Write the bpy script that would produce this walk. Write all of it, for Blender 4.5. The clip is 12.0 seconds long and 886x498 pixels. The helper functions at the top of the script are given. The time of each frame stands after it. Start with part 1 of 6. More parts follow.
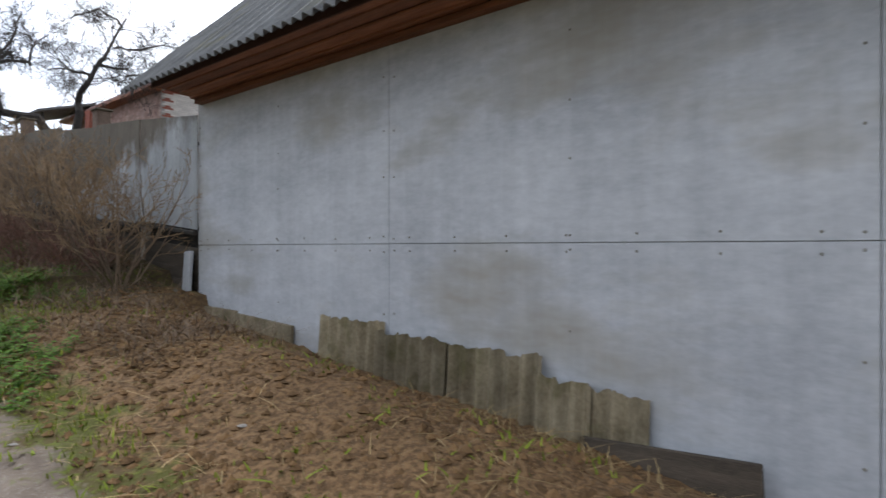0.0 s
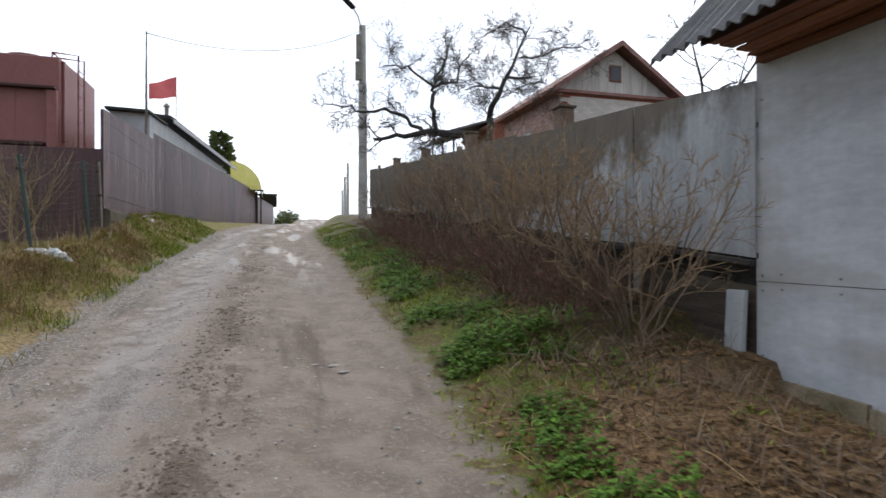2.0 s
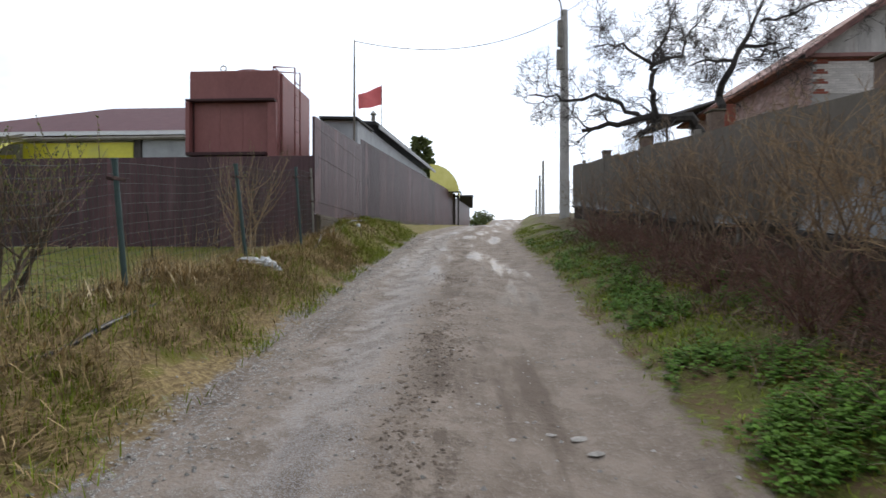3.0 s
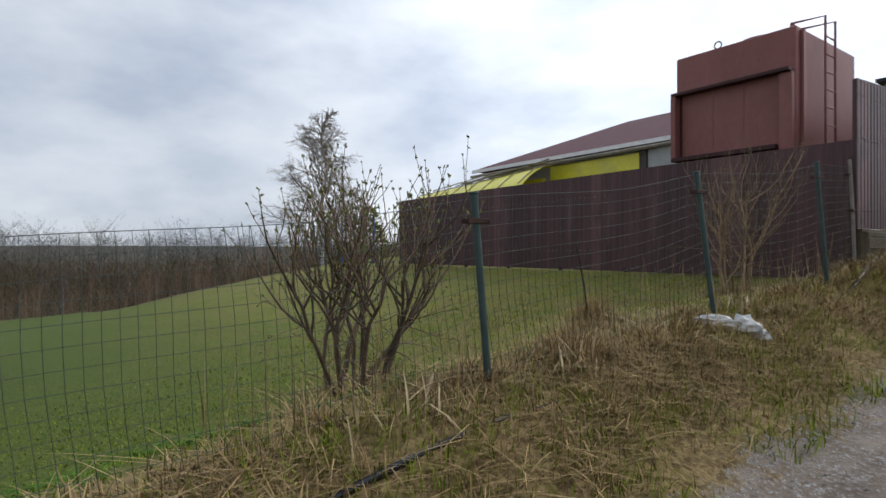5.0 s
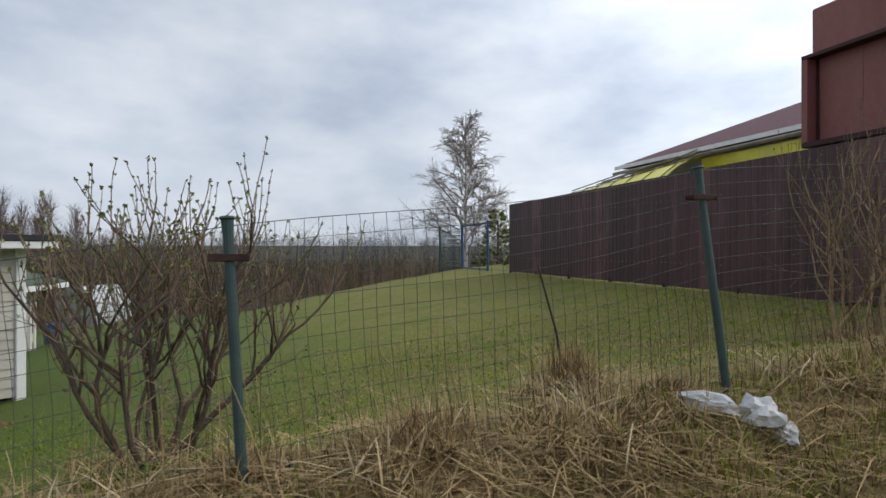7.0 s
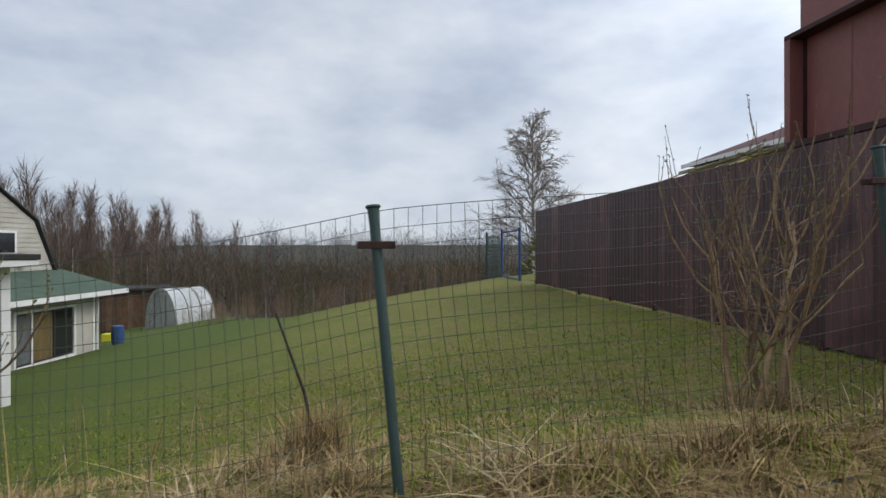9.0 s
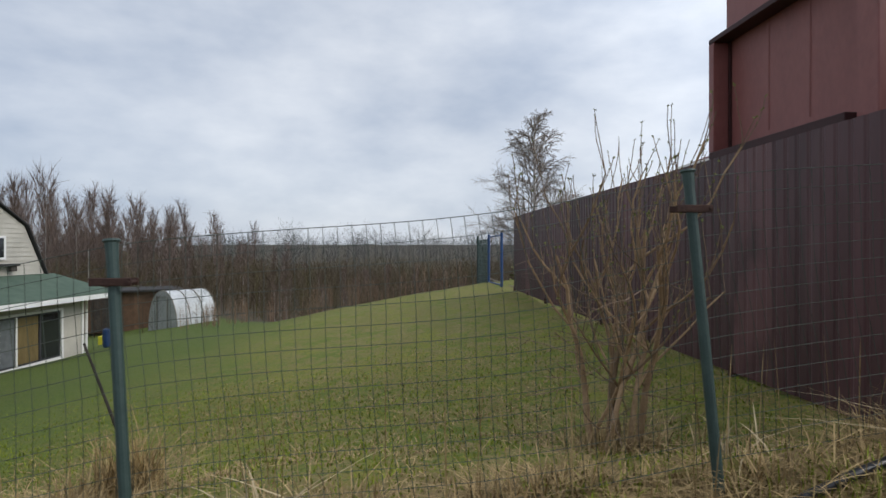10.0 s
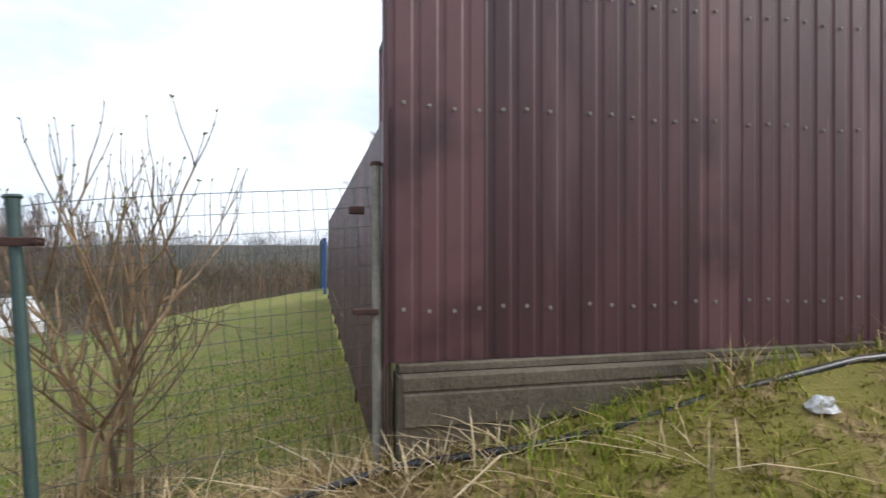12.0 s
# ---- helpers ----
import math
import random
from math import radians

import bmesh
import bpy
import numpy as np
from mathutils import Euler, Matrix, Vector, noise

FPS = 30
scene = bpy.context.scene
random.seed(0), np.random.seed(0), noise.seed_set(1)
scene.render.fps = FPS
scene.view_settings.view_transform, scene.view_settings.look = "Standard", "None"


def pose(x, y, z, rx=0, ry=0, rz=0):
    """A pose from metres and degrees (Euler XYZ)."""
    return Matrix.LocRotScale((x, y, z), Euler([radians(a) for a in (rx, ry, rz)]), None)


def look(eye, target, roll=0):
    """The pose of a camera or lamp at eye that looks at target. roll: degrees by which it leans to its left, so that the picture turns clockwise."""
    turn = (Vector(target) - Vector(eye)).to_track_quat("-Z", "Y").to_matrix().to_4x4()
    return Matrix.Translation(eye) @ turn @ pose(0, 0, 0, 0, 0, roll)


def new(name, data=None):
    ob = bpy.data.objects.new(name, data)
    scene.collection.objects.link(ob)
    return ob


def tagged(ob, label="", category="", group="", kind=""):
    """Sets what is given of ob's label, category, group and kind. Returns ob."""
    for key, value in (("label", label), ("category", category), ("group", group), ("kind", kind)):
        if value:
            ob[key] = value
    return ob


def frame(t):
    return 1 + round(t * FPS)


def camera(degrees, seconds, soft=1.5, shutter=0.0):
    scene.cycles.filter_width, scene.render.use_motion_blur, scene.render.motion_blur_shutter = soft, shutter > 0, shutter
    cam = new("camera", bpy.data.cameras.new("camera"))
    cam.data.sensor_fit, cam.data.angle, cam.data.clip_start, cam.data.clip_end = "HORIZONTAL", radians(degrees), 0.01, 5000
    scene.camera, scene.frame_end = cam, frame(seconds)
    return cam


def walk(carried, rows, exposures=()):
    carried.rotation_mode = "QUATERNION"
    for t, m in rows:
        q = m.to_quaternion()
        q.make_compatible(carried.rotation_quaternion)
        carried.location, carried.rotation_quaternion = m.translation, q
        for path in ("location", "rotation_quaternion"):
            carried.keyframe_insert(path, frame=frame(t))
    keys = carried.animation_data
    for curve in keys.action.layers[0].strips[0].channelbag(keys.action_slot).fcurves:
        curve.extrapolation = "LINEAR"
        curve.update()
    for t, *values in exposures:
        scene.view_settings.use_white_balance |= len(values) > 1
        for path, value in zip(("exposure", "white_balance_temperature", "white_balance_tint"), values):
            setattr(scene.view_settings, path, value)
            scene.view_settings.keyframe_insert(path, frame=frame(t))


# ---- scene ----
cam = camera(76.33, 12.0, soft=1.5, shutter=0.15)
PATH = [
    (0.0, (-0.535, -1.539, 1.391), (2.561, 0.994, 1.388), 0.06),
    (0.5, (-0.586, -0.626, 1.475), (1.978, 2.444, 1.467), -0.10),
    (1.0, (-0.648, 0.233, 1.601), (1.495, 3.610, 1.611), 0.15),
    (1.5, (-0.676, 1.170, 1.672), (1.093, 4.757, 1.669), 0.10),
    (2.0, (-0.767, 2.053, 1.737), (0.361, 5.891, 1.737), -0.07),
    (2.5, (-0.831, 2.910, 1.804), (-0.343, 6.880, 1.800), -0.06),
    (3.0, (-0.961, 3.724, 1.890), (-1.161, 7.719, 1.884), -0.02),
    (3.5, (-1.125, 4.481, 1.996), (-2.114, 8.357, 1.988), 0.10),
    (3.7, (-1.187, 4.779, 2.043), (-2.577, 8.530, 2.044), -0.08),
    (5.5, (-1.496, 7.414, 2.501), (-4.957, 9.419, 2.504), 0.04),
    (6.0, (-1.534, 8.095, 2.564), (-5.075, 9.955, 2.574), 0.00),
    (6.5, (-1.564, 8.787, 2.568), (-5.269, 10.295, 2.569), 0.12),
    (7.0, (-1.498, 9.446, 2.636), (-5.306, 10.670, 2.640), 0.00),
    (9.0, (-1.596, 12.257, 2.967), (-5.568, 12.731, 2.964), -0.10),
    (9.5, (-1.597, 12.965, 3.061), (-5.578, 13.355, 3.061), -0.06),
    (10.0, (-1.696, 13.653, 3.149), (-5.684, 13.966, 3.144), -0.04),
    (10.5, (-1.735, 14.265, 3.227), (-5.726, 14.529, 3.231), 0.03),
    (11.0, (-1.799, 14.944, 3.235), (-5.792, 15.186, 3.224), 0.02),
    (11.5, (-1.762, 15.704, 3.289), (-5.729, 16.219, 3.295), -0.10),
    (12.0, (-1.673, 16.465, 3.324), (-5.562, 17.399, 3.322), -0.02),
]
EXPOSURES = [(0.0, 0.74), (0.5, 0.92), (1.0, 0.85), (1.5, 0.62), (2.0, 0.52), (2.5, 0.44), (3.0, 0.36), (3.5, 0.27), (5.5, 0.08), (7.0, 0.1), (9.5, 0.1), (10.5, 0.2), (11.0, 0.26), (11.5, 0.42), (12.0, 0.92)]
walk(cam, [(t, look(eye, aim, roll)) for t, eye, aim, roll in PATH], EXPOSURES)

# ---- world and light: an overcast sky, brighter up the road ----
SUN_AZ, SUN_EL = radians(20), radians(38)
world = bpy.data.worlds.new("overcast_sky")
scene.world = world
world.use_nodes = True
wn, wl = world.node_tree.nodes, world.node_tree.links
sky = wn.new("ShaderNodeTexSky")
sky.sky_type = 'NISHITA'
sky.sun_disc = False
sky.sun_elevation, sky.sun_rotation = SUN_EL, SUN_AZ
skyscale = wn.new("ShaderNodeVectorMath")
skyscale.operation = 'SCALE'
skyscale.inputs[3].default_value = 0.10
wl.new(sky.outputs[0], skyscale.inputs[0])
wtc = wn.new("ShaderNodeTexCoord")
wmap = wn.new("ShaderNodeMapping")
wmap.inputs["Scale"].default_value = (1.0, 1.0, 2.3)
wl.new(wtc.outputs["Generated"], wmap.inputs[0])
cloud = wn.new("ShaderNodeTexNoise")
cloud.inputs["Scale"].default_value, cloud.inputs["Detail"].default_value = 3.1, 6.0
cloud.inputs["Roughness"].default_value = 0.52
wl.new(wmap.outputs[0], cloud.inputs["Vector"])
cramp = wn.new("ShaderNodeValToRGB")
cramp.color_ramp.elements[0].position, cramp.color_ramp.elements[0].color = 0.30, (0.44, 0.51, 0.635, 1)
cramp.color_ramp.elements[1].position, cramp.color_ramp.elements[1].color = 0.68, (0.82, 0.86, 0.925, 1)
wl.new(cloud.outputs[0], cramp.inputs[0])
glow = wn.new("ShaderNodeVectorMath")
glow.operation = 'DOT_PRODUCT'
glow.inputs[1].default_value = (math.sin(SUN_AZ) * math.cos(SUN_EL), math.cos(SUN_AZ) * math.cos(SUN_EL), math.sin(SUN_EL))
wl.new(wtc.outputs["Generated"], glow.inputs[0])
grange = wn.new("ShaderNodeMapRange")
grange.interpolation_type = 'SMOOTHSTEP'
grange.inputs["From Min"].default_value, grange.inputs["From Max"].default_value = -0.1, 1.0
grange.inputs["To Min"].default_value, grange.inputs["To Max"].default_value = 0.95, 1.75
wl.new(glow.outputs["Value"], grange.inputs[0])
bright = wn.new("ShaderNodeVectorMath")
bright.operation = 'SCALE'
wl.new(cramp.outputs[0], bright.inputs[0])
wl.new(grange.outputs[0], bright.inputs[3])
skymix = wn.new("ShaderNodeMix")
skymix.data_type = 'RGBA'
skymix.inputs[0].default_value = 0.88
wl.new(skyscale.outputs[0], skymix.inputs[6])
wl.new(bright.outputs[0], skymix.inputs[7])
wl.new(skymix.outputs[2], wn["Background"].inputs[0])
wn["Background"].inputs[1].default_value = 1.0

sun_data = bpy.data.lights.new("sun", 'SUN')
sun_data.energy, sun_data.angle, sun_data.color = 1.15, radians(25), (1.0, 0.93, 0.82)
sun = new("sun", sun_data)
sun.matrix_world = look((0, 0, 40), (-40 * math.sin(SUN_AZ) / math.tan(SUN_EL), -40 * math.cos(SUN_AZ) / math.tan(SUN_EL), 0))


# ---- materials ----
def material(name, dark, light, scale=3.0, rough=0.8, bump=0.2, fine=40.0, metal=0.0, stretch=(1, 1, 1), vary=0.0, island=False,
             stain=None, stain_scale=1.5, stain_at=0.55, spec=0.3, streak=0.0):
    """A two-scale procedural surface: broad tone, fine grain, optional stains, optional variation from piece to piece."""
    m = bpy.data.materials.new(name)
    m.use_nodes = True
    n, l = m.node_tree.nodes, m.node_tree.links
    b = n["Principled BSDF"]
    tc = n.new("ShaderNodeTexCoord")
    mp = n.new("ShaderNodeMapping")
    mp.inputs["Scale"].default_value = stretch
    l.new(tc.outputs["Object"], mp.inputs[0])

    def noisy(s, detail, vec=None):
        t = n.new("ShaderNodeTexNoise")
        t.inputs["Scale"].default_value, t.inputs["Detail"].default_value = s, detail
        t.inputs["Roughness"].default_value = 0.62
        l.new(vec or mp.outputs[0], t.inputs["Vector"])
        return t
    big, small = noisy(scale, 4), noisy(fine, 3)
    mid = n.new("ShaderNodeMath")
    mid.operation = 'MULTIPLY_ADD'
    l.new(small.outputs[0], mid.inputs[0])
    mid.inputs[1].default_value = 0.55
    l.new(big.outputs[0], mid.inputs[2])
    ramp = n.new("ShaderNodeMapRange")
    ramp.inputs["From Min"].default_value, ramp.inputs["From Max"].default_value = 0.5, 1.05
    l.new(mid.outputs[0], ramp.inputs[0])
    mix = n.new("ShaderNodeMix")
    mix.data_type = 'RGBA'
    mix.inputs[6].default_value, mix.inputs[7].default_value = (*dark, 1), (*light, 1)
    l.new(ramp.outputs[0], mix.inputs[0])
    out = mix.outputs[2]
    if stain:
        st = noisy(stain_scale, 5)
        sr = n.new("ShaderNodeMapRange")
        sr.inputs["From Min"].default_value, sr.inputs["From Max"].default_value = stain_at, stain_at + 0.16
        l.new(st.outputs[0], sr.inputs[0])
        sm = n.new("ShaderNodeMix")
        sm.data_type = 'RGBA'
        l.new(sr.outputs[0], sm.inputs[0])
        l.new(out, sm.inputs[6])
        sm.inputs[7].default_value = (*stain, 1)
        out = sm.outputs[2]
    if streak:
        smap = n.new("ShaderNodeMapping")
        smap.inputs["Scale"].default_value = (5, 5, 0.5)
        l.new(tc.outputs["Object"], smap.inputs[0])
        sn = noisy(1.0, 3, smap.outputs[0])
        sk = n.new("ShaderNodeMapRange")
        sk.inputs["From Min"].default_value, sk.inputs["From Max"].default_value = 0.3, 0.7
        sk.inputs["To Min"].default_value, sk.inputs["To Max"].default_value = 1 - streak, 1 + streak
        l.new(sn.outputs[0], sk.inputs[0])
        ss = n.new("ShaderNodeVectorMath")
        ss.operation = 'SCALE'
        l.new(out, ss.inputs[0])
        l.new(sk.outputs[0], ss.inputs[3])
        out = ss.outputs[0]
    if vary:
        if island:
            src = n.new("ShaderNodeNewGeometry").outputs["Random Per Island"]
        else:
            src = n.new("ShaderNodeObjectInfo").outputs["Random"]
        vr = n.new("ShaderNodeMapRange")
        vr.inputs["To Min"].default_value, vr.inputs["To Max"].default_value = 1 - vary, 1 + vary
        l.new(src, vr.inputs[0])
        sc = n.new("ShaderNodeVectorMath")
        sc.operation = 'SCALE'
        l.new(out, sc.inputs[0])
        l.new(vr.outputs[0], sc.inputs[3])
        out = sc.outputs[0]
    l.new(out, b.inputs["Base Color"])
    b.inputs["Roughness"].default_value, b.inputs["Metallic"].default_value = rough, metal
    b.inputs["Specular IOR Level"].default_value = spec
    if bump:
        bp = n.new("ShaderNodeBump")
        bp.inputs["Strength"].default_value, bp.inputs["Distance"].default_value = bump, 0.02
        l.new(mid.outputs[0], bp.inputs["Height"])
        l.new(bp.outputs[0], b.inputs["Normal"])
    return m


def foliage(name, dark, light, trans=0.3, vary=0.45):
    m = material(name, dark, light, 6, 0.72, 0, 60, vary=vary, island=True, spec=0.10)
    return m


FIBRE = material("grey_fibre_cement", (0.355, 0.37, 0.395), (0.565, 0.58, 0.605), 1.1, 0.70, 0.12, 14, stretch=(1, 0.6, 1.5), stain=(0.34, 0.325, 0.29), stain_scale=0.6, stain_at=0.52, streak=0.07)
SLATE = material("weathered_slate", (0.10, 0.10, 0.10), (0.22, 0.22, 0.22), 2, 0.9, 0.4, 50, stain=(0.17, 0.16, 0.11), stain_at=0.56, vary=0.2)
SLATE_DIRT = material("mossy_slate_offcut", (0.13, 0.10, 0.06), (0.33, 0.28, 0.19), 3, 0.95, 0.5, 30, stain=(0.115, 0.10, 0.045), stain_scale=2.2, stain_at=0.5, vary=0.3, streak=0.25)
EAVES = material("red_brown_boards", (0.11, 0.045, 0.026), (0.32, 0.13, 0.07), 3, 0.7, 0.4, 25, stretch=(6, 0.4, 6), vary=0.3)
# Darker copy of the eave boards: the shade under the slate is in its colour.
EAVES_SHADE = material("shaded_red_brown_boards", (0.030, 0.014, 0.010), (0.075, 0.034, 0.024), 3, 0.8, 0.4, 25, stretch=(6, 0.4, 6), vary=0.3)
DARKWOOD = material("dark_old_wood", (0.025, 0.022, 0.02), (0.09, 0.08, 0.07), 4, 0.9, 0.4, 40, vary=0.3)
LOWBOARD = material("dark_low_boards", (0.035, 0.028, 0.022), (0.10, 0.08, 0.06), 3, 0.95, 0.4, 40, stretch=(1, 0.4, 3), vary=0.4)
GREYWOOD = material("grey_old_wood", (0.13, 0.115, 0.095), (0.30, 0.27, 0.23), 3, 0.9, 0.4, 40, stretch=(1, 1, 0.3), vary=0.3)
FENCE_GREY = material("lichen_dark_slate_fence", (0.25, 0.26, 0.265), (0.40, 0.415, 0.43), 1.6, 0.92, 0.5, 28, stretch=(1, 1, 0.7), vary=0.10, streak=0.18)
BROWN_SHEET = material("brown_profiled_steel", (0.048, 0.020, 0.022), (0.070, 0.030, 0.033), 0.7, 0.48, 0.02, 9, stretch=(1, 1, 0.15), stain=(0.11, 0.058, 0.061), stain_scale=1.6, stain_at=0.60, vary=0.30, spec=0.42, streak=0.25)
RED_STEEL = material("red_oxide_painted_steel", (0.185, 0.062, 0.056), (0.255, 0.096, 0.087), 1.2, 0.5, 0.08, 20, stretch=(1, 1, 0.5), stain=(0.12, 0.046, 0.042), stain_scale=1.1, stain_at=0.6, vary=0.08, spec=0.4)
# Dark red of the tank ledges, also the painted shade of the flange gap.
DARK_RED = material("dark_red_steel_and_gap_shade", (0.030, 0.012, 0.012), (0.055, 0.02, 0.02), 3, 0.6, 0.1, 30)
POST_GREEN = material("green_painted_steel", (0.022, 0.046, 0.043), (0.048, 0.082, 0.075), 5, 0.55, 0.15, 60, stain=(0.07, 0.055, 0.04), stain_scale=6, stain_at=0.66, spec=0.45)
WIRE = material("green_coated_wire", (0.03, 0.045, 0.035), (0.06, 0.075, 0.06), 5, 0.5, 0.0, 30)
RUST = material("rusty_iron", (0.03, 0.016, 0.014), (0.075, 0.04, 0.03), 12, 0.85, 0.4, 80)
GALV = material("weathered_pipe", (0.13, 0.12, 0.10), (0.28, 0.26, 0.22), 6, 0.6, 0.2, 50)
CONCRETE = material("old_concrete", (0.062, 0.050, 0.036), (0.150, 0.126, 0.093), 2.5, 0.95, 0.6, 40, stain=(0.12, 0.11, 0.07), stain_scale=2, stain_at=0.55)
POLE_CONC = material("pale_pole_concrete", (0.30, 0.29, 0.27), (0.47, 0.45, 0.42), 3, 0.9, 0.3, 40)
HOSE = material("black_plastic_pipe", (0.006, 0.007, 0.010), (0.014, 0.015, 0.02), 8, 0.32, 0.05, 40, spec=0.5)
BAG = material("white_plastic_bag", (0.40, 0.41, 0.41), (0.62, 0.63, 0.63), 7, 0.35, 0.5, 30, spec=0.5)
BARK = material("brown_bark", (0.055, 0.040, 0.028), (0.16, 0.115, 0.08), 10, 0.95, 0.5, 60, vary=0.25, island=True)
TWIG = material("bare_twigs", (0.115, 0.080, 0.054), (0.25, 0.18, 0.125), 8, 0.9, 0.0, 40, vary=0.4, island=True)
TWIG_RED = material("red_brown_canes", (0.090, 0.044, 0.034), (0.19, 0.100, 0.074), 8, 0.85, 0.0, 40, vary=0.4, island=True)
TWIG_TAN = material("tan_brush_twigs", (0.18, 0.118, 0.066), (0.36, 0.25, 0.148), 8, 0.9, 0.0, 40, vary=0.35, island=True)
APPLE_BARK = material("dark_apple_bark", (0.028, 0.024, 0.022), (0.085, 0.075, 0.068), 10, 0.95, 0.4, 60, vary=0.2, island=True)
BIRCH_BARK = material("birch_bark", (0.30, 0.28, 0.26), (0.62, 0.60, 0.57), 5, 0.8, 0.2, 30, stretch=(1, 1, 4), stain=(0.05, 0.045, 0.04), stain_scale=5, stain_at=0.6)
BIRCH_TWIG = material("birch_twigs", (0.17, 0.145, 0.125), (0.32, 0.28, 0.245), 8, 0.9, 0, 40, vary=0.3, island=True)
# This brown is lightened to carry some of the valley haze.
WOODS = material("far_bare_woods", (0.108, 0.080, 0.068), (0.180, 0.134, 0.114), 0.05, 1.0, 0, 3, vary=0.4, island=True)
WOODS_LOW = material("far_brushwood", (0.054, 0.040, 0.027), (0.096, 0.068, 0.046), 0.05, 1.0, 0, 3, vary=0.4, island=True, stain=(0.090, 0.080, 0.030), stain_scale=0.045, stain_at=0.48)
PALE_STEM = material("pale_birch_stems", (0.22, 0.20, 0.185), (0.40, 0.375, 0.35), 0.5, 0.9, 0, 5, vary=0.3, island=True)
REED = material("dead_reed_clumps", (0.16, 0.105, 0.070), (0.29, 0.20, 0.14), 0.5, 1.0, 0, 5, vary=0.35, island=True)
# Greyer than the near woods: distance haze is painted into the colour.
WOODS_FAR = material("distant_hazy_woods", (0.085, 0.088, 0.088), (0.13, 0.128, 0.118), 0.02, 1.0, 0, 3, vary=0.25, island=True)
BUD = foliage("bud_leaves", (0.10, 0.12, 0.035), (0.22, 0.23, 0.08))
NETTLE = foliage("nettle_leaves", (0.042, 0.098, 0.013), (0.108, 0.195, 0.026))
GRASS_G = foliage("green_grass_blades", (0.115, 0.160, 0.014), (0.235, 0.270, 0.035))
GRASS_LAWN = foliage("lawn_blades", (0.110, 0.155, 0.012), (0.225, 0.250, 0.030))
YOUNG_NEEDLE = foliage("young_pine_needles", (0.12, 0.135, 0.045), (0.25, 0.26, 0.11))
STRAW = foliage("dry_straw_blades", (0.19, 0.130, 0.060), (0.44, 0.325, 0.165), vary=0.5)
MOSS = foliage("moss_and_short_grass", (0.135, 0.130, 0.014), (0.25, 0.225, 0.045), vary=0.35)
PALE_STRAW = foliage("pale_dead_grass", (0.33, 0.26, 0.15), (0.58, 0.47, 0.30), vary=0.3)
NEEDLE = foliage("conifer_needles", (0.075, 0.095, 0.035), (0.17, 0.20, 0.085))
CLOD = material("soil_clods", (0.098, 0.054, 0.023), (0.235, 0.138, 0.064), 9, 1.0, 0.6, 60, vary=0.4, island=True)
CLAY = material("clay_crumbs", (0.110, 0.082, 0.061), (0.21, 0.165, 0.128), 9, 1.0, 0.4, 60, vary=0.3, island=True)
PEBBLE = material("pebbles", (0.17, 0.155, 0.14), (0.36, 0.34, 0.31), 9, 0.85, 0.2, 60, vary=0.45, island=True)
SIDING = material("cream_siding", (0.38, 0.36, 0.315), (0.51, 0.485, 0.43), 1.5, 0.7, 0.1, 30)
WHITE = material("white_trim", (0.66, 0.66, 0.65), (0.80, 0.80, 0.79), 3, 0.6, 0.05, 30)
GREEN_ROOF = material("green_felt_roof", (0.050, 0.082, 0.060), (0.095, 0.135, 0.100), 2, 0.9, 0.3, 30)
ROOF_DARK = material("dark_roofing", (0.02, 0.02, 0.02), (0.05, 0.05, 0.05), 3, 0.85, 0.2, 30)
MAROON_ROOF = material("maroon_shingles", (0.075, 0.022, 0.027), (0.12, 0.045, 0.050), 2.5, 0.7, 0.25, 30)
YELLOW = material("yellow_polycarbonate", (0.56, 0.50, 0.03), (0.74, 0.68, 0.06), 0.8, 0.35, 0.03, 6, stain=(0.5, 0.47, 0.10), stain_scale=0.6, spec=0.5)
PALE_YELLOW = material("pale_yellow_polycarbonate", (0.70, 0.64, 0.14), (0.84, 0.78, 0.26), 0.8, 0.35, 0.03, 6, spec=0.5)
POLYC = material("cloudy_polycarbonate", (0.34, 0.36, 0.37), (0.58, 0.60, 0.60), 1, 0.3, 0.05, 8, stain=(0.36, 0.37, 0.34), stain_scale=0.9, spec=0.5)
POLYC_GREY = material("grey_polycarbonate_end", (0.22, 0.23, 0.22), (0.36, 0.37, 0.35), 1, 0.4, 0.05, 8)
BROWN_BOARD = material("brown_shed_boards", (0.07, 0.040, 0.024), (0.15, 0.09, 0.055), 3, 0.9, 0.3, 40, vary=0.25)
BRICK_W = material("white_silicate_brick", (0.52, 0.48, 0.45), (0.68, 0.64, 0.60), 5, 0.9, 0.3, 60, vary=0.12)
BRICK_R = material("red_brick", (0.20, 0.060, 0.042), (0.33, 0.11, 0.075), 6, 0.9, 0.3, 60, vary=0.15)
BRICK_P = material("pink_weathered_brick", (0.30, 0.17, 0.14), (0.50, 0.38, 0.34), 2.5, 0.9, 0.3, 60, vary=0.2, island=True)
PIER = material("sooty_brick_pier", (0.10, 0.070, 0.055), (0.20, 0.145, 0.115), 5, 0.95, 0.5, 40)
BARGE = material("faded_pink_barge_boards", (0.17, 0.085, 0.075), (0.30, 0.17, 0.15), 3, 0.85, 0.3, 40, vary=0.15)
MORTAR = material("mortar", (0.30, 0.28, 0.26), (0.40, 0.38, 0.35), 5, 0.95, 0.3, 60)
GABLE = material("weathered_gable_boards", (0.36, 0.345, 0.325), (0.58, 0.56, 0.53), 3, 0.9, 0.3, 40, stretch=(1, 1, 0.25), stain=(0.27, 0.20, 0.18), stain_scale=2, vary=0.10)
FLAG = material("faded_red_flag", (0.62, 0.12, 0.13), (0.78, 0.21, 0.20), 2, 0.8, 0.1, 30)
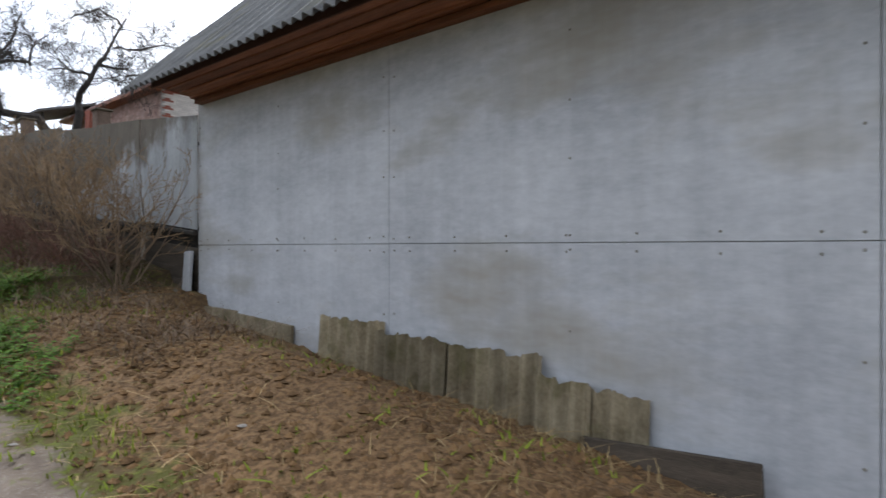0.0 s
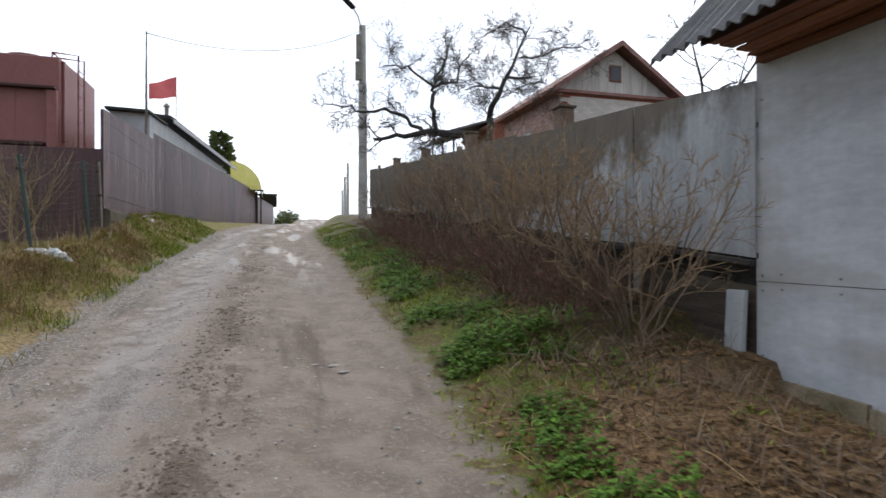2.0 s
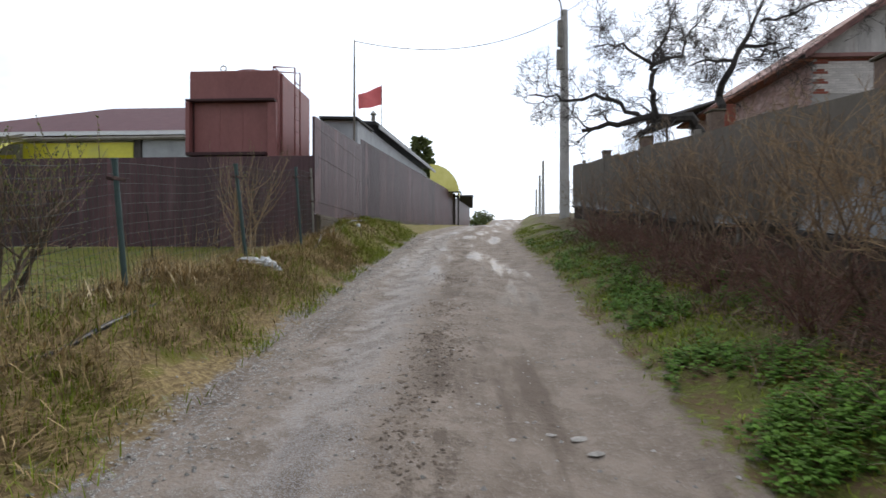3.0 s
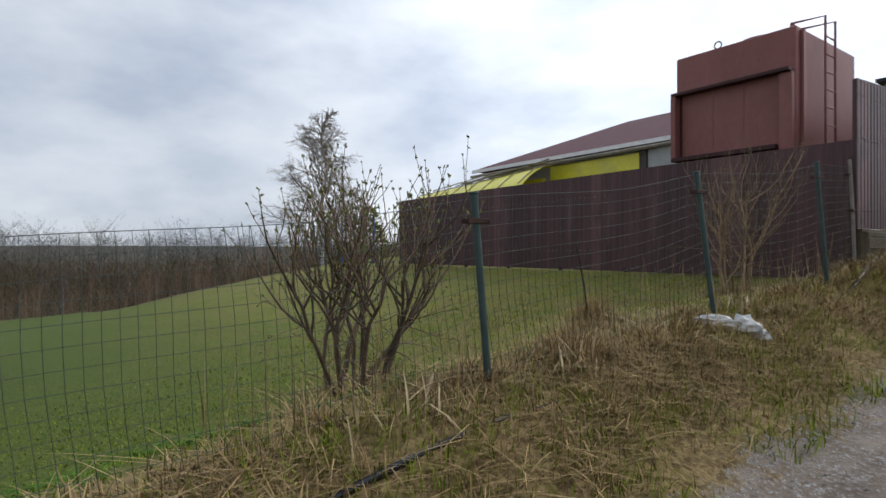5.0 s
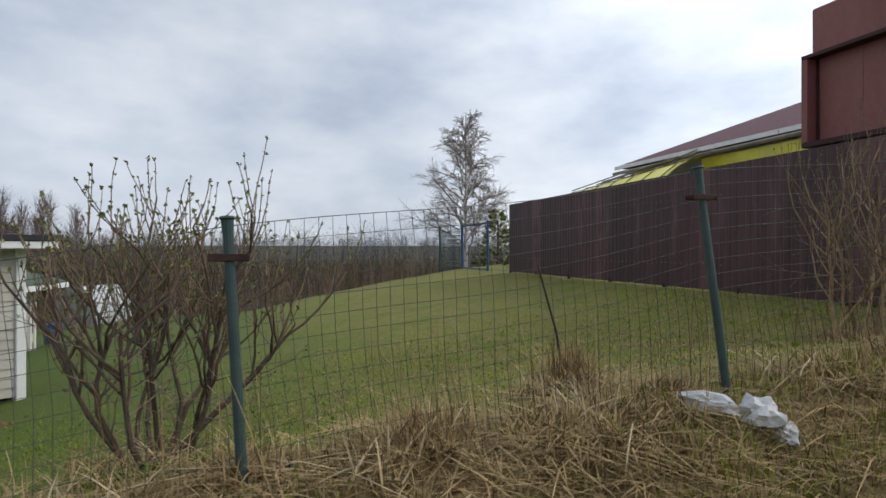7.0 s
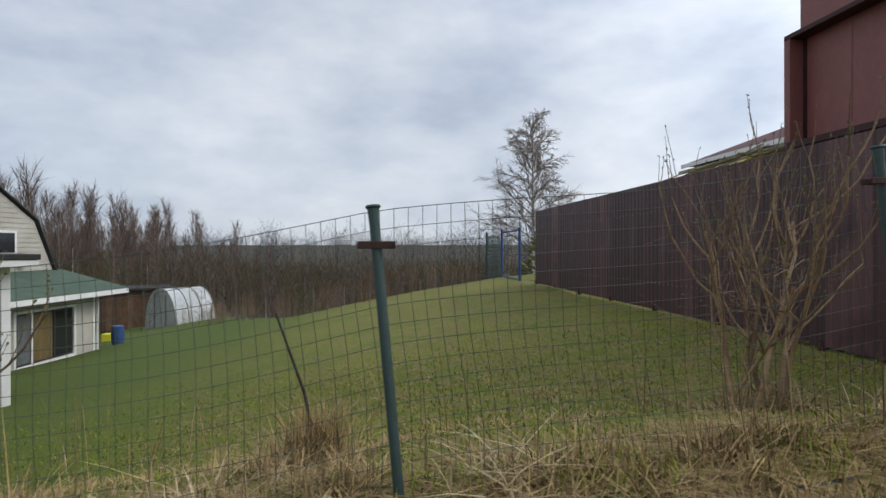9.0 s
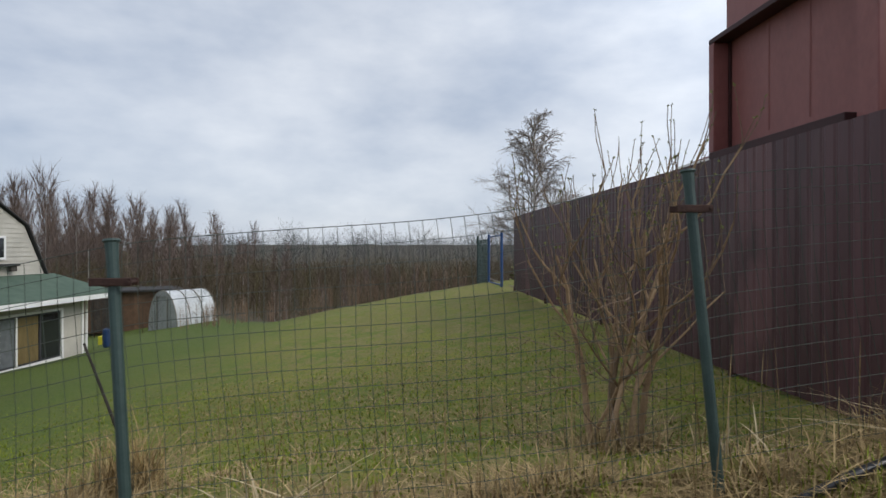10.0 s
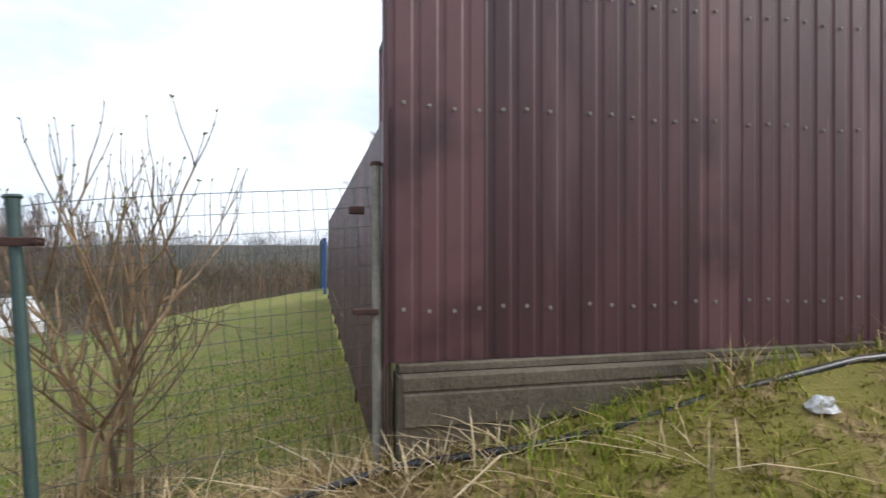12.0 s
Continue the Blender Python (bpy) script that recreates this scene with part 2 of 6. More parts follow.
BLUE = material("blue_painted_steel", (0.02, 0.055, 0.16), (0.045, 0.095, 0.24), 4, 0.5, 0.1, 40)
CABLE = material("black_cable", (0.01, 0.01, 0.01), (0.02, 0.02, 0.02), 4, 0.6, 0, 10)
GREY_PANEL = material("grey_cladding", (0.30, 0.31, 0.32), (0.45, 0.46, 0.47), 2, 0.7, 0.1, 30)



def lichen_over(m):
    """Brown lichen and damp on the slate: it covers the upper part, thins out towards the shed and leaves pale patches low down."""
    n, l = m.node_tree.nodes, m.node_tree.links
    b = n["Principled BSDF"]
    src = b.inputs["Base Color"].links[0].from_socket
    tc = n.new("ShaderNodeTexCoord")
    sep = n.new("ShaderNodeSeparateXYZ")
    l.new(tc.outputs["Object"], sep.inputs[0])
    mp = n.new("ShaderNodeMapping")
    mp.inputs["Scale"].default_value = (1, 1, 0.6)
    l.new(tc.outputs["Object"], mp.inputs[0])

    def noisy(scale, detail):
        t = n.new("ShaderNodeTexNoise")
        t.inputs["Scale"].default_value, t.inputs["Detail"].default_value, t.inputs["Roughness"].default_value = scale, detail, 0.65
        l.new(mp.outputs[0], t.inputs["Vector"])
        return t.outputs[0]

    def op(kind, a, c, d=None):
        t = n.new("ShaderNodeMath")
        t.operation = kind
        for i, v in enumerate((a, c, d)):
            if isinstance(v, (int, float)):
                t.inputs[i].default_value = v
            elif v is not None:
                l.new(v, t.inputs[i])
        return t.outputs[0]
    along = op('MINIMUM', op('MULTIPLY', op('SUBTRACT', sep.outputs[1], 8.3), 0.17), 0.60)
    up = op('MULTIPLY', op('SUBTRACT', op('SUBTRACT', sep.outputs[2], 2.55), op('MULTIPLY', op('SUBTRACT', sep.outputs[1], 6.6), 0.094)), 0.55)
    amount = op('ADD', op('ADD', along, up), noisy(1.5, 5))
    edge = n.new("ShaderNodeMapRange")
    edge.interpolation_type = 'SMOOTHSTEP'
    edge.inputs["From Min"].default_value, edge.inputs["From Max"].default_value = 0.50, 0.70
    l.new(amount, edge.inputs[0])
    tone = n.new("ShaderNodeMix")
    tone.data_type = 'RGBA'
    tone.inputs[6].default_value, tone.inputs[7].default_value = (0.078, 0.065, 0.050, 1), (0.185, 0.162, 0.134, 1)
    l.new(noisy(5.0, 5), tone.inputs[0])
    mix = n.new("ShaderNodeMix")
    mix.data_type = 'RGBA'
    l.new(edge.outputs[0], mix.inputs[0])
    l.new(src, mix.inputs[6])
    l.new(tone.outputs[2], mix.inputs[7])
    l.new(mix.outputs[2], b.inputs["Base Color"])


lichen_over(FENCE_GREY)


def worn_ribs(m, worn, share=0.16):
    """Steel sheet that has faded rib by rib: single ribs and pairs of ribs are lighter, from sheet to sheet in other places."""
    n, l = m.node_tree.nodes, m.node_tree.links
    b = n["Principled BSDF"]
    src = b.inputs["Base Color"].links[0].from_socket
    tc = n.new("ShaderNodeTexCoord")
    sep = n.new("ShaderNodeSeparateXYZ")
    l.new(tc.outputs["Object"], sep.inputs[0])
    info = n.new("ShaderNodeObjectInfo")

    def op(kind, a, c=0.0):
        t = n.new("ShaderNodeMath")
        t.operation = kind
        for i, v in enumerate((a, c)):
            if isinstance(v, (int, float)):
                t.inputs[i].default_value = v
            else:
                l.new(v, t.inputs[i])
        return t.outputs[0]

    def per_rib(width, salt):
        cell = op('FLOOR', op('DIVIDE', op('ADD', sep.outputs[0], 0.03), width))
        wn_ = n.new("ShaderNodeTexWhiteNoise")
        wn_.noise_dimensions = '1D'
        l.new(op('ADD', op('ADD', cell, salt), op('MULTIPLY', info.outputs["Random"], 317.0)), wn_.inputs["W"])
        return wn_.outputs["Value"]
    tone = op('ADD', op('MULTIPLY', per_rib(0.14, 3.0), 0.30), 0.85)
    sc = n.new("ShaderNodeVectorMath")
    sc.operation = 'SCALE'
    l.new(src, sc.inputs[0])
    l.new(tone, sc.inputs[3])
    ns = n.new("ShaderNodeTexNoise")
    ns.inputs["Scale"].default_value, ns.inputs["Detail"].default_value = 1.3, 4.0
    l.new(tc.outputs["Object"], ns.inputs["Vector"])
    band = op('MULTIPLY', op('GREATER_THAN', per_rib(0.28, 41.0), 1 - share), op('MINIMUM', op('MULTIPLY', op('MAXIMUM', op('SUBTRACT', ns.outputs[0], 0.40), 0.0), 6.0), 0.8))
    mix = n.new("ShaderNodeMix")
    mix.data_type = 'RGBA'
    l.new(band, mix.inputs[0])
    l.new(sc.outputs[0], mix.inputs[6])
    mix.inputs[7].default_value = (*worn, 1)
    l.new(mix.outputs[2], b.inputs["Base Color"])


worn_ribs(BROWN_SHEET, (0.128, 0.058, 0.060))

GLASS = bpy.data.materials.new("dark_window_glass")
GLASS.use_nodes = True
gb = GLASS.node_tree.nodes["Principled BSDF"]
gb.inputs["Base Color"].default_value, gb.inputs["Roughness"].default_value = (0.02, 0.022, 0.025, 1), 0.06
gb.inputs["Specular IOR Level"].default_value = 0.6


WINDOW_DARK = material("dark_window_frame", (0.025, 0.025, 0.028), (0.05, 0.05, 0.055), 5, 0.5, 0.05, 30)
# The curtain and pale sky reflections are put into these two pane colours.
CURTAIN = material("ochre_curtain_pane", (0.13, 0.095, 0.045), (0.21, 0.155, 0.075), 2.5, 0.12, 0.0, 12, stretch=(3, 3, 0.5), spec=0.5)
GLASS_PALE = material("painted_sky_reflection_pane", (0.10, 0.11, 0.12), (0.17, 0.18, 0.20), 1.5, 0.06, 0.0, 6, spec=0.7)


# ---- geometry helpers ----
def smooth(a, b, x):
    t = min(1.0, max(0.0, (x - a) / (b - a)))
    return t * t * (3 - 2 * t)


def mesh_of(name, verts, faces, mat, shade=False):
    me = bpy.data.meshes.new(name)
    me.from_pydata(verts, [], faces)
    me.materials.append(mat)
    if shade:
        me.polygons.foreach_set("use_smooth", [True] * len(me.polygons))
    me.update()
    return me


def thing(name, at, label, category, group="", kind=""):
    e = new(name)
    e.location = at
    e.empty_display_size = 0.2
    return tagged(e, label, category, group, kind)


def part(name, geo, mat, parent=None, label="", shade=False):
    """Links verts and faces given in world places as one mesh under a thing or a part."""
    me = mesh_of(name, geo[0], geo[1], mat, shade)
    ob = new(name, me)
    if parent is not None:
        ob.parent = parent
        ob.matrix_parent_inverse = Matrix.Translation(-parent.location) if parent.parent is None else Matrix.Identity(4)
    return tagged(ob, label)


def single(name, geo, mat, label, category, group="", kind="", shade=False):
    ob = new(name, mesh_of(name, geo[0], geo[1], mat, shade))
    return tagged(ob, label, category, group, kind)


def join(*geos):
    V, F = [], []
    for v, f in geos:
        o = len(V)
        V += list(v)
        F += [tuple(i + o for i in q) for q in f]
    return V, F


def box(x0, y0, z0, x1, y1, z1, bev=0.0):
    """A box with its edges cut by bev."""
    if bev <= 0:
        v = [(x, y, z) for z in (z0, z1) for x, y in ((x0, y0), (x1, y0), (x1, y1), (x0, y1))]
        return v, [(3, 2, 1, 0), (4, 5, 6, 7), (0, 1, 5, 4), (1, 2, 6, 5), (2, 3, 7, 6), (3, 0, 4, 7)]
    bm = bmesh.new()
    bmesh.ops.create_cube(bm, size=1)
    for w in bm.verts:
        w.co = ((x0 + x1) / 2 + w.co.x * (x1 - x0), (y0 + y1) / 2 + w.co.y * (y1 - y0), (z0 + z1) / 2 + w.co.z * (z1 - z0))
    bmesh.ops.bevel(bm, geom=bm.edges[:], offset=bev, segments=1, affect='EDGES')
    bm.verts.index_update()
    out = [tuple(w.co) for w in bm.verts], [tuple(w.index for w in f.verts) for f in bm.faces]
    bm.free()
    return out


def moved(geo, m):
    return [tuple(m @ Vector(v)) for v in geo[0]], geo[1]


def tube(pts, radii, n=6, caps=True):
    V, F = [], []
    pts = [Vector(p) for p in pts]
    if not isinstance(radii, (list, tuple)):
        radii = [radii] * len(pts)
    ref = None
    for i, p in enumerate(pts):
        d = (pts[min(i + 1, len(pts) - 1)] - pts[max(i - 1, 0)])
        d = d.normalized() if d.length > 1e-9 else Vector((0, 0, 1))
        if ref is None:
            ref = Vector((1, 0, 0)) if abs(d.x) < 0.8 else Vector((0, 1, 0))
        u = (ref - d * ref.dot(d)).normalized()
        ref = u
        w = d.cross(u)
        for k in range(n):
            a = 2 * math.pi * k / n
            V.append(tuple(p + (u * math.cos(a) + w * math.sin(a)) * radii[i]))
    for i in range(len(pts) - 1):
        for k in range(n):
            F.append((i * n + k, i * n + (k + 1) % n, (i + 1) * n + (k + 1) % n, (i + 1) * n + k))
    if caps:
        F.append(tuple(range(n - 1, -1, -1)))
        F.append(tuple((len(pts) - 1) * n + k for k in range(n)))
    return V, F


def prism(poly, axis, a, b):
    """A flat outline of (u, v) pushed from a to b along axis x or y."""
    n = len(poly)
    if axis == 'x':
        v = [(a, p, q) for p, q in poly] + [(b, p, q) for p, q in poly]
    else:
        v = [(p, a, q) for p, q in poly] + [(p, b, q) for p, q in poly]
    f = [tuple(range(n)), tuple(range(2 * n - 1, n - 1, -1))] + [(i, i + n, (i + 1) % n + n, (i + 1) % n) for i in range(n)]
    return v, f


class Limbs:
    """Grows bare branches: limbs above a radius go to the wood mesh, thinner ones to the twig mesh; tips are kept for buds."""

    def __init__(self, seed, split=0.01, least=0.0026, taper=0.6):
        self.r = random.Random(seed)
        self.wood, self.twig, self.tips = ([], []), ([], []), []
        self.split, self.least, self.taper = split, least, taper

    def add(self, geo, thick):
        V, F = self.wood if thick else self.twig
        o = len(V)
        V.extend(geo[0])
        F.extend(tuple(i + o for i in q) for q in geo[1])

    def limb(self, p, d, length, rad, depth, kids=4, wobble=0.25, rise=0.12, spread=(25, 60), shrink=0.62, segs=5, sides=5, start=0.25):
        r = self.r
        p, d = Vector(p), Vector(d).normalized()
        pts, step = [p.copy()], length / segs
        for i in range(segs):
            d = (d + Vector((r.gauss(0, 1), r.gauss(0, 1), r.gauss(0, 1))) * wobble * 0.5 + Vector((0, 0, rise)) * 0.5).normalized()
            p = p + d * step
            pts.append(p.copy())
        end = 0.35 if depth > 0 else 0.25
        radii = [rad * (1 - (1 - end) * i / segs) for i in range(segs + 1)]
        thick = rad > self.split
        self.add(tube(pts, radii, sides if thick else 3, False), thick)
        if depth <= 0:
            self.tips.append((pts[-1], d.copy()))
            return
        for k in range(kids):
            s = start + (1 - start) * (k + r.random()) / kids
            i = min(segs - 1, int(s * segs))
            f = s * segs - i
            q = pts[i].lerp(pts[i + 1], min(1, f))
            a = (pts[i + 1] - pts[i]).normalized()
            side = a.cross(Vector((r.gauss(0, 1), r.gauss(0, 1), r.gauss(0, 1)))).normalized()
            ang = radians(r.uniform(*spread))
            nd = a * math.cos(ang) + side * math.sin(ang)
            self.limb(q, nd, length * shrink * r.uniform(0.7, 1.2) * (1.15 - 0.5 * s), max(self.least, radii[i] * self.taper), depth - 1, kids, wobble, rise, spread, shrink,
                      max(3, segs - 1), max(3, sides - 1), start)
        self.tips.append((pts[-1], d.copy()))


def buds(tips, size, rnd, share=1.0):
    V, F = [], []
    for p, d in tips:
        if rnd.random() > share:
            continue
        for k in range(3):
            s = size * rnd.uniform(0.5, 1.3)
            dd = (d + Vector((rnd.gauss(0, .5), rnd.gauss(0, .5), rnd.gauss(0, .4)))).normalized()
            u = dd.cross(Vector((rnd.gauss(0, 1), rnd.gauss(0, 1), rnd.gauss(0, 1)))).normalized() * s * 0.35
            b = p - d * s * 0.4 * k
            o = len(V)
            V += [tuple(b), tuple(b + dd * s * 0.5 + u), tuple(b + dd * s), tuple(b + dd * s * 0.5 - u)]
            F.append((o, o + 1, o + 2, o + 3))
    return V, F


def blades(spots, rng, h=(0.1, 0.3), w=0.006, lean=0.5, droop=0.5):
    """Grass blades of three joints at an (n, 3) array of places."""
    n = len(spots)
    ang = rng.uniform(0, 2 * np.pi, n)
    hh = rng.uniform(h[0], h[1], n)
    ln = np.abs(rng.normal(0, lean, n))
    dirx, diry = np.cos(ang), np.sin(ang)
    px, py = -diry, dirx
    ww = w * rng.uniform(0.6, 1.4, n)
    V = np.zeros((n, 7, 3))
    for j, (s, wd) in enumerate(((0, 1.0), (0.4, 0.9), (0.75, 0.6), (1.0, 0))):
        out = hh * (ln * s + droop * ln * s * s)
        up = hh * (s - 0.45 * droop * np.minimum(ln, 1.4) * s * s)
        cx, cy, cz = spots[:, 0] + dirx * out, spots[:, 1] + diry * out, spots[:, 2] + up - 0.01
        if j < 3:
            for q, sg in ((0, -1), (1, 1)):
                V[:, j * 2 + q, 0], V[:, j * 2 + q, 1], V[:, j * 2 + q, 2] = cx + sg * px * ww * wd, cy + sg * py * ww * wd, cz
        else:
            V[:, 6, 0], V[:, 6, 1], V[:, 6, 2] = cx, cy, cz
    base = np.arange(n)[:, None] * 7
    quads = np.concatenate([base + np.array([[0, 1, 3, 2]]), base + np.array([[2, 3, 5, 4]])])
    tris = base + np.array([[4, 5, 6]])
    return V.reshape(-1, 3).tolist(), quads.tolist() + tris.tolist()


def lumps(spots, sizes, rng, flat=0.6):
    """Rough stones or clods, each an uneven octahedron with twelve or so sides, at an (n, 3) array of places."""
    o = np.array([(1, 0, 0), (.5, .87, 0), (-.5, .87, 0), (-1, 0, 0), (-.5, -.87, 0), (.5, -.87, 0), (.1, 0, 1), (0, .1, -1)], float)
    f = [(0, 1, 6), (1, 2, 6), (2, 3, 6), (3, 4, 6), (4, 5, 6), (5, 0, 6), (1, 0, 7), (2, 1, 7), (3, 2, 7), (4, 3, 7), (5, 4, 7), (0, 5, 7)]
    n = len(spots)
    V = o[None] * rng.uniform(0.6, 1.2, (n, 8, 1)) * np.asarray(sizes)[:, None, None]
    V[:, :, 2] *= flat
    a = rng.uniform(0, 6.28, n)
    c, s = np.cos(a)[:, None], np.sin(a)[:, None]
    X, Y = V[:, :, 0] * c - V[:, :, 1] * s * 0.75, V[:, :, 0] * s + V[:, :, 1] * c * 0.75
    V[:, :, 0], V[:, :, 1] = X, Y
    V += np.asarray(spots)[:, None, :]
    F = (np.arange(n)[:, None, None] * 8 + np.array(f)[None]).reshape(-1, 3)
    return V.reshape(-1, 3).tolist(), F.tolist()


# ---- the lie of the land ----
ROAD_Y = [-400, -60, -8, -1.2, 0.5, 2.4, 4.0, 5.0, 7.2, 9.4, 12, 14, 16.3, 21.5, 28, 36, 70, 400]
ROAD_Z = [-3, -3, -0.95, -0.28, -0.1, 0.06, 0.21, 0.33, 0.64, 0.88, 1.17, 1.41, 1.62, 2.05, 2.62, 3.16, 4.5, 4.5]
BANK_Y = [-60, 0, 5, 9.3, 12.3, 15.2, 17, 19, 21, 22.4, 30, 45, 400]
BANK_Z = [-3, 0.35, 0.92, 1.43, 1.67, 1.88, 2.20, 2.62, 2.75, 2.87, 2.97, 3.6, 4.6]


def ground(x, y):
    """Height of the ground: the climbing road, its banks, the lawn that falls away, the valley."""
    zr = float(np.interp(y, ROAD_Y, ROAD_Z))
    bend = max(0.0, y - 24) * 0.10
    xr = x - bend
    z = zr
    if xr < -3.0:
        zb = float(np.interp(y, BANK_Y, BANK_Z))
        z = zr + (zb - zr) * smooth(-3.1, -4.4, xr) if xr > -4.4 else zb
        near, far = -4.8 + 0.3 * smooth(14, 16.3, y), -7.4 + 1.9 * smooth(13.5, 16.3, y)
        if x < near and y < 17.0:
            lawn = 1.90 + 0.15 * (min(max(y, -6), 40) - 17.0) - (0.012 * max(0, -8 - x) + 0.03 * max(0, min(-18 - x, 20))) * (1 - smooth(6, 15, y))
            z = zb + (lawn - zb) * smooth(near, far, x)
        elif x < near:
            lawn = 1.90 + 0.10 * min(y - 17.0, 6) - (0.012 * max(0, -8 - x) + 0.03 * max(0, min(-18 - x, 20))) * (1 - smooth(6, 15, y))
            z = zb + (lawn - zb) * smooth(near, far, x)
        edge = -21.5 - max(0.0, 9 - y) * 2.4
        if x < edge:
            low = -4.5 + 0.012 * max(0.0, -90 - x)
            z += (low - z) * smooth(edge, edge - 26, x)
    elif xr > 0.4:
        z = zr + (0.30 if y > 7 else 0.16) * smooth(0.4, 2.0, xr) - (0.12 * smooth(2.4, 3.4, x) if y < 6.0 else -(0.08 + 0.22 * smooth(6.5, 9.5, y)) * smooth(2.0, 3.3, x))
        z += 0.20 * math.exp(-((x - 2.35) / 0.75) ** 2 - ((y - 3.2) / 3.6) ** 2)
        if x > 4.5:
            z += 0.02 * min(x - 4.5, 20)
    else:
        z += 0.05 * math.cos((xr + 1.35) * 1.3) - 0.045 * (math.exp(-((xr + 0.35) / 0.28) ** 2) + math.exp(-((xr + 2.2) / 0.3) ** 2))
    return z


def rough_ground(x, y):
    z = ground(x, y)
    xr = x - max(0.0, y - 24) * 0.10
    v = Vector((x, y, 0))
    if -60 < x < 12 and -10 < y < 60:
        if -3.2 < xr < 0.5:
            z += 0.014 * noise.noise(v * 3.1) + 0.010 * noise.noise(v * 9)
            z -= 0.05 * max(0, noise.noise(Vector((x * 2.2 + 7, y * 0.9, 3)))) * math.exp(-((xr + 1.25) / 0.3) ** 2)
        elif xr > 0.5 and y < 6.5:
            z += 0.035 * noise.noise(v * 2.2) + 0.03 * noise.noise(v * 7)
        elif x > -4.8:
            z += 0.05 * noise.noise(v * 1.6) + 0.03 * noise.noise(v * 5)
        else:
            z += 0.04 * noise.noise(v * 0.5) + 0.012 * noise.noise(v * 3)
    elif x <= -60 or y > 60:
        z += 1.2 * noise.noise(v * 0.02)
    return z


def on_ground(xy, lift=0.0):
    return np.array([(x, y, rough_ground(x, y) + lift) for x, y in xy])


# ---- ground: one sheet to the horizon ----
def spacing(marks):
    out = []
    for a, b, s in marks:
        k = max(1, round((b - a) / s))
        out += [a + (b - a) * i / k for i in range(k)]
    return out + [marks[-1][1]]


gx = spacing([(-1500, -300, 200), (-300, -100, 20), (-100, -40, 4), (-40, -10, 0.75), (-10, -4.8, 0.22), (-4.8, 4, 0.1), (4, 12, 1), (12, 60, 6), (60, 1500, 240)])
gy = spacing([(-1500, -200, 260), (-200, -40, 16), (-40, -4, 2.5), (-4, -1, 0.3), (-1, 14, 0.1), (14, 26, 0.2), (26, 60, 1.2), (60, 200, 10), (200, 1500, 260)])
gv = [(x, y, rough_ground(x, y)) for y in gy for x in gx]
nx = len(gx)
gf = [(j * nx + i, j * nx + i + 1, (j + 1) * nx + i + 1, (j + 1) * nx + i) for j in range(len(gy) - 1) for i in range(nx - 1)]


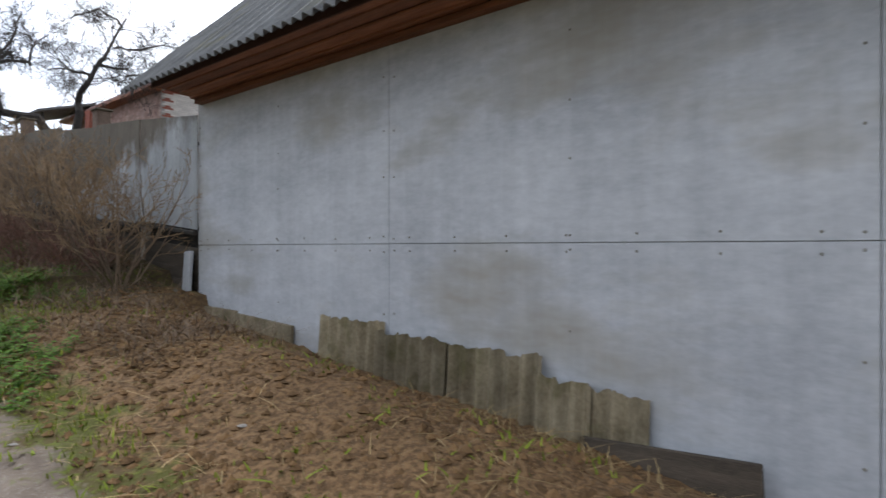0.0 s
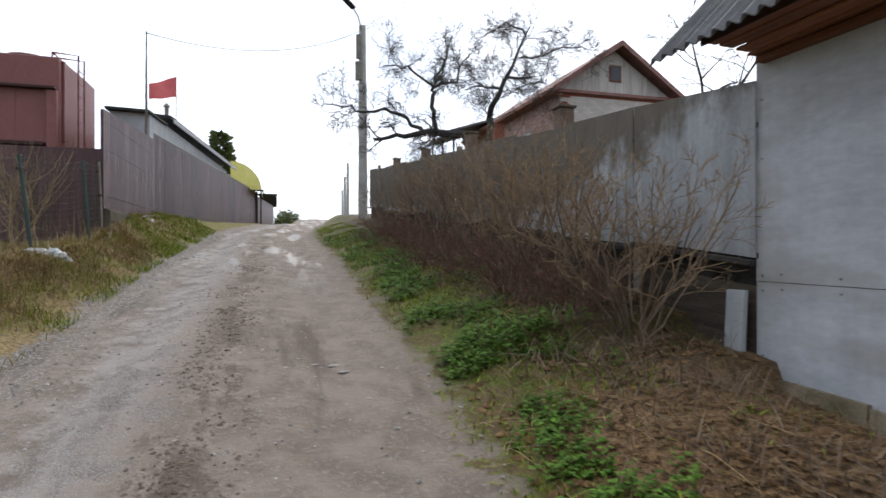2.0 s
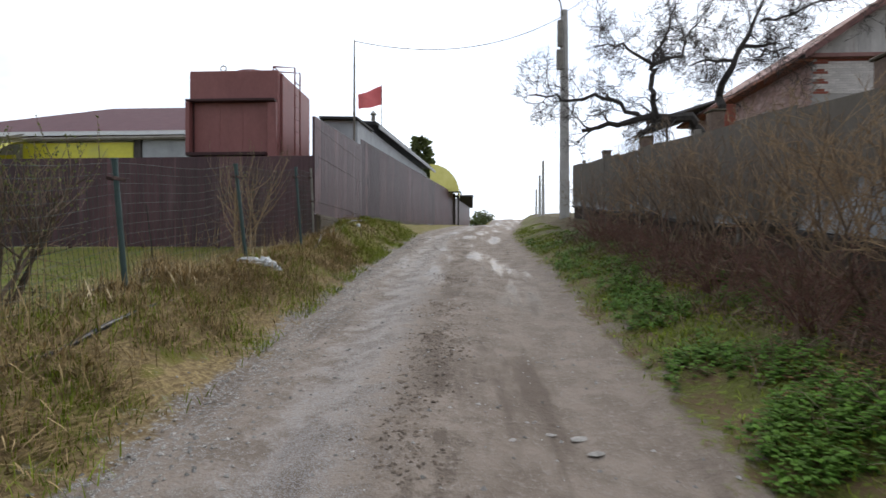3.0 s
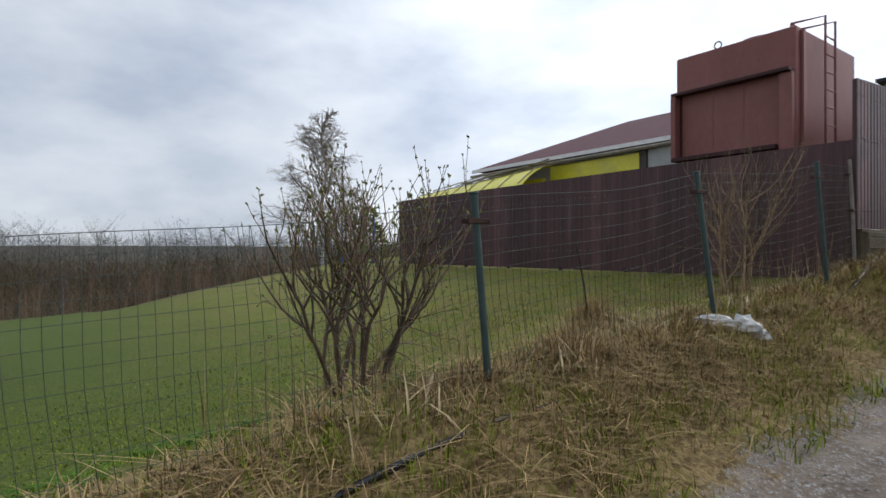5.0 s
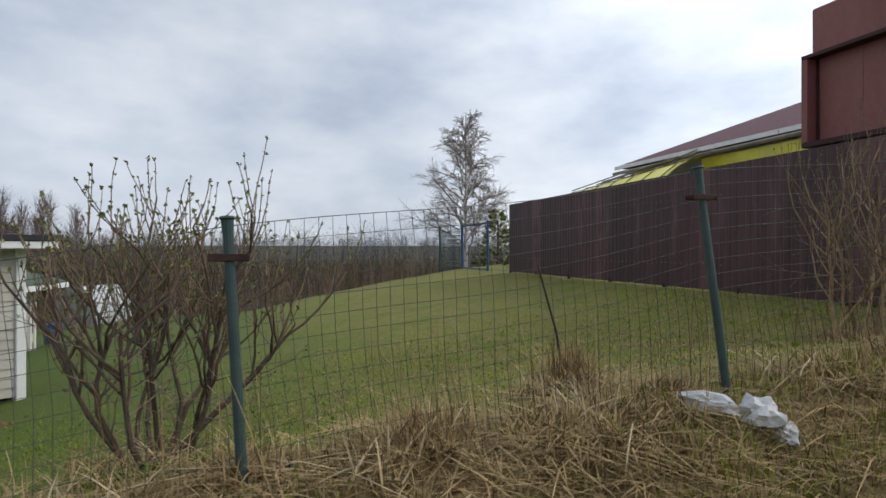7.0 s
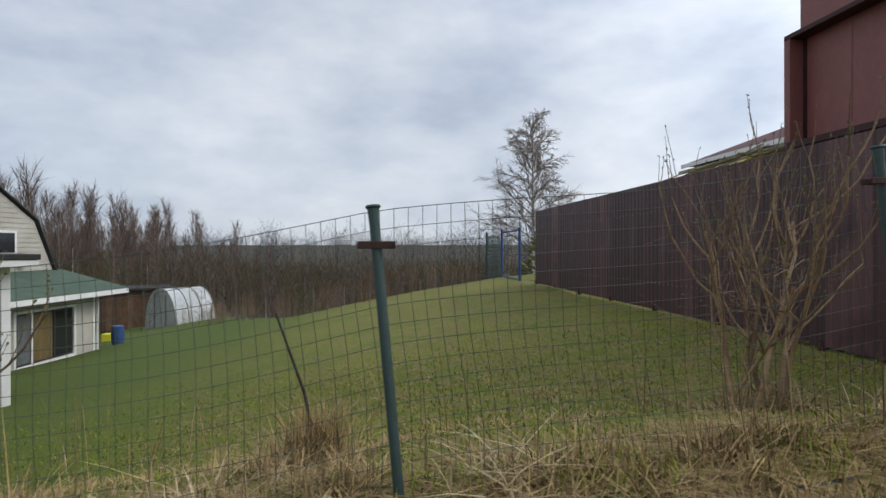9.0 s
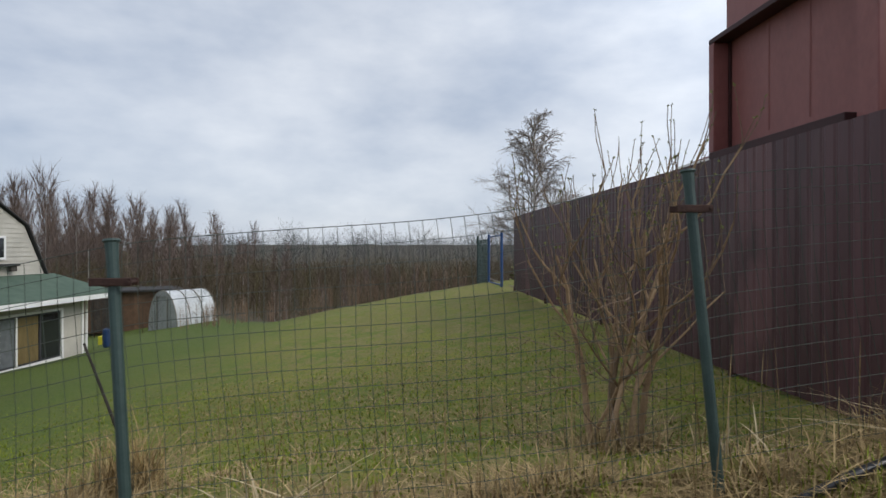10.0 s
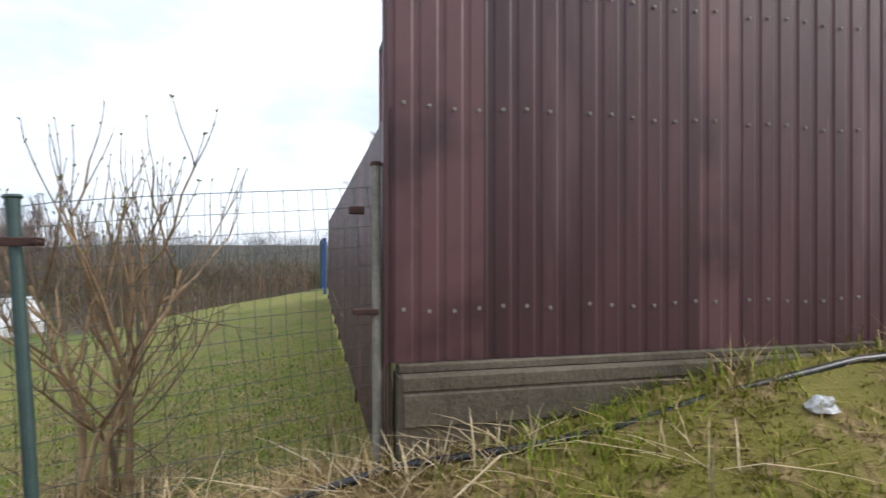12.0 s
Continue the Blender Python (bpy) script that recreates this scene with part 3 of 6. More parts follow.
def ground_material():
    m = bpy.data.materials.new("ground_cover")
    m.use_nodes = True
    n, l = m.node_tree.nodes, m.node_tree.links
    b = n["Principled BSDF"]
    tc = n.new("ShaderNodeTexCoord")
    sep = n.new("ShaderNodeSeparateXYZ")
    l.new(tc.outputs["Object"], sep.inputs[0])

    def math_node(op, a, c=None, d=None):
        t = n.new("ShaderNodeMath")
        t.operation = op
        for i, v in enumerate((a, c, d)):
            if v is None:
                continue
            if isinstance(v, (int, float)):
                t.inputs[i].default_value = v
            else:
                l.new(v, t.inputs[i])
        return t.outputs[0]

    def noisy(s, detail=4, stretch=None, r=0.6):
        t = n.new("ShaderNodeTexNoise")
        t.inputs["Scale"].default_value, t.inputs["Detail"].default_value, t.inputs["Roughness"].default_value = s, detail, r
        if stretch:
            mp = n.new("ShaderNodeMapping")
            mp.inputs["Scale"].default_value = stretch
            l.new(tc.outputs["Object"], mp.inputs[0])
            l.new(mp.outputs[0], t.inputs["Vector"])
        else:
            l.new(tc.outputs["Object"], t.inputs["Vector"])
        return t.outputs[0]

    def step(v, a, c):
        t = n.new("ShaderNodeMapRange")
        t.interpolation_type = 'SMOOTHSTEP'
        t.inputs["From Min"].default_value, t.inputs["From Max"].default_value = a, c
        l.new(v, t.inputs[0])
        return t.outputs[0]

    def blend(f, a, c):
        t = n.new("ShaderNodeMix")
        t.data_type = 'RGBA'
        for i, v in ((0, f), (6, a), (7, c)):
            if isinstance(v, tuple):
                t.inputs[i].default_value = (*v, 1)
            elif isinstance(v, float):
                t.inputs[i].default_value = v
            else:
                l.new(v, t.inputs[i])
        return t.outputs[2]
    big, mid, fine, grit = noisy(0.55), noisy(3.0), noisy(22.0), noisy(90.0, 2)
    bend = math_node('MULTIPLY', math_node('MAXIMUM', math_node('SUBTRACT', sep.outputs[1], 24.0), 0.0), 0.10)
    wob = math_node('MULTIPLY', math_node('SUBTRACT', mid, 0.5), 1.3)
    wob = math_node('ADD', wob, math_node('MULTIPLY', math_node('SUBTRACT', fine, 0.5), 0.5))
    xr = math_node('ADD', math_node('SUBTRACT', sep.outputs[0], bend), wob)
    y = math_node('ADD', sep.outputs[1], math_node('MULTIPLY', wob, 1.4))
    # road: packed clay and grit, with wet stretches up the hill
    road = blend(step(mid, 0.35, 0.68), (0.168, 0.131, 0.102), (0.245, 0.197, 0.158))
    road = blend(step(fine, 0.52, 0.7), road, (0.255, 0.215, 0.18))
    road = blend(step(grit, 0.6, 0.72), road, (0.30, 0.27, 0.235))
    track = noisy(0.9, 4, (2.2, 0.35, 1))
    road = blend(step(track, 0.53, 0.66), road, (0.130, 0.099, 0.076))
    cracks = noisy(1.6, 5, (1.6, 0.7, 1), 0.75)
    rut = math_node('MULTIPLY', step(math_node('ABSOLUTE', math_node('ADD', xr, 1.25)), 0.30, 0.06), step(cracks, 0.47, 0.55))
    road = blend(math_node('MULTIPLY', rut, 0.6), road, (0.085, 0.062, 0.044))
    wheel = math_node('MULTIPLY', step(math_node('ABSOLUTE', math_node('ADD', xr, 2.0)), 0.55, 0.12), step(sep.outputs[1], 0.5, 3.0))
    road = blend(math_node('MULTIPLY', math_node('MULTIPLY', wheel, step(grit, 0.44, 0.6)), 0.7), road, (0.29, 0.28, 0.275))
    gravel = blend(step(grit, 0.45, 0.62), (0.17, 0.15, 0.13), (0.40, 0.385, 0.365))
    side = math_node('MULTIPLY', step(xr, -2.35, -2.9), step(fine, 0.46, 0.6))
    road = blend(side, road, gravel)
    # verges, banks, lawn and bare soil
    straw = blend(step(fine, 0.38, 0.64), (0.155, 0.105, 0.048), (0.31, 0.23, 0.10))
    straw = blend(step(mid, 0.5, 0.66), straw, (0.15, 0.135, 0.024))
    straw = blend(math_node('MULTIPLY', step(sep.outputs[1], 16.9, 18.0), step(mid, 0.36, 0.5)), straw, (0.160, 0.140, 0.030))
    lawn = blend(step(big, 0.36, 0.62), (0.108, 0.142, 0.010), (0.188, 0.186, 0.022))
    lawn = blend(step(mid, 0.42, 0.64), lawn, (0.185, 0.150, 0.045))
    lawn = blend(math_node('MULTIPLY', math_node('MULTIPLY', step(mid, 0.44, 0.56), step(sep.outputs[1], 10.5, 13.0)), 0.75), lawn, (0.215, 0.170, 0.060))
    strip = noisy(0.8, 4, (0.35, 1.6, 1))
    lawn = blend(math_node('MULTIPLY', step(strip, 0.5, 0.66), 0.6), lawn, (0.165, 0.135, 0.034))
    lawn = blend(step(fine, 0.46, 0.62), lawn, (0.075, 0.112, 0.010))
    lawn = blend(math_node('MULTIPLY', step(grit, 0.52, 0.66), 0.5), lawn, (0.215, 0.185, 0.075))
    lawn = blend(math_node('MULTIPLY', step(y, 12.5, 7.0), 0.85), lawn, blend(step(fine, 0.4, 0.65), (0.075, 0.110, 0.010), (0.035, 0.068, 0.007)))
    soil = blend(step(fine, 0.35, 0.65), (0.095, 0.052, 0.022), (0.235, 0.138, 0.064))
    soil = blend(step(grit, 0.62, 0.74), soil, (0.30, 0.225, 0.14))
    bank = blend(step(mid, 0.42, 0.62), (0.080, 0.082, 0.012), (0.105, 0.066, 0.030))
    bank = blend(math_node('MULTIPLY', step(fine, 0.5, 0.68), step(xr, 1.9, 1.2)), bank, (0.125, 0.155, 0.014))
    bank = blend(math_node('MULTIPLY', step(xr, 1.3, 2.0), step(fine, 0.62, 0.42)), bank, (0.062, 0.040, 0.020))
    brush = blend(step(big, 0.4, 0.6), (0.036, 0.029, 0.016), (0.062, 0.048, 0.024))
    right = blend(step(y, 6.6, 5.6), bank, soil)
    col = blend(step(xr, 0.44, 0.68), road, bank)
    col = blend(step(xr, 0.85, 1.25), col, right)
    col = blend(step(xr, -3.05, -3.3), col, straw)
    col = blend(step(sep.outputs[0], -4.75, -5.4), col, lawn)
    col = blend(step(math_node('SUBTRACT', sep.outputs[0], math_node('MULTIPLY', math_node('MAXIMUM', math_node('SUBTRACT', 9.0, sep.outputs[1]), 0.0), -2.4)), -21.5, -24.0), col, brush)
    l.new(col, b.inputs["Base Color"])
    onroad = math_node('MULTIPLY', step(xr, -3.0, -2.6), step(xr, 0.4, 0.1))
    wet = math_node('MULTIPLY', math_node('MULTIPLY', step(track, 0.48, 0.60), step(sep.outputs[1], 9.0, 15.0)), onroad)
    wet = math_node('MAXIMUM', wet, math_node('MULTIPLY', math_node('MULTIPLY', wheel, 0.6), step(mid, 0.40, 0.55)))
    l.new(math_node('SUBTRACT', 0.92, math_node('MULTIPLY', wet, 0.50)), b.inputs["Roughness"])
    b.inputs["Specular IOR Level"].default_value = 0.35
    hgt = math_node('ADD', math_node('MULTIPLY', mid, 0.6), math_node('ADD', math_node('MULTIPLY', fine, 0.5), math_node('MULTIPLY', grit, 0.18)))
    bp = n.new("ShaderNodeBump")
    bp.inputs["Distance"].default_value = 0.06
    l.new(math_node('SUBTRACT', 0.75, math_node('MULTIPLY', wet, 0.5)), bp.inputs["Strength"])
    l.new(hgt, bp.inputs["Height"])
    l.new(bp.outputs[0], b.inputs["Normal"])
    return m


tagged(single("ground", (gv, gf), ground_material(), "clay track between dry verges, bare soil and a sloping lawn", "ground", kind="structure", shade=True))


# ---- the fibre-cement shed on the bank ----
shed = thing("shed", (6, 0.8, 0), "grey fibre-cement sheet shed with a corrugated slate roof", "shed")
part("wall_core", box(3.50, -5.0, -0.9, 8.6, 6.17, 3.40), FIBRE, shed)


def bolts_on(face_x, spots):
    return join(*[tube([(face_x + 0.004, y, z), (face_x - 0.009, y, z)], [0.012, 0.008], 6) for y, z in spots])


rs = random.Random(4)
for y0, y1 in ((2.425, 6.215), (-1.437, 2.419), (-5.2, -1.443)):
    for z0, z1 in ((-0.85, 1.435), (1.440, 3.45)):
        tilt = rs.uniform(-0.004, 0.006)
        p = part("panel", box(3.462 - tilt, y0, z0, 3.496, y1, z1, 0.0025), FIBRE, shed)
        ym = (y0 + y1) / 2
        zz = (1.37, 0.75, 0.15) if z0 < 0 else (1.50, 2.1, 2.55, 3.1)
        spots = [(y, z + rs.uniform(-.02, .02)) for z in zz for y in (y0 + .07, ym - .03, y1 - .07)]
        spots += [(y0 + (y1 - y0) * (k + .5) / 7, zz[0] + rs.uniform(-.01, .01)) for k in range(7)]
        tagged(part("bolt_row", bolts_on(3.462 - tilt, spots), GALV, p, "grey galvanised bolts"), kind="stuff")
# roof: wavy slate, 45 degrees, waves run up the slope
rv, rf = [], []
ny, nu = 430, 5
for i in range(ny + 1):
    y = -5.3 + 11.84 * i / ny
    wv = 0.028 * math.cos(2 * math.pi * y / 0.15)
    for k in range(nu + 1):
        s = 4.9 * k / nu
        off = wv + 0.008 * (k % 2)
        rv.append((2.53 + s * 0.7071 - off * 0.7071, y, 3.45 + s * 0.7071 + off * 0.7071))
for i in range(ny):
    for k in range(nu):
        a = i * (nu + 1) + k
        rf.append((a, a + 1, a + nu + 2, a + nu + 1))
top = len(rv)
rv += [(x + 0.006, y, z - 0.010) for x, y, z in rv]
rf += [(d + top, c + top, b + top, a + top) for a, b, c, d in rf]
for i in range(ny):
    a, b = i * (nu + 1), (i + 1) * (nu + 1)
    rf.append((a, b, b + top, a + top))
for k in range(nu):
    a = ny * (nu + 1) + k
    rf.append((a, a + top, a + 1 + top, a + 1))
part("slate_roof", (rv, rf), SLATE, shed, "weathered grey corrugated slate", shade=False)
part("back_slope", moved(box(0, -5.3, 0, 4.4, 6.9, 0.03), pose(6.05, 0, 6.88, 0, 45, 0)), SLATE, shed)
for i in range(4):
    x = 2.80 + i * 0.166
    z = 3.535 - i * 0.022 + 0.005 * (i % 2)
    part("soffit_board", box(x, -5.2, z, x + 0.160, 6.15 - 0.02 * (i % 3), z + 0.026, 0.003), EAVES, shed, "red-brown plank")
# Unseen board added over the soffit so no sky shows through its gaps.
part("soffit_backing", box(2.80, -5.2, 3.566, 3.47, 6.10, 3.584), EAVES_SHADE, shed)
part("fascia_board", box(2.775, -5.2, 3.50, 2.797, 6.14, 3.655, 0.003), EAVES_SHADE, shed, "dark red-brown board with eave shade in its colour")
part("wall_plate", box(3.35, -5.2, 3.405, 3.458, 6.12, 3.458, 0.004), EAVES, shed, "reddish eave beam")
part("gable_wall", prism([(3.52, 3.3), (8.6, 3.3), (6.05, 6.7)], 'y', 6.07, 6.17), GREYWOOD, shed)


# slate offcuts and boards set against the foot of the wall
def wavy_piece(y0, y1, ztop, zbot, x, seed):
    r = random.Random(seed)
    n = max(8, int((y1 - y0) / 0.02))
    V, F = [], []
    chips = [r.uniform(-0.03, 0.03) for _ in range(12)]
    for i in range(n + 1):
        y = y0 + (y1 - y0) * i / n
        w = 0.030 * math.cos(2 * math.pi * y / 0.15)
        zt = ztop + chips[i * 11 // n] * 0.8 + (0.02 * r.random())
        for z, lean in ((zbot, -0.03), ((zbot + zt) / 2, 0.0), (zt, 0.03)):
            V += [(x + w + lean, y, z), (x + w + lean + 0.008, y, z)]
    for i in range(n):
        a, b = i * 6, (i + 1) * 6
        for k in (0, 2):
            F += [(a + k, b + k, b + k + 2, a + k + 2), (a + k + 1, a + k + 3, b + k + 3, b + k + 1)]
        F += [(a + 4, b + 4, b + 5, a + 5)]
    F += [(0, 2, 3, 1), (2, 4, 5, 3), (n * 6, n * 6 + 1, n * 6 + 3, n * 6 + 2), (n * 6 + 2, n * 6 + 3, n * 6 + 5, n * 6 + 4)]
    return V, F


for i, (y0, y1, zt) in enumerate(((2.43, 3.43, 0.69), (1.63, 2.49, 0.61), (0.66, 1.69, 0.57), (0.23, 0.69, 0.43), (-0.17, 0.27, 0.39))):
    single("slate_offcut", wavy_piece(y0, y1, zt - 0.05, zt - 0.80, 3.37 - 0.035 * (i % 2), i), SLATE_DIRT, "mossy broken piece of corrugated slate leaning on the shed", "slate", "slate offcuts along the shed")
for y0, y1, zt, sl in ((5.16, 6.23, 0.60, 0.02), (3.96, 5.14, 0.55, 0.06)):
    single("skirting_board", ([(3.40, y0, zt - .35 - sl), (3.44, y0, zt - .35), (3.44, y1, zt - .35), (3.40, y1, zt - .35), (3.40, y0, zt - sl), (3.45, y0, zt - sl), (3.45, y1, zt), (3.40, y1, zt)],
           [(3, 2, 1, 0), (4, 5, 6, 7), (0, 1, 5, 4), (1, 2, 6, 5), (2, 3, 7, 6), (3, 0, 4, 7)]), SLATE_DIRT, "muddy board half sunk at the foot of the shed", "board", "boards along the shed")
single("ground_board", moved(box(-0.55, -0.02, -0.32, 0.62, 0.02, 0.10, 0.006), pose(3.33, -0.33, -0.05, 0, 3, 92)), LOWBOARD, "dark wet board on edge against the shed", "board")
single("corner_stone", lumps([(3.12, 6.16, 0.66)], [0.17], np.random.RandomState(5), 1.1), CONCRETE, "grey field stone beside the shed corner", "stone")
single("prop_slab", moved(box(-0.13, -0.03, -0.40, 0.13, 0.03, 0.42, 0.01), pose(3.38, 6.38, 0.93, 4, 2, 80)), GREY_PANEL, "pale slab propped beside the shed corner", "slab")


# ---- slate fence up the right side ----
def fence_top(y):
    return 3.31 + (y - 6.6) * 0.094


def fence_x(y):
    return 3.42 - (y - 6.6) * 0.012


rfence = thing("slate_fence", (3.4, 16, 1.5), "dark lichen-stained slate panel fence beside the road", "fence")
w = 1.72
for i in range(12):
    y0, y1 = (6.27 + i * w if i else 6.19), 6.27 + (i + 1) * w - 0.006
    x0, x1 = fence_x(y0), fence_x(y1)
    j = 0.012 * (i % 2)
    t0, t1 = fence_top(y0) + 0.03 * math.sin(i * 2.4), fence_top(y1) + 0.03 * math.sin(i * 2.4 + 0.7)
    h = 1.62 + 0.05 * math.sin(i * 1.7)
    V = [(x0 - j, y0, t0 - h), (x0 - j + .012, y0, t0 - h), (x1 - j + .012, y1, t1 - h), (x1 - j, y1, t1 - h), (x0 - j, y0, t0), (x0 - j + .012, y0, t0), (x1 - j + .012, y1, t1), (x1 - j, y1, t1)]
    part("slate_panel", (V, [(3, 2, 1, 0), (4, 5, 6, 7), (0, 1, 5, 4), (1, 2, 6, 5), (2, 3, 7, 6), (3, 0, 4, 7)]), FENCE_GREY, rfence)
    if i:
        part("fence_post", box(x0 + 0.03, y0 - 0.06, ground(3.5, y0) - 0.3, x0 + 0.15, y0 + 0.06, t0 + (0.06 + 0.05 * (i % 2) if i > 3 and i % 2 else -0.08), 0.01), GREYWOOD, rfence)
    for dz in (1.60, 0.4):
        part("rail", tube([(x0 + .06, y0, t0 - dz), (x1 + .06, y1, t1 - dz)], 0.04, 5), DARKWOOD, rfence)
    # Added dark sheet behind the bottom gap, standing in for the shade there.
    part("backing_board", ([(x0 + .19, y0, t0 - h - 1.2), (x0 + .22, y0, t0 - h - 1.2), (x1 + .22, y1, t1 - h - 1.2), (x1 + .19, y1, t1 - h - 1.2), (x0 + .19, y0, t0 - h + .15), (x0 + .22, y0, t0 - h + .15), (x1 + .22, y1, t1 - h + .15), (x1 + .19, y1, t1 - h + .15)],
         [(3, 2, 1, 0), (4, 5, 6, 7), (0, 1, 5, 4), (1, 2, 6, 5), (2, 3, 7, 6), (3, 0, 4, 7)]), DARKWOOD, rfence)
    z0, z1 = t0 - h - 0.05, t1 - h - 0.05
    part("bottom_rail", tube([(x0 - .03, y0, z0), (x1 - .03, y1, z1)], 0.035, 5), DARKWOOD, rfence, "dark weathered rail")
    # Boards carried on down to fill the gap, its shade put into their colour.
    for k in range(5):
        zz0 = z0 - (0.30 if i == 0 else 0.085) - 0.165 * k
        part("low_board", ([(x0 + .05, y0, zz0 - .08), (x0 + .08, y0, zz0 - .08), (x1 + .08, y1, zz0 + .08), (x1 + .05, y1, zz0 + .08), (x0 + .05, y0, zz0 + .08), (x0 + .08, y0, zz0 + .08), (x1 + .08, y1, zz0 + .24), (x1 + .05, y1, zz0 + .24)],
             [(3, 2, 1, 0), (4, 5, 6, 7), (0, 1, 5, 4), (1, 2, 6, 5), (2, 3, 7, 6), (3, 0, 4, 7)]), LOWBOARD, rfence)


for y, h in ((10.02, 0.30), (14.3, 0.34), (18.2, 0.26), (22.2, 0.22)):
    x, z = fence_x(y) + 0.06, fence_top(y)
    part("brick_pier", box(x, y - 0.12, ground(3.5, y) - 0.3, x + 0.24, y + 0.12, z + h, 0.015), PIER, rfence, "old brown brick pier")
    part("pier_cap", box(x - 0.03, y - 0.15, z + h + 0.002, x + 0.27, y + 0.15, z + h + 0.04, 0.012), CONCRETE, rfence)


# ---- brown profiled-steel fences ----
def profiled(width, height, slope_bottom=0.0, slope_top=0.0, pitch=0.14, depth=0.008):
    """A trapezoid-ribbed steel sheet along +x with its face towards -y, bottom edge at z 0."""
    V, F = [], []
    xs = [(0, 0)]
    k = 0
    while k * pitch < width - 1e-6:
        b = k * pitch
        for f, d in ((0.18, 0), (0.30, 1), (0.88, 1), (0.99, 0)):
            if b + f * pitch < width:
                xs.append((b + f * pitch, d))
        k += 1
    xs.append((width, 0))
    for x, d in xs:
        for y in (-d * depth, -d * depth + 0.0015):
            V += [(x, y, slope_bottom * x), (x, y, height + slope_top * x)]
    for i in range(len(xs) - 1):
        a, b = i * 4, (i + 1) * 4
        F += [(a, b, b + 1, a + 1), (a + 3, b + 3, b + 2, a + 2), (a + 1, b + 1, b + 3, a + 3), (a, a + 2, b + 2, b)]
    F += [(0, 1, 3, 2), (len(xs) * 4 - 4, len(xs) * 4 - 2, len(xs) * 4 - 1, len(xs) * 4 - 3)]
    return V, F


def sheet_bolts(width, height, slope, rows, pitch=0.14):
    out, k = [], 0
    while (k + 0.60) * pitch < width:
        x = (k + 0.60) * pitch
        for z in rows:
            zz = z + slope * x + 0.012 * math.sin(k * 5.1 + z)
            out.append(tube([(x, -0.009, zz), (x, -0.014, zz), (x, -0.019, zz)], [0.012, 0.012, 0.006], 6))
        k += 1
    return join(*out)


def run_of_sheets(owner, start, end, count, z, height, slope_b, slope_t, rows, grow=0.0, single_bolts=False):
    ax, ay = end[0] - start[0], end[1] - start[1]
    ln = math.hypot(ax, ay)
    wd = ln / count
    ang = math.degrees(math.atan2(ay, ax))
    sheet = mesh_of("steel_sheet", *profiled(wd + 0.03, height, slope_b, slope_t), BROWN_SHEET)
    bolt = mesh_of("bolt_row", *sheet_bolts(wd, height, slope_b, rows), GALV)
    one_bolt = mesh_of("bolt", *join(tube([(0, 0, 0), (0, -0.003, 0)], 0.013, 8), tube([(0, -0.003, 0), (0, -0.010, 0)], [0.009, 0.008], 6)), GALV)
    for i in range(count):
        f = i / count
        m = pose(start[0] + ax * f, start[1] + ay * f, z + slope_b * wd * i, 0, 0, ang) @ Matrix.Translation((0, -0.003 * (i % 2), 0))
        own = mesh_of("steel_sheet", *profiled(wd + 0.03, height + grow * wd * i, slope_b, slope_t), BROWN_SHEET) if grow else sheet
        o = new("steel_sheet", own)
        o.parent = owner
        o.matrix_parent_inverse = Matrix.Translation(-owner.location)
        o.matrix_basis = m
        if single_bolts:
            for k in range(int(wd / 0.14)):
                for row in rows:
                    q = new("bolt", one_bolt)
                    q.parent = o
                    q.location = ((k + 0.60) * 0.14, -0.009, row + 0.012 * math.sin(k * 5.1 + row + i))
        elif rows and i < 8:
            q = new("bolt_row", bolt)
            q.parent = o
            tagged(q, "shiny galvanised roofing bolts", kind="stuff")


front = thing("front_fence", (-4.5, 30, 2.7), "tall brown profiled-steel fence on a concrete plinth", "fence")
run_of_sheets(front, (-4.66, 16.88), (-4.62, 22.3), 5, 2.715, 2.30, 0.0, 0.055, (0.28, 1.38, 2.05), 0.055, True)
run_of_sheets(front, (-4.63, 22.3), (-2.3, 45.0), 20, 2.97, 2.55, 0.020, 0.018, ())
for y0, z0, y1, z1, x0, x1 in ((16.92, 2.66, 19.6, 2.66, -4.73, -4.73), (19.62, 2.66, 22.3, 2.66, -4.73, -4.73), (22.32, 2.962, 34, 3.19, -4.70, -3.55), (34.02, 3.19, 45, 3.41, -3.55, -2.42)):
    V = [(x0, y0, z0 - 1), (x0 + .2, y0, z0 - 1), (x1 + .2, y1, z1 - 1), (x1, y1, z1 - 1), (x0, y0, z0), (x0 + .2, y0, z0), (x1 + .2, y1, z1), (x1, y1, z1)]
    part("plinth", (V, [(3, 2, 1, 0), (4, 5, 6, 7), (0, 1, 5, 4), (1, 2, 6, 5), (2, 3, 7, 6), (3, 0, 4, 7)]), CONCRETE, front, "rough grey concrete plinth")
part("plinth_course", box(-4.535, 16.94, 2.40, -4.515, 21.9, 2.575, 0.008), CONCRETE, front, "mossy concrete course")
part("plinth_ledge", box(-4.60, 16.93, 2.58, -4.522, 21.9, 2.668, 0.012), CONCRETE, front, "rough concrete ledge")
part("plinth_top", box(-4.70, 16.93, 2.664, -4.605, 22.28, 2.709, 0.006), CONCRETE, front)
part("corner_trim", box(-4.705, 16.855, 2.70, -4.645, 16.878, 5.0, 0.003), BROWN_SHEET, front)
for y, x in ((19.6, -4.73), (22.3, -4.73), (28, -4.15), (34, -3.46), (40, -2.88)):
    part("fence_post", box(x - .08, y - .04, 1.8, x - 0.02, y + .04, 5.2), RUST, front)

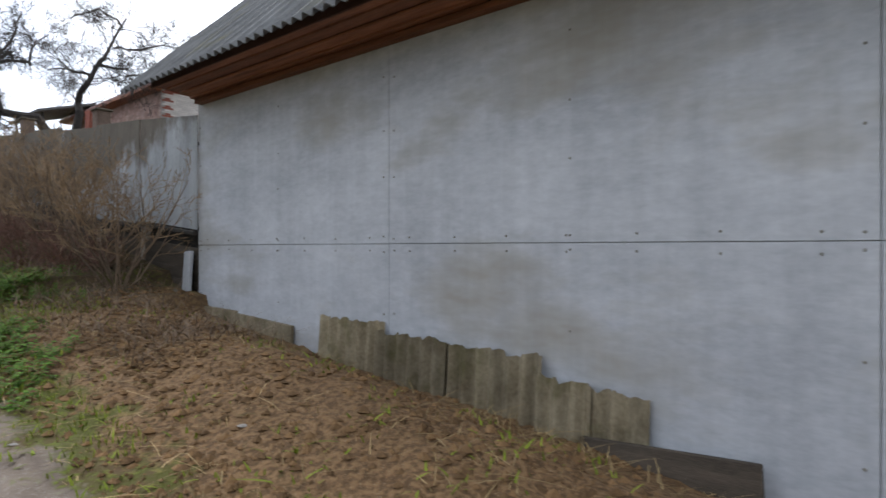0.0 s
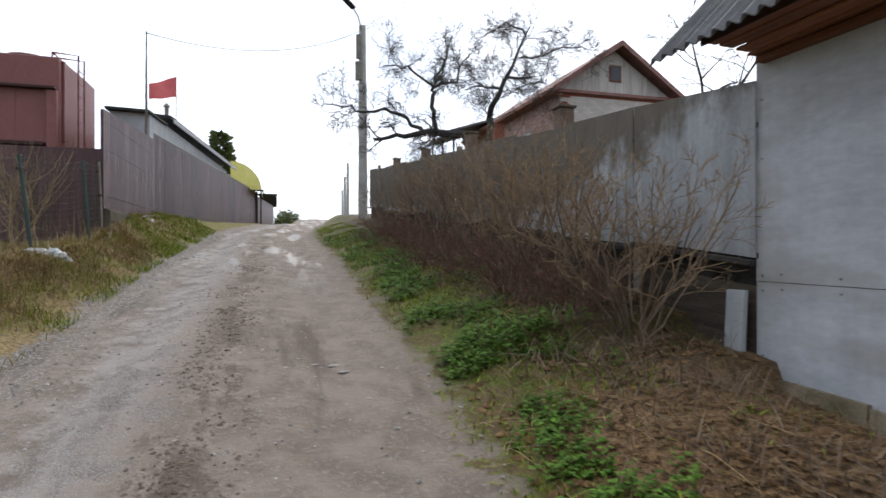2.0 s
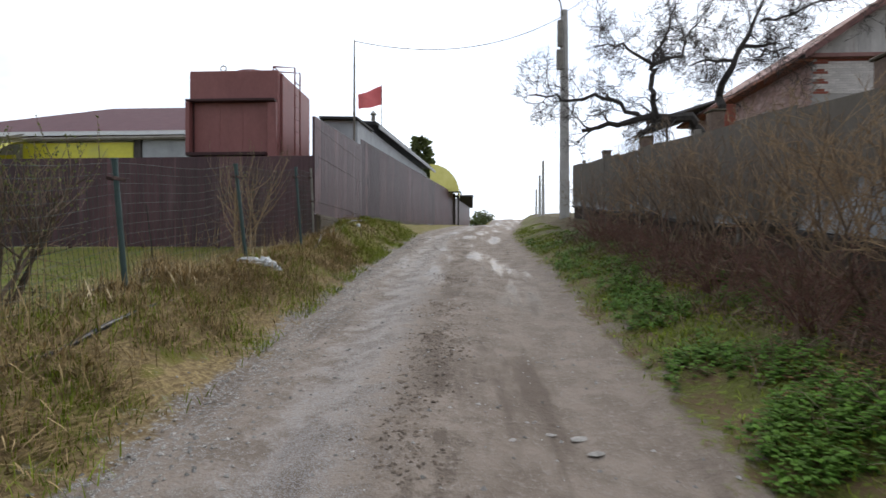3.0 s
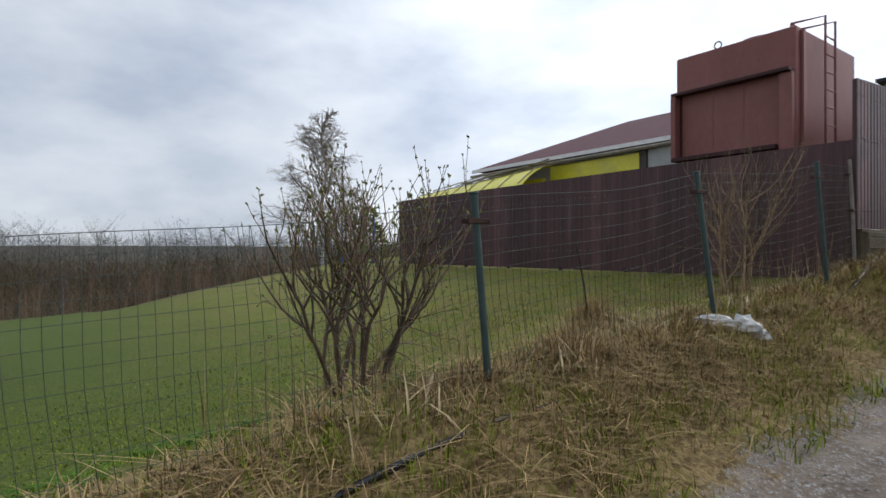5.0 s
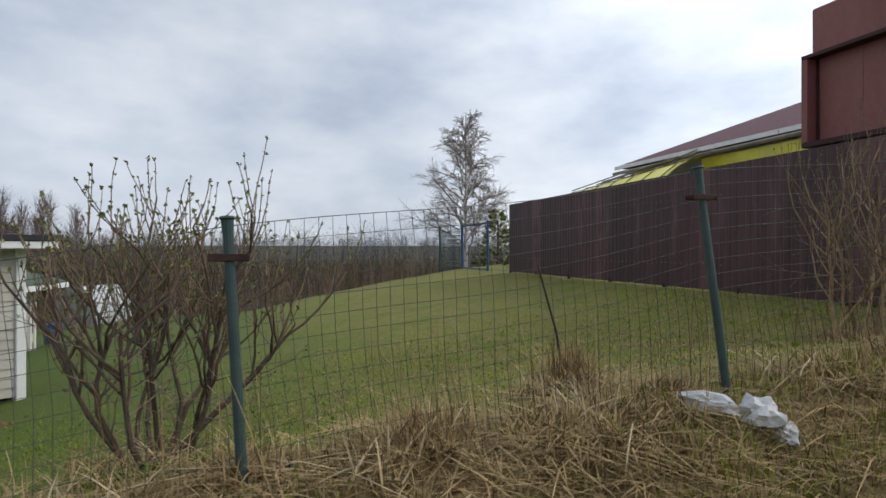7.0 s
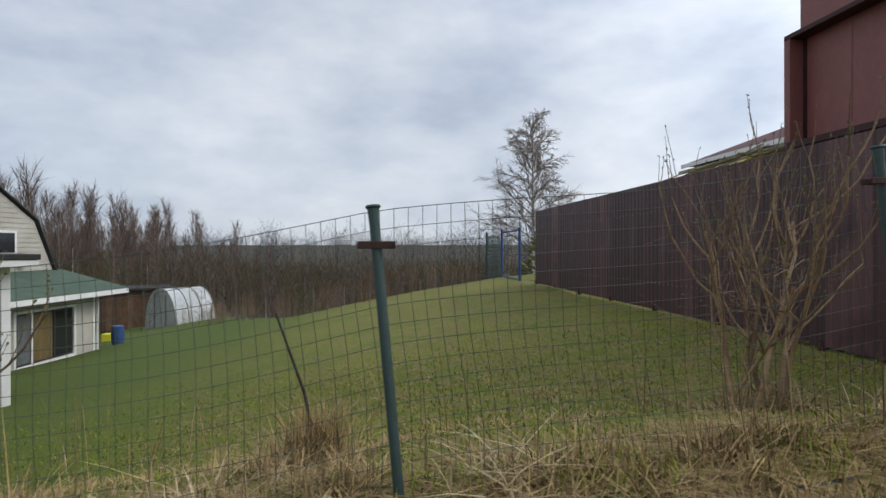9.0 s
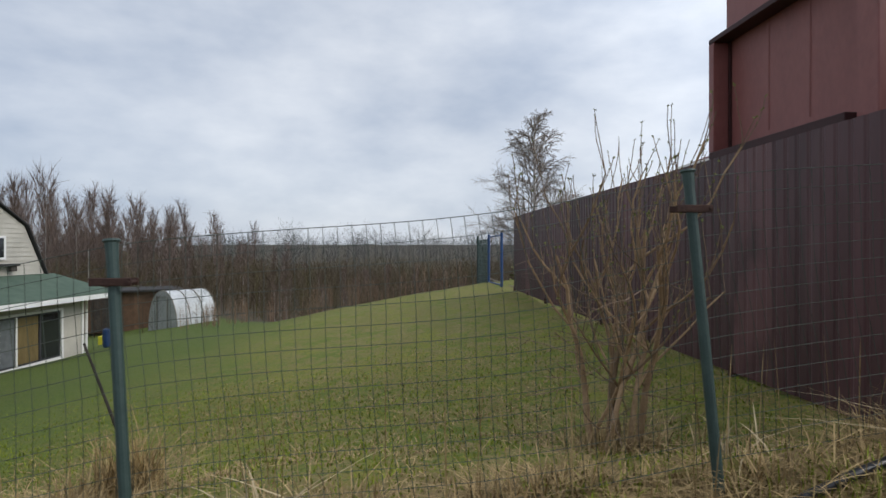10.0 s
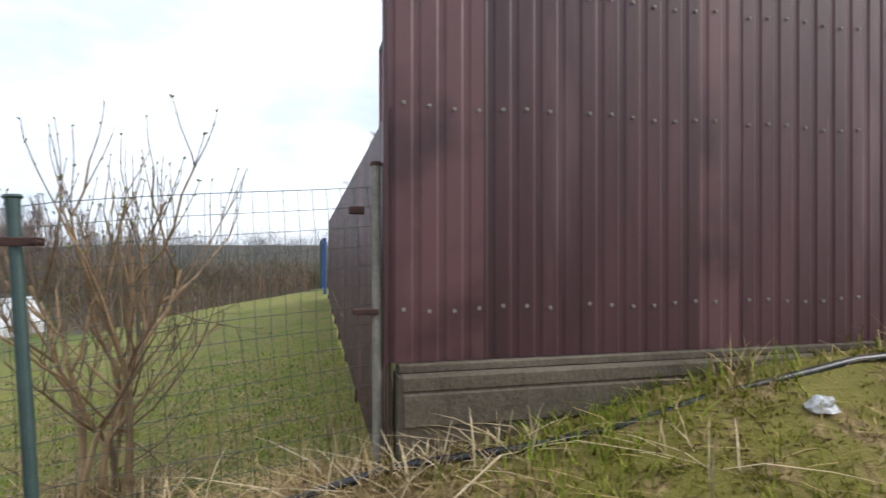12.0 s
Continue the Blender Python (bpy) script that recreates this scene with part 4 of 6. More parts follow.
side = thing("side_fence", (-12, 17.7, 1.8), "brown profiled-steel fence along the lawn", "fence")
run_of_sheets(side, (-18.16, 17.05), (-4.68, 16.90), 12, 1.93, 2.15, 0.0, 0.0, (0.45, 1.65))
for k in range(8):
    f = k / 7.2
    x, y = -18.1 + 13.3 * f, 17.09 - 0.15 * f
    part("stub_post", tube([(x, y - .02, 1.2), (x, y - .02, 2.0)], 0.05, 8), RUST, side, "black post stub")
part("gravel_board", ([(-18.1, 17.12, 1.5), (-10.5, 17.04, 1.5), (-10.5, 17.10, 1.5), (-18.1, 17.18, 1.5), (-18.1, 17.12, 1.86), (-10.5, 17.04, 1.90), (-10.5, 17.10, 1.90), (-18.1, 17.18, 1.86)],
     [(3, 2, 1, 0), (4, 5, 6, 7), (0, 1, 5, 4), (1, 2, 6, 5), (2, 3, 7, 6), (3, 0, 4, 7)]), CONCRETE, side, "pale concrete strip")


# ---- red steel tank on the far side of the fence ----
tank = thing("steel_tank", (-6.8, 19, 2.2), "red-oxide painted box-shaped steel tank above the fence", "tank")
part("body", box(-7.97, 17.44, 2.6, -5.72, 20.15, 6.30, 0.02), RED_STEEL, tank)
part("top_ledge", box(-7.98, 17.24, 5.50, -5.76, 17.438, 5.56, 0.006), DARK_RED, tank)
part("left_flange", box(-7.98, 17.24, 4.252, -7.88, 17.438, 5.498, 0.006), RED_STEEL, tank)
# Dark strip that paints the shade between flange and body.
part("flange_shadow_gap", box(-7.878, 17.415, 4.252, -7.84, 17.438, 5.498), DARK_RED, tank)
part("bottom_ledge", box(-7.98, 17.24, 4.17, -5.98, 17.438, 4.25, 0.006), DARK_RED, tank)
part("right_pilaster", box(-5.96, 17.32, 4.0, -5.74, 17.438, 5.49, 0.01), RED_STEEL, tank)
for x in (-7.2, -6.62):
    part("weld_seam", tube([(x, 17.438, 4.36), (x + .01, 17.438, 5.48)], 0.008, 4), RED_STEEL, tank)
part("side_rib", box(-5.718, 17.6, 4.3, -5.66, 17.7, 6.25, 0.005), RED_STEEL, tank)
part("hatch", join(tube([(-6.65, 18.3, 6.29), (-6.65, 18.3, 6.42)], 0.42, 20), tube([(-6.65, 18.3, 6.42), (-6.65, 18.3, 6.46)], 0.46, 20)), RED_STEEL, tank)
lift = [(-7.12 + 0.07 * math.cos(a * math.pi / 8), 17.48, 6.36 + 0.07 * math.sin(a * math.pi / 8)) for a in range(17)]
part("lifting_ring", tube(lift, 0.015, 6, False), GALV, tank, "grey steel lifting ring")
for y in (18.3, 18.75):
    part("ladder_rail", tube([(-5.58, y, 3.4), (-5.58, y, 6.62), (-6.15, y, 6.66)], 0.022, 6), RED_STEEL, tank)
for k in range(9):
    part("rung", tube([(-5.58, 18.3, 3.7 + k * .32), (-5.58, 18.75, 3.7 + k * .32)], 0.014, 5), RED_STEEL, tank)
part("guard_rail", tube([(-6.15, 18.3, 6.3), (-6.15, 18.3, 6.66), (-6.15, 18.75, 6.66), (-6.15, 18.75, 6.3)], 0.02, 6), RED_STEEL, tank)

# ---- welded wire fence along the verge ----
wf = thing("wire_fence", (-4.55, 10, 1.5), "green welded-wire fence on leaning steel posts", "fence")
POSTS = [((-4.45, 3.42), 0.70, (-4.52, 3.34), 2.08), ((-4.45, 6.42), 1.12, (-4.54, 6.33), 2.46), ((-4.50, 9.37), 1.42, (-4.582, 9.277), 2.80), ((-4.45, 12.40), 1.65, (-4.59, 12.243), 3.19), ((-4.48, 15.33), 1.85, (-4.575, 15.18), 3.56)]
for (bx, by), bz, (tx, ty), tz in POSTS:
    base, tip = Vector((bx, by, bz - 0.25)), Vector((tx, ty, tz))
    up = (tip - base).normalized()
    p = part("post", tube([base, base.lerp(tip, 0.5), tip - up * 0.10, tip - up * 0.012], [0.028, 0.028, 0.0275, 0.032], 12), POST_GREEN, wf)
    part("cap", tube([tip - up * 0.012, tip - up * 0.004, tip + up * 0.006], [0.035, 0.042, 0.037], 12), POST_GREEN, p, "flared green cap")
    c = tip - up * 0.205
    part("bracket", join(moved(box(-0.035, -0.100, -0.020, -0.025, 0.100, 0.020, 0.004), Matrix.Translation(c + Vector((0.065, 0, 0)))),
         moved(box(-0.05, -0.100, -0.018, -0.04, 0.100, 0.018, 0.004), Matrix.Translation(c + Vector((0.005, 0, 0)))),
         tube([c + Vector((0.05, 0.085, 0)), c + Vector((-0.06, 0.085, 0))], 0.009, 6)), RUST, p, "rust-brown clamp bar")
end_post = part("end_post", tube([(-4.66, 16.825, 1.85), (-4.69, 16.825, 2.95), (-4.73, 16.825, 3.78)], 0.027, 10), GALV, wf, "weathered bare grey pipe post")
part("cap", tube([(-4.73, 16.825, 3.775), (-4.731, 16.825, 3.795)], [0.036, 0.03], 10), RUST, end_post)
part("clamp", box(-4.735, 16.70, 2.975, -4.65, 16.83, 3.005, 0.004), RUST, end_post)
part("clamp", box(-4.765, 16.68, 3.51, -4.70, 16.76, 3.55, 0.004), RUST, end_post)
# the wires: a sagging, warped net
NET_Y = [2.0, 3.36, 6.35, 9.30, 12.27, 15.25, 16.80]
NET_T = [1.9, 2.04, 2.41, 2.75, 3.16, 3.52, 3.71]
NET_X = [-4.58, -4.58, -4.585, -4.62, -4.62, -4.63, -4.76]


def net(y, s):
    """A point of the net, s from 0 at the foot to 1 at the top wire."""
    topz = float(np.interp(y, NET_Y, NET_T))
    ph = (y - 0.35) / 2.98
    sag = 0.035 * abs(math.sin(math.pi * ph))
    topz -= sag - 0.02 * math.sin(y * 2.1)
    h = 1.46 + 0.04 * math.sin(y * 0.9)
    x = float(np.interp(y, NET_Y, NET_X)) + 0.03 * math.sin(y * 1.7 + s * 3) * (1 - abs(2 * s - 1)) + 0.09 * (1 - s)
    yy = y + 0.10 * (1 - s) + 0.015 * math.sin(s * 7 + y * 2)
    return (x, yy, topz - h * (1 - s))


wires = []
yv = 2.0
while yv < 16.8:
    wires.append(tube([net(yv, s / 6) for s in range(7)], 0.0019, 3, False))
    yv += 0.075
for k in range(15):
    s = k / 14
    wires.append(tube([net(2.0 + 14.8 * i / 90, s) for i in range(91)], 0.0025 if k in (0, 14) else 0.0019, 3, False))
part("wire_net", join(*wires), WIRE, wf, "thin green welded wire net")


# ---- cream house below the lawn ----
house = thing("cream_house", (-20, 0, -0.9), "cream-sided house with a gambrel gable and green annex roof", "house")
A = pose(-22.85, 2.36, -0.92, 0, 0, -8.2)     # annex corner; local x runs along the wall towards the road


def siding(x0, x1, y, z0, z1, holes=()):
    """Overlapping boards on a wall whose face looks to +y."""
    out, z = [], z0
    while z < z1 - 0.01:
        zt = min(z + 0.16, z1)
        spans = [(x0, x1)]
        for hx0, hx1, hz0, hz1 in holes:
            if zt > hz0 and z < hz1:
                spans = [q for a, b in spans for q in ((a, min(b, hx0)), (max(a, hx1), b)) if q[1] - q[0] > 0.01]
        for a, b in spans:
            v = [(a, y, z), (b, y, z), (b, y + 0.026, z), (a, y + 0.026, z), (a, y, zt), (b, y, zt), (b, y + 0.006, zt), (a, y + 0.006, zt)]
            out.append((v, [(3, 2, 1, 0), (4, 5, 6, 7), (0, 1, 5, 4), (1, 2, 6, 5), (2, 3, 7, 6), (3, 0, 4, 7)]))
        z = zt
    return join(*out)


part("annex_wall", moved(box(0, -1.68, -0.3, 6.5, -0.03, 2.4), A), SIDING, house)
part("annex_siding", moved(siding(0, 6.5, -0.028, 0.05, 2.42, ((1.08, 3.55, 0.42, 1.97),)), A), SIDING, house)
win = part("window", moved(box(1.08, -0.10, 0.42, 3.55, -0.02, 1.97), A), WINDOW_DARK, house, "large dark-framed window")
for x0, x1, mat_, lab in ((1.14, 1.92, GLASS, "dark reflecting pane"), (2.04, 2.86, CURTAIN, "pane coloured by an ochre curtain reflection"), (2.98, 3.49, GLASS_PALE, "pane with a pale sky reflection in its colour")):
    part("pane", moved(box(x0, -0.018, 0.48, x1, -0.008, 1.91), A), mat_, win, lab)
part("window_mullion", moved(box(1.94, -0.018, 0.44, 2.02, 0.02, 1.95, 0.004), A), WINDOW_DARK, win)
part("window_mullion", moved(box(2.88, -0.018, 0.44, 2.95, 0.02, 1.95, 0.004), A), WHITE, win, "white mullion")
for b_ in (box(0.98, -0.02, 0.30, 3.65, 0.034, 0.415), box(0.98, -0.02, 1.975, 3.65, 0.034, 2.05), box(0.98, -0.02, 0.417, 1.075, 0.034, 1.973), box(3.555, -0.02, 0.417, 3.65, 0.034, 1.973)):
    part("window_trim", moved(b_, A), WHITE, win, "white casing")
part("corner_board", moved(box(-0.03, -0.06, -0.1, 0.09, 0.03, 2.45, 0.005), A), WHITE, house)
part("annex_roof", moved(prism([(0.75, 2.42), (0.75, 2.50), (-1.68, 3.15), (-1.68, 3.05)], 'x', -0.75, 6.8), A), GREEN_ROOF, house, "green felt lean-to roof")
part("annex_fascia", moved(join(box(-0.77, 0.752, 2.30, 6.8, 0.79, 2.46), prism([(0.75, 2.28), (0.75, 2.41), (-1.68, 3.04), (-1.68, 2.9)], 'x', -0.77, -0.73)), A), WHITE, house, "white fascia board")
# main block with a gambrel gable that looks over the annex
outline = [(-0.75, 0), (-0.75, 2.35), (0.56, 4.86), (3.3, 6.5), (6.04, 4.86), (7.35, 2.35), (7.35, 0)]
part("main_block", moved(prism(outline, 'y', -8.0, -1.73), A), SIDING, house)


def half_width(z):
    return 4.05 - (z - 2.35) * 0.522 if z < 4.86 else max(0.1, 2.74 - (z - 4.86) * 1.671)


z = 2.2
while z < 6.35:
    hw = half_width(z + 0.16) - 0.01
    part("siding_board", moved(([(3.3 - hw, -1.728, z), (3.3 + hw, -1.728, z), (3.3 + hw, -1.70, z), (3.3 - hw, -1.70, z), (3.3 - hw, -1.728, z + .156), (3.3 + hw, -1.728, z + .156), (3.3 + hw, -1.72, z + .156), (3.3 - hw, -1.72, z + .156)],
         [(3, 2, 1, 0), (4, 5, 6, 7), (0, 1, 5, 4), (1, 2, 6, 5), (2, 3, 7, 6), (3, 0, 4, 7)]), A), SIDING, house)
    z += 0.16
for a, b in (((-0.95, 1.97), (0.53, 4.88)), ((0.50, 4.86), (3.3, 6.54)), ((3.3, 6.54), (6.10, 4.86)), ((6.07, 4.88), (7.55, 1.97))):
    d = Vector((b[0] - a[0], b[1] - a[1])).normalized()
    nx_, nz_ = -d.y * 0.045, d.x * 0.045
    part("gambrel_slope", moved(prism([a, b, (b[0] + nx_, b[1] + nz_), (a[0] + nx_, a[1] + nz_)], 'y', -8.3, -1.60), A), ROOF_DARK, house, "thin dark gambrel roof edge")
gw = part("gable_window", moved(box(1.40, -1.72, 3.70, 2.5, -1.66, 4.50), A), WHITE, house)
part("pane", moved(box(1.50, -1.658, 3.78, 2.42, -1.648, 4.42), A), GLASS, gw, "dark reflecting pane")
part("ledge", moved(box(1.05, -1.69, 3.48, 2.6, -1.45, 3.56, 0.01), A), ROOF_DARK, house)
part("ledge_bracket", moved(box(1.10, -1.69, 3.30, 1.35, -1.52, 3.475, 0.01), A), DARKWOOD, house)
part("drain_pipe", moved(tube([(-0.06, 0.10, 2.35), (-0.06, 0.08, 0.3)], 0.045, 8), A), WHITE, house, "white rain pipe")
# the porch block nearest the road
P = pose(-12.7, 5.6, -0.32, 0, 0, -53)
part("porch_wall", moved(box(0, -2.0, 0.55, 5.0, -0.03, 2.95), P), SIDING, house)
part("porch_siding", moved(siding(0, 5.0, -0.028, 0.5, 2.95), P), SIDING, house)
part("porch_post", moved(box(-0.05, -0.07, -0.1, 0.09, 0.05, 3.0, 0.01), P), WHITE, house)
# Dark box added for the shade in the open space below the porch.
part("porch_skirt", moved(box(0.1, -1.9, -0.2, 5.0, -0.12, 0.5), P), DARKWOOD, house)
part("porch_roof", moved(box(-0.45, -2.5, 3.10, 5.3, 0.45, 3.20, 0.01), P), ROOF_DARK, house, "dark flat porch roof")
part("porch_fascia", moved(box(-0.42, -2.45, 2.97, 5.3, 0.42, 3.098, 0.01), P), WHITE, house)

# ---- polycarbonate greenhouse and the brown shed by the woods ----
AWAY = Matrix.Translation((-1.65, 13.6, 3.1)) @ Matrix.Scale(1.2, 4) @ Matrix.Translation((1.65, -13.6, -3.1))
G = AWAY @ pose(-29.7, 2.35, -1.05, 0, 0, 52)
gh = thing("greenhouse", (-35.3, 0.2, -1.9), "arched polycarbonate greenhouse with a grey end", "greenhouse")


def arch(w, h, n=14):
    return [(-w / 2 * math.cos(math.pi * i / n), h * math.sin(math.pi * i / n) ** 0.8) for i in range(n + 1)]


aw = arch(2.5, 2.15)
cv, cf = [], []
for yy in (0, 0.7, 1.4, 2.1):
    cv += [(p, yy, q) for p, q in aw]
for k in range(3):
    for i in range(14):
        a = k * 15 + i
        cf.append((a, a + 1, a + 16, a + 15))
part("cover", moved((cv, cf), G), POLYC, gh, "cloudy white polycarbonate cover")
part("end_wall", moved(([(p, -0.01, q) for p, q in aw] + [(p, 0.01, q) for p, q in aw], [tuple(range(15)), tuple(range(29, 14, -1))]), G), POLYC_GREY, gh, "grey end wall, darker than the cover")
for yy in (0, 0.7, 1.4, 2.1):
    part("hoop", moved(tube([(p, yy, q + .02) for p, q in aw], 0.025, 5), G), GALV, gh)
part("door_frame", moved(tube([(-0.45, -0.04, 0), (-0.45, -0.04, 1.9), (0.45, -0.04, 1.9), (0.45, -0.04, 0)], 0.03, 5), G), GALV, gh)
part("base_board", moved(join(box(-1.30, -0.06, -0.2, 1.30, -0.015, 0.12), box(-1.31, 0, -0.2, -1.26, 2.1, 0.12), box(1.26, 0, -0.2, 1.31, 2.1, 0.12)), G), DARKWOOD, gh)

B = AWAY @ pose(-32.6, -3.0, -1.35, 0, 0, 116)
bs = thing("garden_shed", (-39.5, -4.0, -2.2), "low brown board shed with a flat dark roof", "shed")
for k in range(18):
    part("board", moved(box(k * 0.25, -0.03, 0, k * 0.25 + 0.243, 0.0, 2.1, 0.004), B), BROWN_BOARD, bs)
part("shed_core", moved(box(0, 0.004, 0, 4.5, 2.5, 2.08), B), BROWN_BOARD, bs)
part("roof", moved(box(-0.3, -0.4, 2.12, 4.9, 2.8, 2.24, 0.02), B), ROOF_DARK, bs)
part("door", moved(box(0.5, -0.05, 0.05, 1.3, -0.033, 1.8, 0.004), B), DARKWOOD, bs)
# Made-up barrel shape in place of a blue-grey table with legs.
single("blue_barrel", moved(tube([(0, 0, 0), (0, 0, .06), (0, 0, .5), (0, 0, .9), (0, 0, .95)], [.24, .29, .31, .29, .26], 16), pose(-24.6, 2.4, ground(-24.6, 2.4)) @ Matrix.Scale(0.75, 4)), BLUE, "blue barrel shape standing in for a blue-grey table by the house", "barrel")
single("yellow_box", box(-28.3, 0.3, ground(-28, 0.5) - .1, -27.9, 0.7, ground(-28, 0.5) + 0.35, 0.02), YELLOW, "small yellow box beside the greenhouse", "box")

# ---- yellow house with a maroon hip roof, past the side fence ----
yh = thing("yellow_house", (-14, 26, 1.8), "yellow-clad house with a maroon hip roof and polycarbonate canopy", "house")
Y = Matrix.Translation((-1.5, 7.8, 2.53)) @ Matrix.Scale(1.3, 4) @ Matrix.Translation((1.5, -7.8, -2.53)) @ pose(-11.1, 21.2, -0.22, 0, 0, 180)        # local x runs west along the eave, +y to the south
part("wall", moved(box(-3.0, -7.5, 1.5, 7.2, -0.5, 5.65), Y), SIDING, yh)
ev = [(-3.4, 0.1), (7.6, 0.1), (7.6, -8.2), (-3.4, -8.2)]
part("hip_roof", moved(([(x, y, 5.78) for x, y in ev] + [(0.0, -4.0, 7.5), (3.4, -4.0, 7.5)] + [(x, y, 5.70) for x, y in ev],
     [(0, 1, 5, 4), (1, 2, 5), (2, 3, 4, 5), (3, 0, 4), (6, 9, 8, 7), (0, 6, 7, 1), (1, 7, 8, 2), (2, 8, 9, 3), (3, 9, 6, 0)]), Y), MAROON_ROOF, yh, "maroon shingle hip roof")
part("fascia", moved(box(-3.45, 0.12, 5.65, 7.65, 0.17, 5.77), Y), WHITE, yh, "white fascia")
part("gutter", moved(tube([(-3.4, 0.24, 5.56), (7.6, 0.24, 5.50)], 0.06, 6), Y), GREYWOOD, yh)
part("yellow_panel", moved(box(0.15, -0.02, 3.6, 3.6, 0.05, 5.45), Y), YELLOW, yh, "bright yellow translucent panel")
part("yellow_band", moved(box(3.6, 0.3, 3.4, 9.2, 0.36, 5.05), Y), YELLOW, yh)
lv, lf = [], []
for k in range(9):
    s = k / 8
    for x in (3.2, 10.2):
        drop = 0.40 if x > 10 else 0.0
        lv.append((x, 0.3 + 1.5 * s, 5.42 - drop - 0.75 * s * s))
for k in range(8):
    lf.append((2 * k, 2 * k + 1, 2 * k + 3, 2 * k + 2))
n0 = len(lv)
lv += [(x, y, z - 0.02) for x, y, z in lv]
lf += [(d + n0, c + n0, b + n0, a + n0) for a, b, c, d in lf]
part("canopy", moved((lv, lf), Y), YELLOW, yh, "curved yellow polycarbonate canopy")
for k in range(8):
    part("canopy_batten", moved(tube([(3.4 + k * 0.95, 0.3, 5.46 - 0.054 * k), (3.4 + k * 0.95, 1.0, 5.31 - 0.054 * k), (3.4 + k * 0.95, 1.75, 4.76 - 0.054 * k)], 0.02, 4), Y), GREYWOOD, yh)
rp = random.Random(31)
for k in range(16):
    x0 = rp.uniform(2.6, 6.0)
    ln_ = rp.uniform(1.6, 3.4)
    yy, zz = rp.uniform(0.32, 0.75), 5.50 - 0.054 * (x0 - 3.4) + 0.02 * (k % 4)
    part("loose_lath", moved(tube([(x0, yy, zz), (x0 + ln_, yy + rp.uniform(-.2, .3), zz - 0.10 * ln_ + rp.uniform(-.05, .06))], 0.022, 4), Y), GREYWOOD, yh, "old grey lath lying on the canopy")
part("corner_cladding", moved(box(-1.6, -0.2, 3.2, -0.12, 0.02, 5.5), Y), GREY_PANEL, yh)
part("corner_post", moved(box(-0.1, -0.05, 3.2, 0.1, 0.1, 5.55), Y), DARKWOOD, yh)

# ---- buildings past the front fence ----
gb_h = thing("grey_outbuilding", (-6.5, 30, 2.8), "grey low outbuilding with a dark overhanging eave", "building")
part("wall", ([(-5.0, 23.6, 2.5), (-3.7, 38, 2.5), (-8.5, 38.5, 2.5), (-6.2, 23.6, 2.5), (-5.0, 23.6, 6.45), (-3.7, 38, 6.45), (-8.5, 38.5, 6.45), (-6.2, 23.6, 6.45)],
     [(3, 2, 1, 0), (4, 5, 6, 7), (0, 1, 5, 4), (1, 2, 6, 5), (2, 3, 7, 6), (3, 0, 4, 7)]), GREY_PANEL, gb_h)
part("roof", ([(-4.65, 25.6, 6.72), (-3.3, 38.6, 6.72), (-4.5, 38.8, 7.0), (-5.8, 25.6, 6.8), (-4.65, 25.6, 6.84), (-3.3, 38.6, 6.84), (-4.5, 38.8, 7.12), (-5.8, 25.6, 6.92)],
     [(3, 2, 1, 0), (4, 5, 6, 7), (0, 1, 5, 4), (1, 2, 6, 5), (2, 3, 7, 6), (3, 0, 4, 7)]), ROOF_DARK, gb_h, "dark mono-pitch roof")
part("eave_board", ([(-4.52, 25.6, 6.55), (-3.17, 38.6, 6.55), (-3.22, 38.6, 6.55), (-4.57, 25.6, 6.55), (-4.52, 25.6, 6.715), (-3.17, 38.6, 6.715), (-3.22, 38.6, 6.715), (-4.57, 25.6, 6.715)],
     [(3, 2, 1, 0), (4, 5, 6, 7), (0, 1, 5, 4), (1, 2, 6, 5), (2, 3, 7, 6), (3, 0, 4, 7)]), GREY_PANEL, gb_h, "pale eave board")
part("front_roof", ([(-4.95, 23.3, 6.42), (-4.75, 25.5, 6.42), (-6.3, 25.5, 6.46), (-6.3, 23.3, 6.46), (-4.95, 23.3, 6.50), (-4.75, 25.5, 6.50), (-6.3, 25.5, 6.54), (-6.3, 23.3, 6.54)],
     [(3, 2, 1, 0), (4, 5, 6, 7), (0, 1, 5, 4), (1, 2, 6, 5), (2, 3, 7, 6), (3, 0, 4, 7)]), ROOF_DARK, gb_h)
part("stovepipe", join(tube([(-5.9, 32, 6.9), (-5.9, 32, 8.6)], 0.10, 10), tube([(-5.9, 32, 8.64), (-5.9, 32, 8.70), (-5.9, 32, 8.82)], [0.18, 0.14, 0.02], 10)), GALV, gb_h, "metal stovepipe with cowl")

yc = thing("yellow_canopy", (-3.0, 44.5, 3.4), "yellow arched polycarbonate canopy over a gateway", "canopy")
cvv, cff = [], []
for i in range(13):
    a = math.pi * (0.02 + 0.5 * i / 12)
    for yy in (42.6, 46.2):
        cvv.append((-3.8 + 2.0 * math.cos(math.pi / 2 - a), yy, 5.7 + 2.0 * math.sin(math.pi / 2 - a)))
for i in range(12):
    cff.append((2 * i, 2 * i + 1, 2 * i + 3, 2 * i + 2))
m0 = len(cvv)
cvv += [(x - .02, y, z - .02) for x, y, z in cvv]
cff += [(d + m0, c + m0, b + m0, a + m0) for a, b, c, d in cff]
part("cover", (cvv, cff), PALE_YELLOW, yc, "yellow translucent cover")
